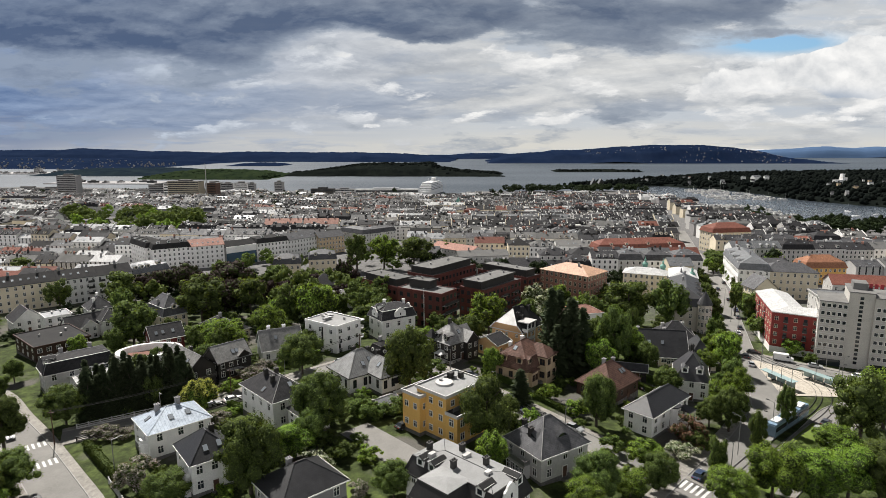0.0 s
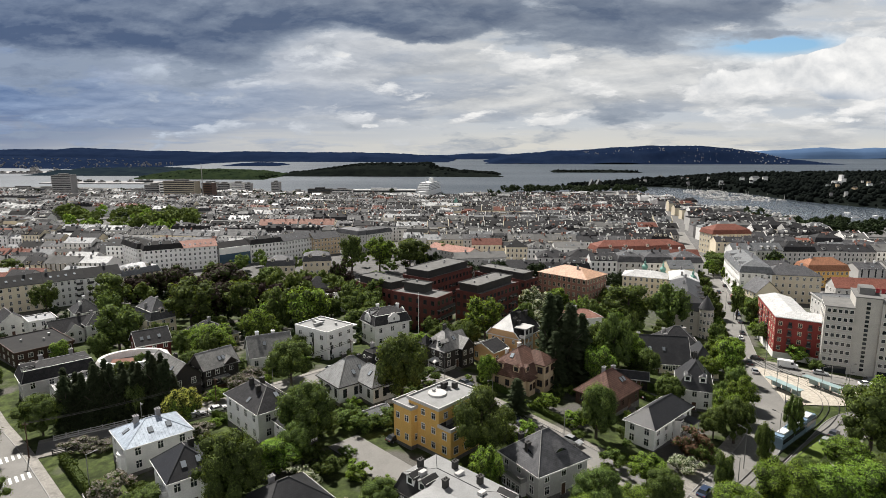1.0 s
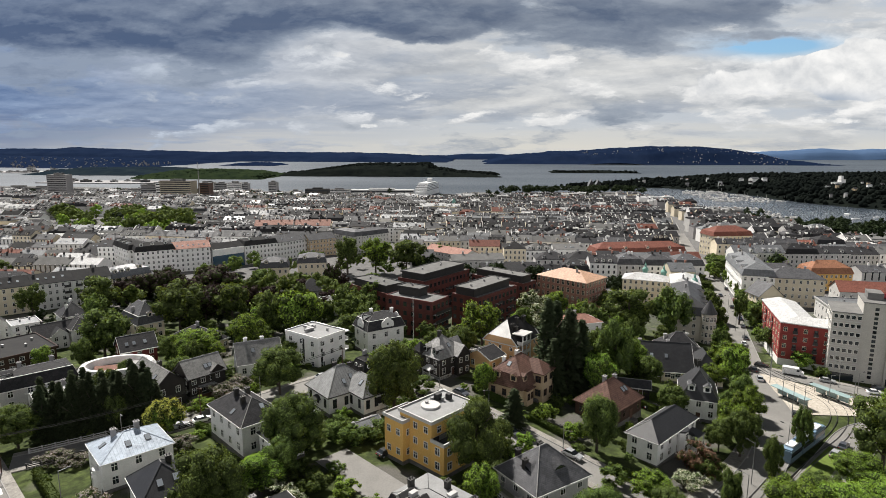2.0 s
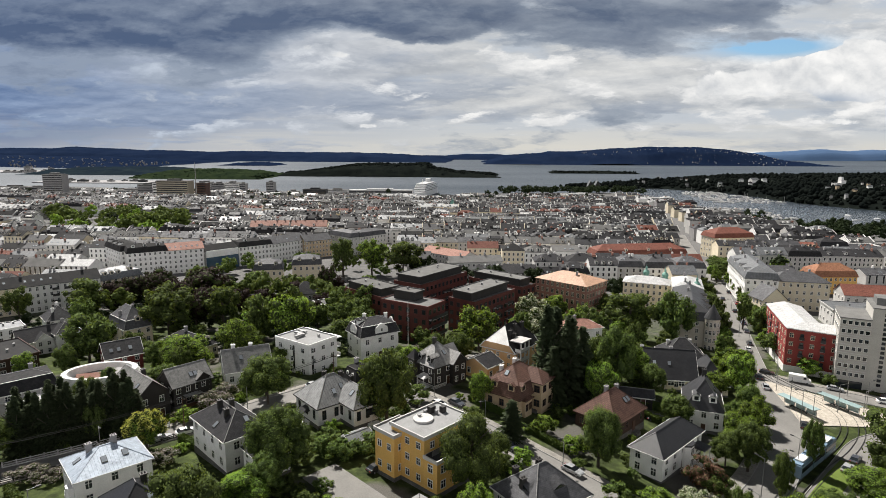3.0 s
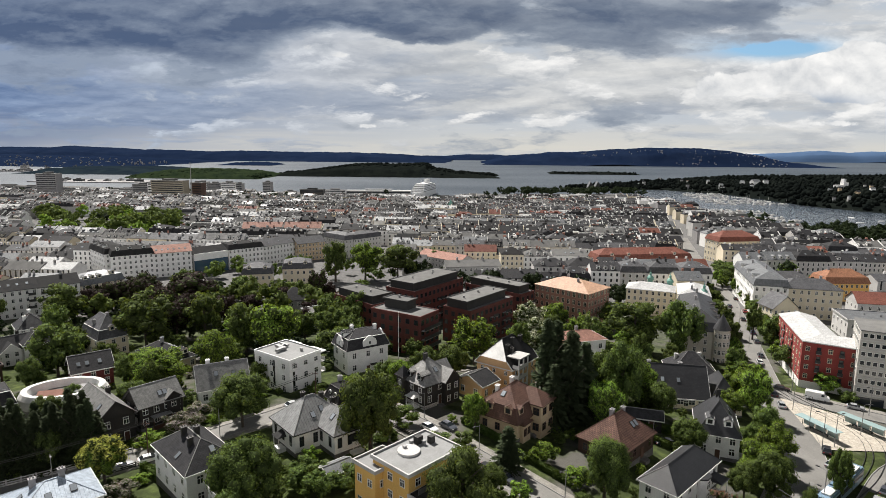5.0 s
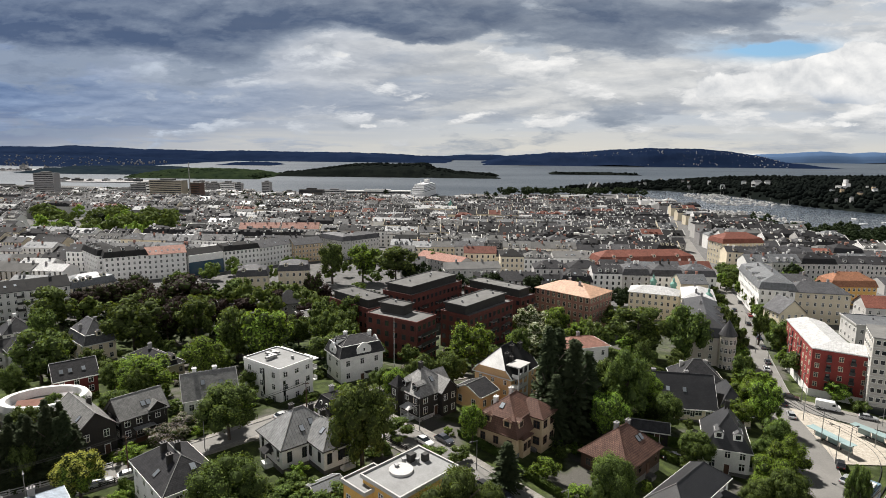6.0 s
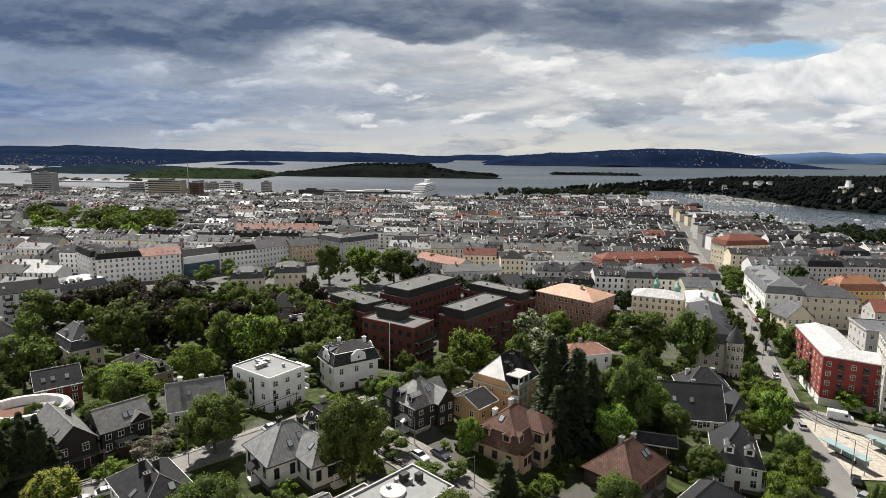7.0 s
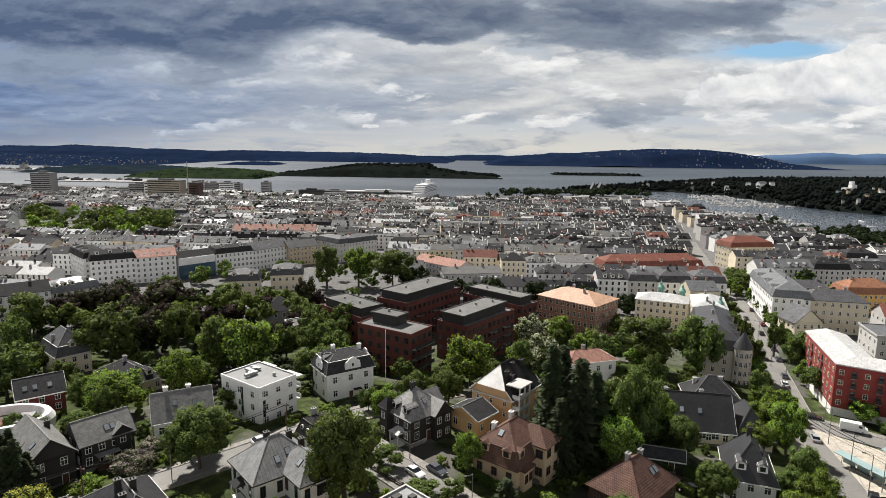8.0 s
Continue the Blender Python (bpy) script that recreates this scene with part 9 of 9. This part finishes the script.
tram = thing("tram", 76.0, 138.0, 42, "pale blue and white articulated tram on the grass track", "tram", z=float(land(76.0, 138.0)) + 0.3)
for k in range(3):
    o = (k - 1) * 6.6
    sec = part("body", Geo().box(o - 3.1, o + 3.1, -1.25, 1.25, 0.4, 1.5).box(o - 3.1, o + 3.1, -1.22, 1.22, 1.5, 3.0).box(o - 2.9, o + 2.9, -1.05, 1.05, 3.0, 3.3), TRAMBLUE, tram)
    part("window_band", Geo().box(o - 2.9, o + 2.9, -1.27, 1.27, 1.55, 2.6), GLASS, sec)
    part("roof_box", Geo().box(o - 1.6, o + 1.6, -0.8, 0.8, 3.3, 3.65), VANWHITE, sec)
    if k < 2:
        part("joint", Geo().box(o + 3.1, o + 3.5, -1.1, 1.1, 0.5, 3.0), DARKTRIM, tram)
    for wx in (-2, 2):
        part("bogie", Geo().box(o + wx - 0.7, o + wx + 0.7, -1.0, 1.0, 0.0, 0.4), DARKMETAL, tram)
part("pantograph", Geo().tube((-1.0, 0, 3.65), (0, 0, 4.4), 0.05, 0.05, 5).tube((0, 0, 4.4), (-0.8, 0, 5.1), 0.05, 0.05, 5).box(-0.9, -0.7, -0.8, 0.8, 5.08, 5.15), DARKMETAL, tram)

rails = [[(52, 112), (67, 129), (76, 138), (85, 146), (94, 156), (99, 166), (98, 176), (94, 188), (93, 200)], [(55, 111), (69.5, 127), (78.5, 136), (88, 144), (97, 154), (103, 165), (102, 176), (98, 188), (96, 200)]]
for line in rails:
    for o in (-0.72, 0.72):
        strip("tram_rail", line, o - 0.06, o + 0.06, 0.235, DARKMETAL, "steel tram rail", "rail", cross=1)


def shelter(x, y, rot):
    z = float(land(x, y)) + 0.2
    e = thing("tram_shelter", x, y, rot, "tram stop shelter with a pale glass roof", "shelter", "tram shelters", z=z)
    part("roof", Geo().box(-5.5, 5.5, -1.2, 1.2, 2.5, 2.62), SHELTER, e)
    for k in range(4):
        part("post", Geo().tube((-4.8 + 3.2 * k, 0.9, 0), (-4.8 + 3.2 * k, 0.9, 2.5), 0.07, 0.07, 6), DARKMETAL, e)
    for k in range(3):
        part("back_pane", Geo().box(-4.6 + 3.2 * k, -1.8 + 3.2 * k, 0.98, 1.0, 0.3, 2.2), SHELTER, e)
    part("bench", Geo().box(-2.5, 2.5, 0.3, 0.75, 0.42, 0.5).box(-2.4, -2.2, 0.35, 0.7, 0, 0.42).box(2.2, 2.4, 0.35, 0.7, 0, 0.42), DARKMETAL, e)


shelter(88.0, 167.0, -68)
shelter(101.0, 171.0, -62)


def lamp_post(x, y, high, rot, words="grey steel street lamp beside the road", arm=1.4):
    e = thing("street_lamp", x, y, rot, words, "street lamp", "street lamps")
    part("pole", Geo().tube((0, 0, 0), (0, 0, high), 0.1, 0.06, 7), METAL, e)
    a = part("arm", Geo().tube((0, 0, high - 0.1), (arm, 0, high + 0.15), 0.05, 0.04, 5), METAL, e)
    part("lantern", Geo().box(arm - 0.15, arm + 0.55, -0.15, 0.15, high + 0.1, high + 0.24), DARKMETAL, a)


for x, y, h, r in ((49.5, 107, 9, 130), (57, 121, 9, 130), (70, 133, 8, 130), (84, 158, 9, 160), (86.5, 168, 9, 160), (90, 182, 9, 170), (97, 196, 9, 250), (99, 168, 8, 0), (103, 164, 8, 0), (109, 172, 8, 20), (110, 182, 8, 200), (88, 160, 8, 20), (64, 128, 8, 310),
                    (-7, 151, 6, 225), (-24, 156, 6, 225), (5, 137, 6, 225), (20, 124, 6, 225), (-50, 143, 7, 310), (-74, 125, 7, 310), (-100, 128, 8, 225), (-70, 100, 8, 40), (100, 222, 8, 160), (106, 243, 8, 160), (115, 272, 8, 160)):
    lamp_post(x, y, h, r)

flag = thing("flagpole", -17.6, 191.6, 0, "tall white flagpole in a garden", "flagpole")
part("pole", Geo().tube((0, 0, 0), (0, 0, 16), 0.12, 0.05, 8), TRIMW, flag)
part("knob", Geo().tube((0, 0, 16), (0, 0, 16.25), 0.12, 0.08, 8), TRIMW, flag)


def fence(x0, y0, x1, y1, high, mat, words, step=2.4):
    L = math.hypot(x1 - x0, y1 - y0)
    n = max(1, round(L / step))
    e = thing("fence", x0, y0, math.degrees(math.atan2(y1 - y0, x1 - x0)), words, "fence", z=float(land(x0, y0)))
    for k in range(n + 1):
        f = k / n
        z = float(land(x0 + (x1 - x0) * f, y0 + (y1 - y0) * f)) - float(land(x0, y0))
        part("post", Geo().box(L * f - 0.12, L * f + 0.12, -0.12, 0.12, z - 0.4, z + high + 0.15), mat, e)
        if k < n:
            z2 = float(land(x0 + (x1 - x0) * (k + 1) / n, y0 + (y1 - y0) * (k + 1) / n)) - float(land(x0, y0))
            a, b = L * f + 0.12, L * (k + 1) / n - 0.12
            for lo_, hi_ in ((0.0, 0.35), (0.55, 0.75), (high - 0.15, high)):
                q = Geo()
                q.v = [(a, -0.06, z + lo_ - 0.3 * (lo_ == 0)), (b, -0.06, z2 + lo_ - 0.3 * (lo_ == 0)), (b, 0.06, z2 + lo_ - 0.3 * (lo_ == 0)), (a, 0.06, z + lo_ - 0.3 * (lo_ == 0)), (a, -0.06, z + hi_), (b, -0.06, z2 + hi_), (b, 0.06, z2 + hi_), (a, 0.06, z + hi_)]
                q.f, q.m = [(0, 1, 5, 4), (1, 2, 6, 5), (2, 3, 7, 6), (3, 0, 4, 7), (4, 5, 6, 7), (3, 2, 1, 0)], [0] * 6
                part("rail", q, mat, e)


fence(-92, 121, -66, 137.5, 1.2, PALE, "pale stone garden wall with posts along the street")
fence(-88, 115, -52, 138, 1.1, DARKTRIM, "dark garden fence along the street")
fence(-36, 154, -30, 159, 1.2, DARKTRIM, "dark picket fence by the street")
fence(-70, 98, -48, 76, 1.2, PALE, "pale garden wall beside the western street")
fence(-14, 147, -2, 136.5, 1.1, DARKTRIM, "dark fence beside the garden street")

# utility line along the garden street
line = thing("utility_line", -58, 139, 0, "wooden utility poles with three slack cables", "power line", z=float(land(-58, 139)))
spots = ((-92, 113.5), (-61, 134.5), (-33, 157.5))
for x, y in spots:
    z = float(land(x, y)) - float(land(-58, 139))
    part("pole", Geo().tube((x + 58, y - 139, z - 0.6), (x + 58, y - 139, z + 8.2), 0.14, 0.09, 8).box(x + 57.3, x + 58.7, y - 139.05, y - 138.95, z + 7.6, z + 7.75), BROWNTRIM, line)
for (xa, ya), (xb, yb) in zip(spots, spots[1:]):
    za, zb = (float(land(x, y)) - float(land(-58, 139)) + 7.8 for x, y in ((xa, ya), (xb, yb)))
    for o in (-0.6, 0, 0.6):
        g = Geo()
        for k in range(13):
            f = k / 12
            x, y, z = xa + (xb - xa) * f + 58 + o, ya + (yb - ya) * f - 139, za + (zb - za) * f - 3.2 * f * (1 - f) + abs(o) * 0.3
            g.v += [(x - 0.03, y + 0.03, z), (x, y, z - 0.04), (x + 0.03, y - 0.03, z), (x, y, z + 0.04)]
            if k:
                g.f += [(4 * k - 4 + c, 4 * k - 4 + (c + 1) % 4, 4 * k + (c + 1) % 4, 4 * k + c) for c in range(4)]
                g.m += [0] * 4
        part("cable", g, DARKTRIM, line)
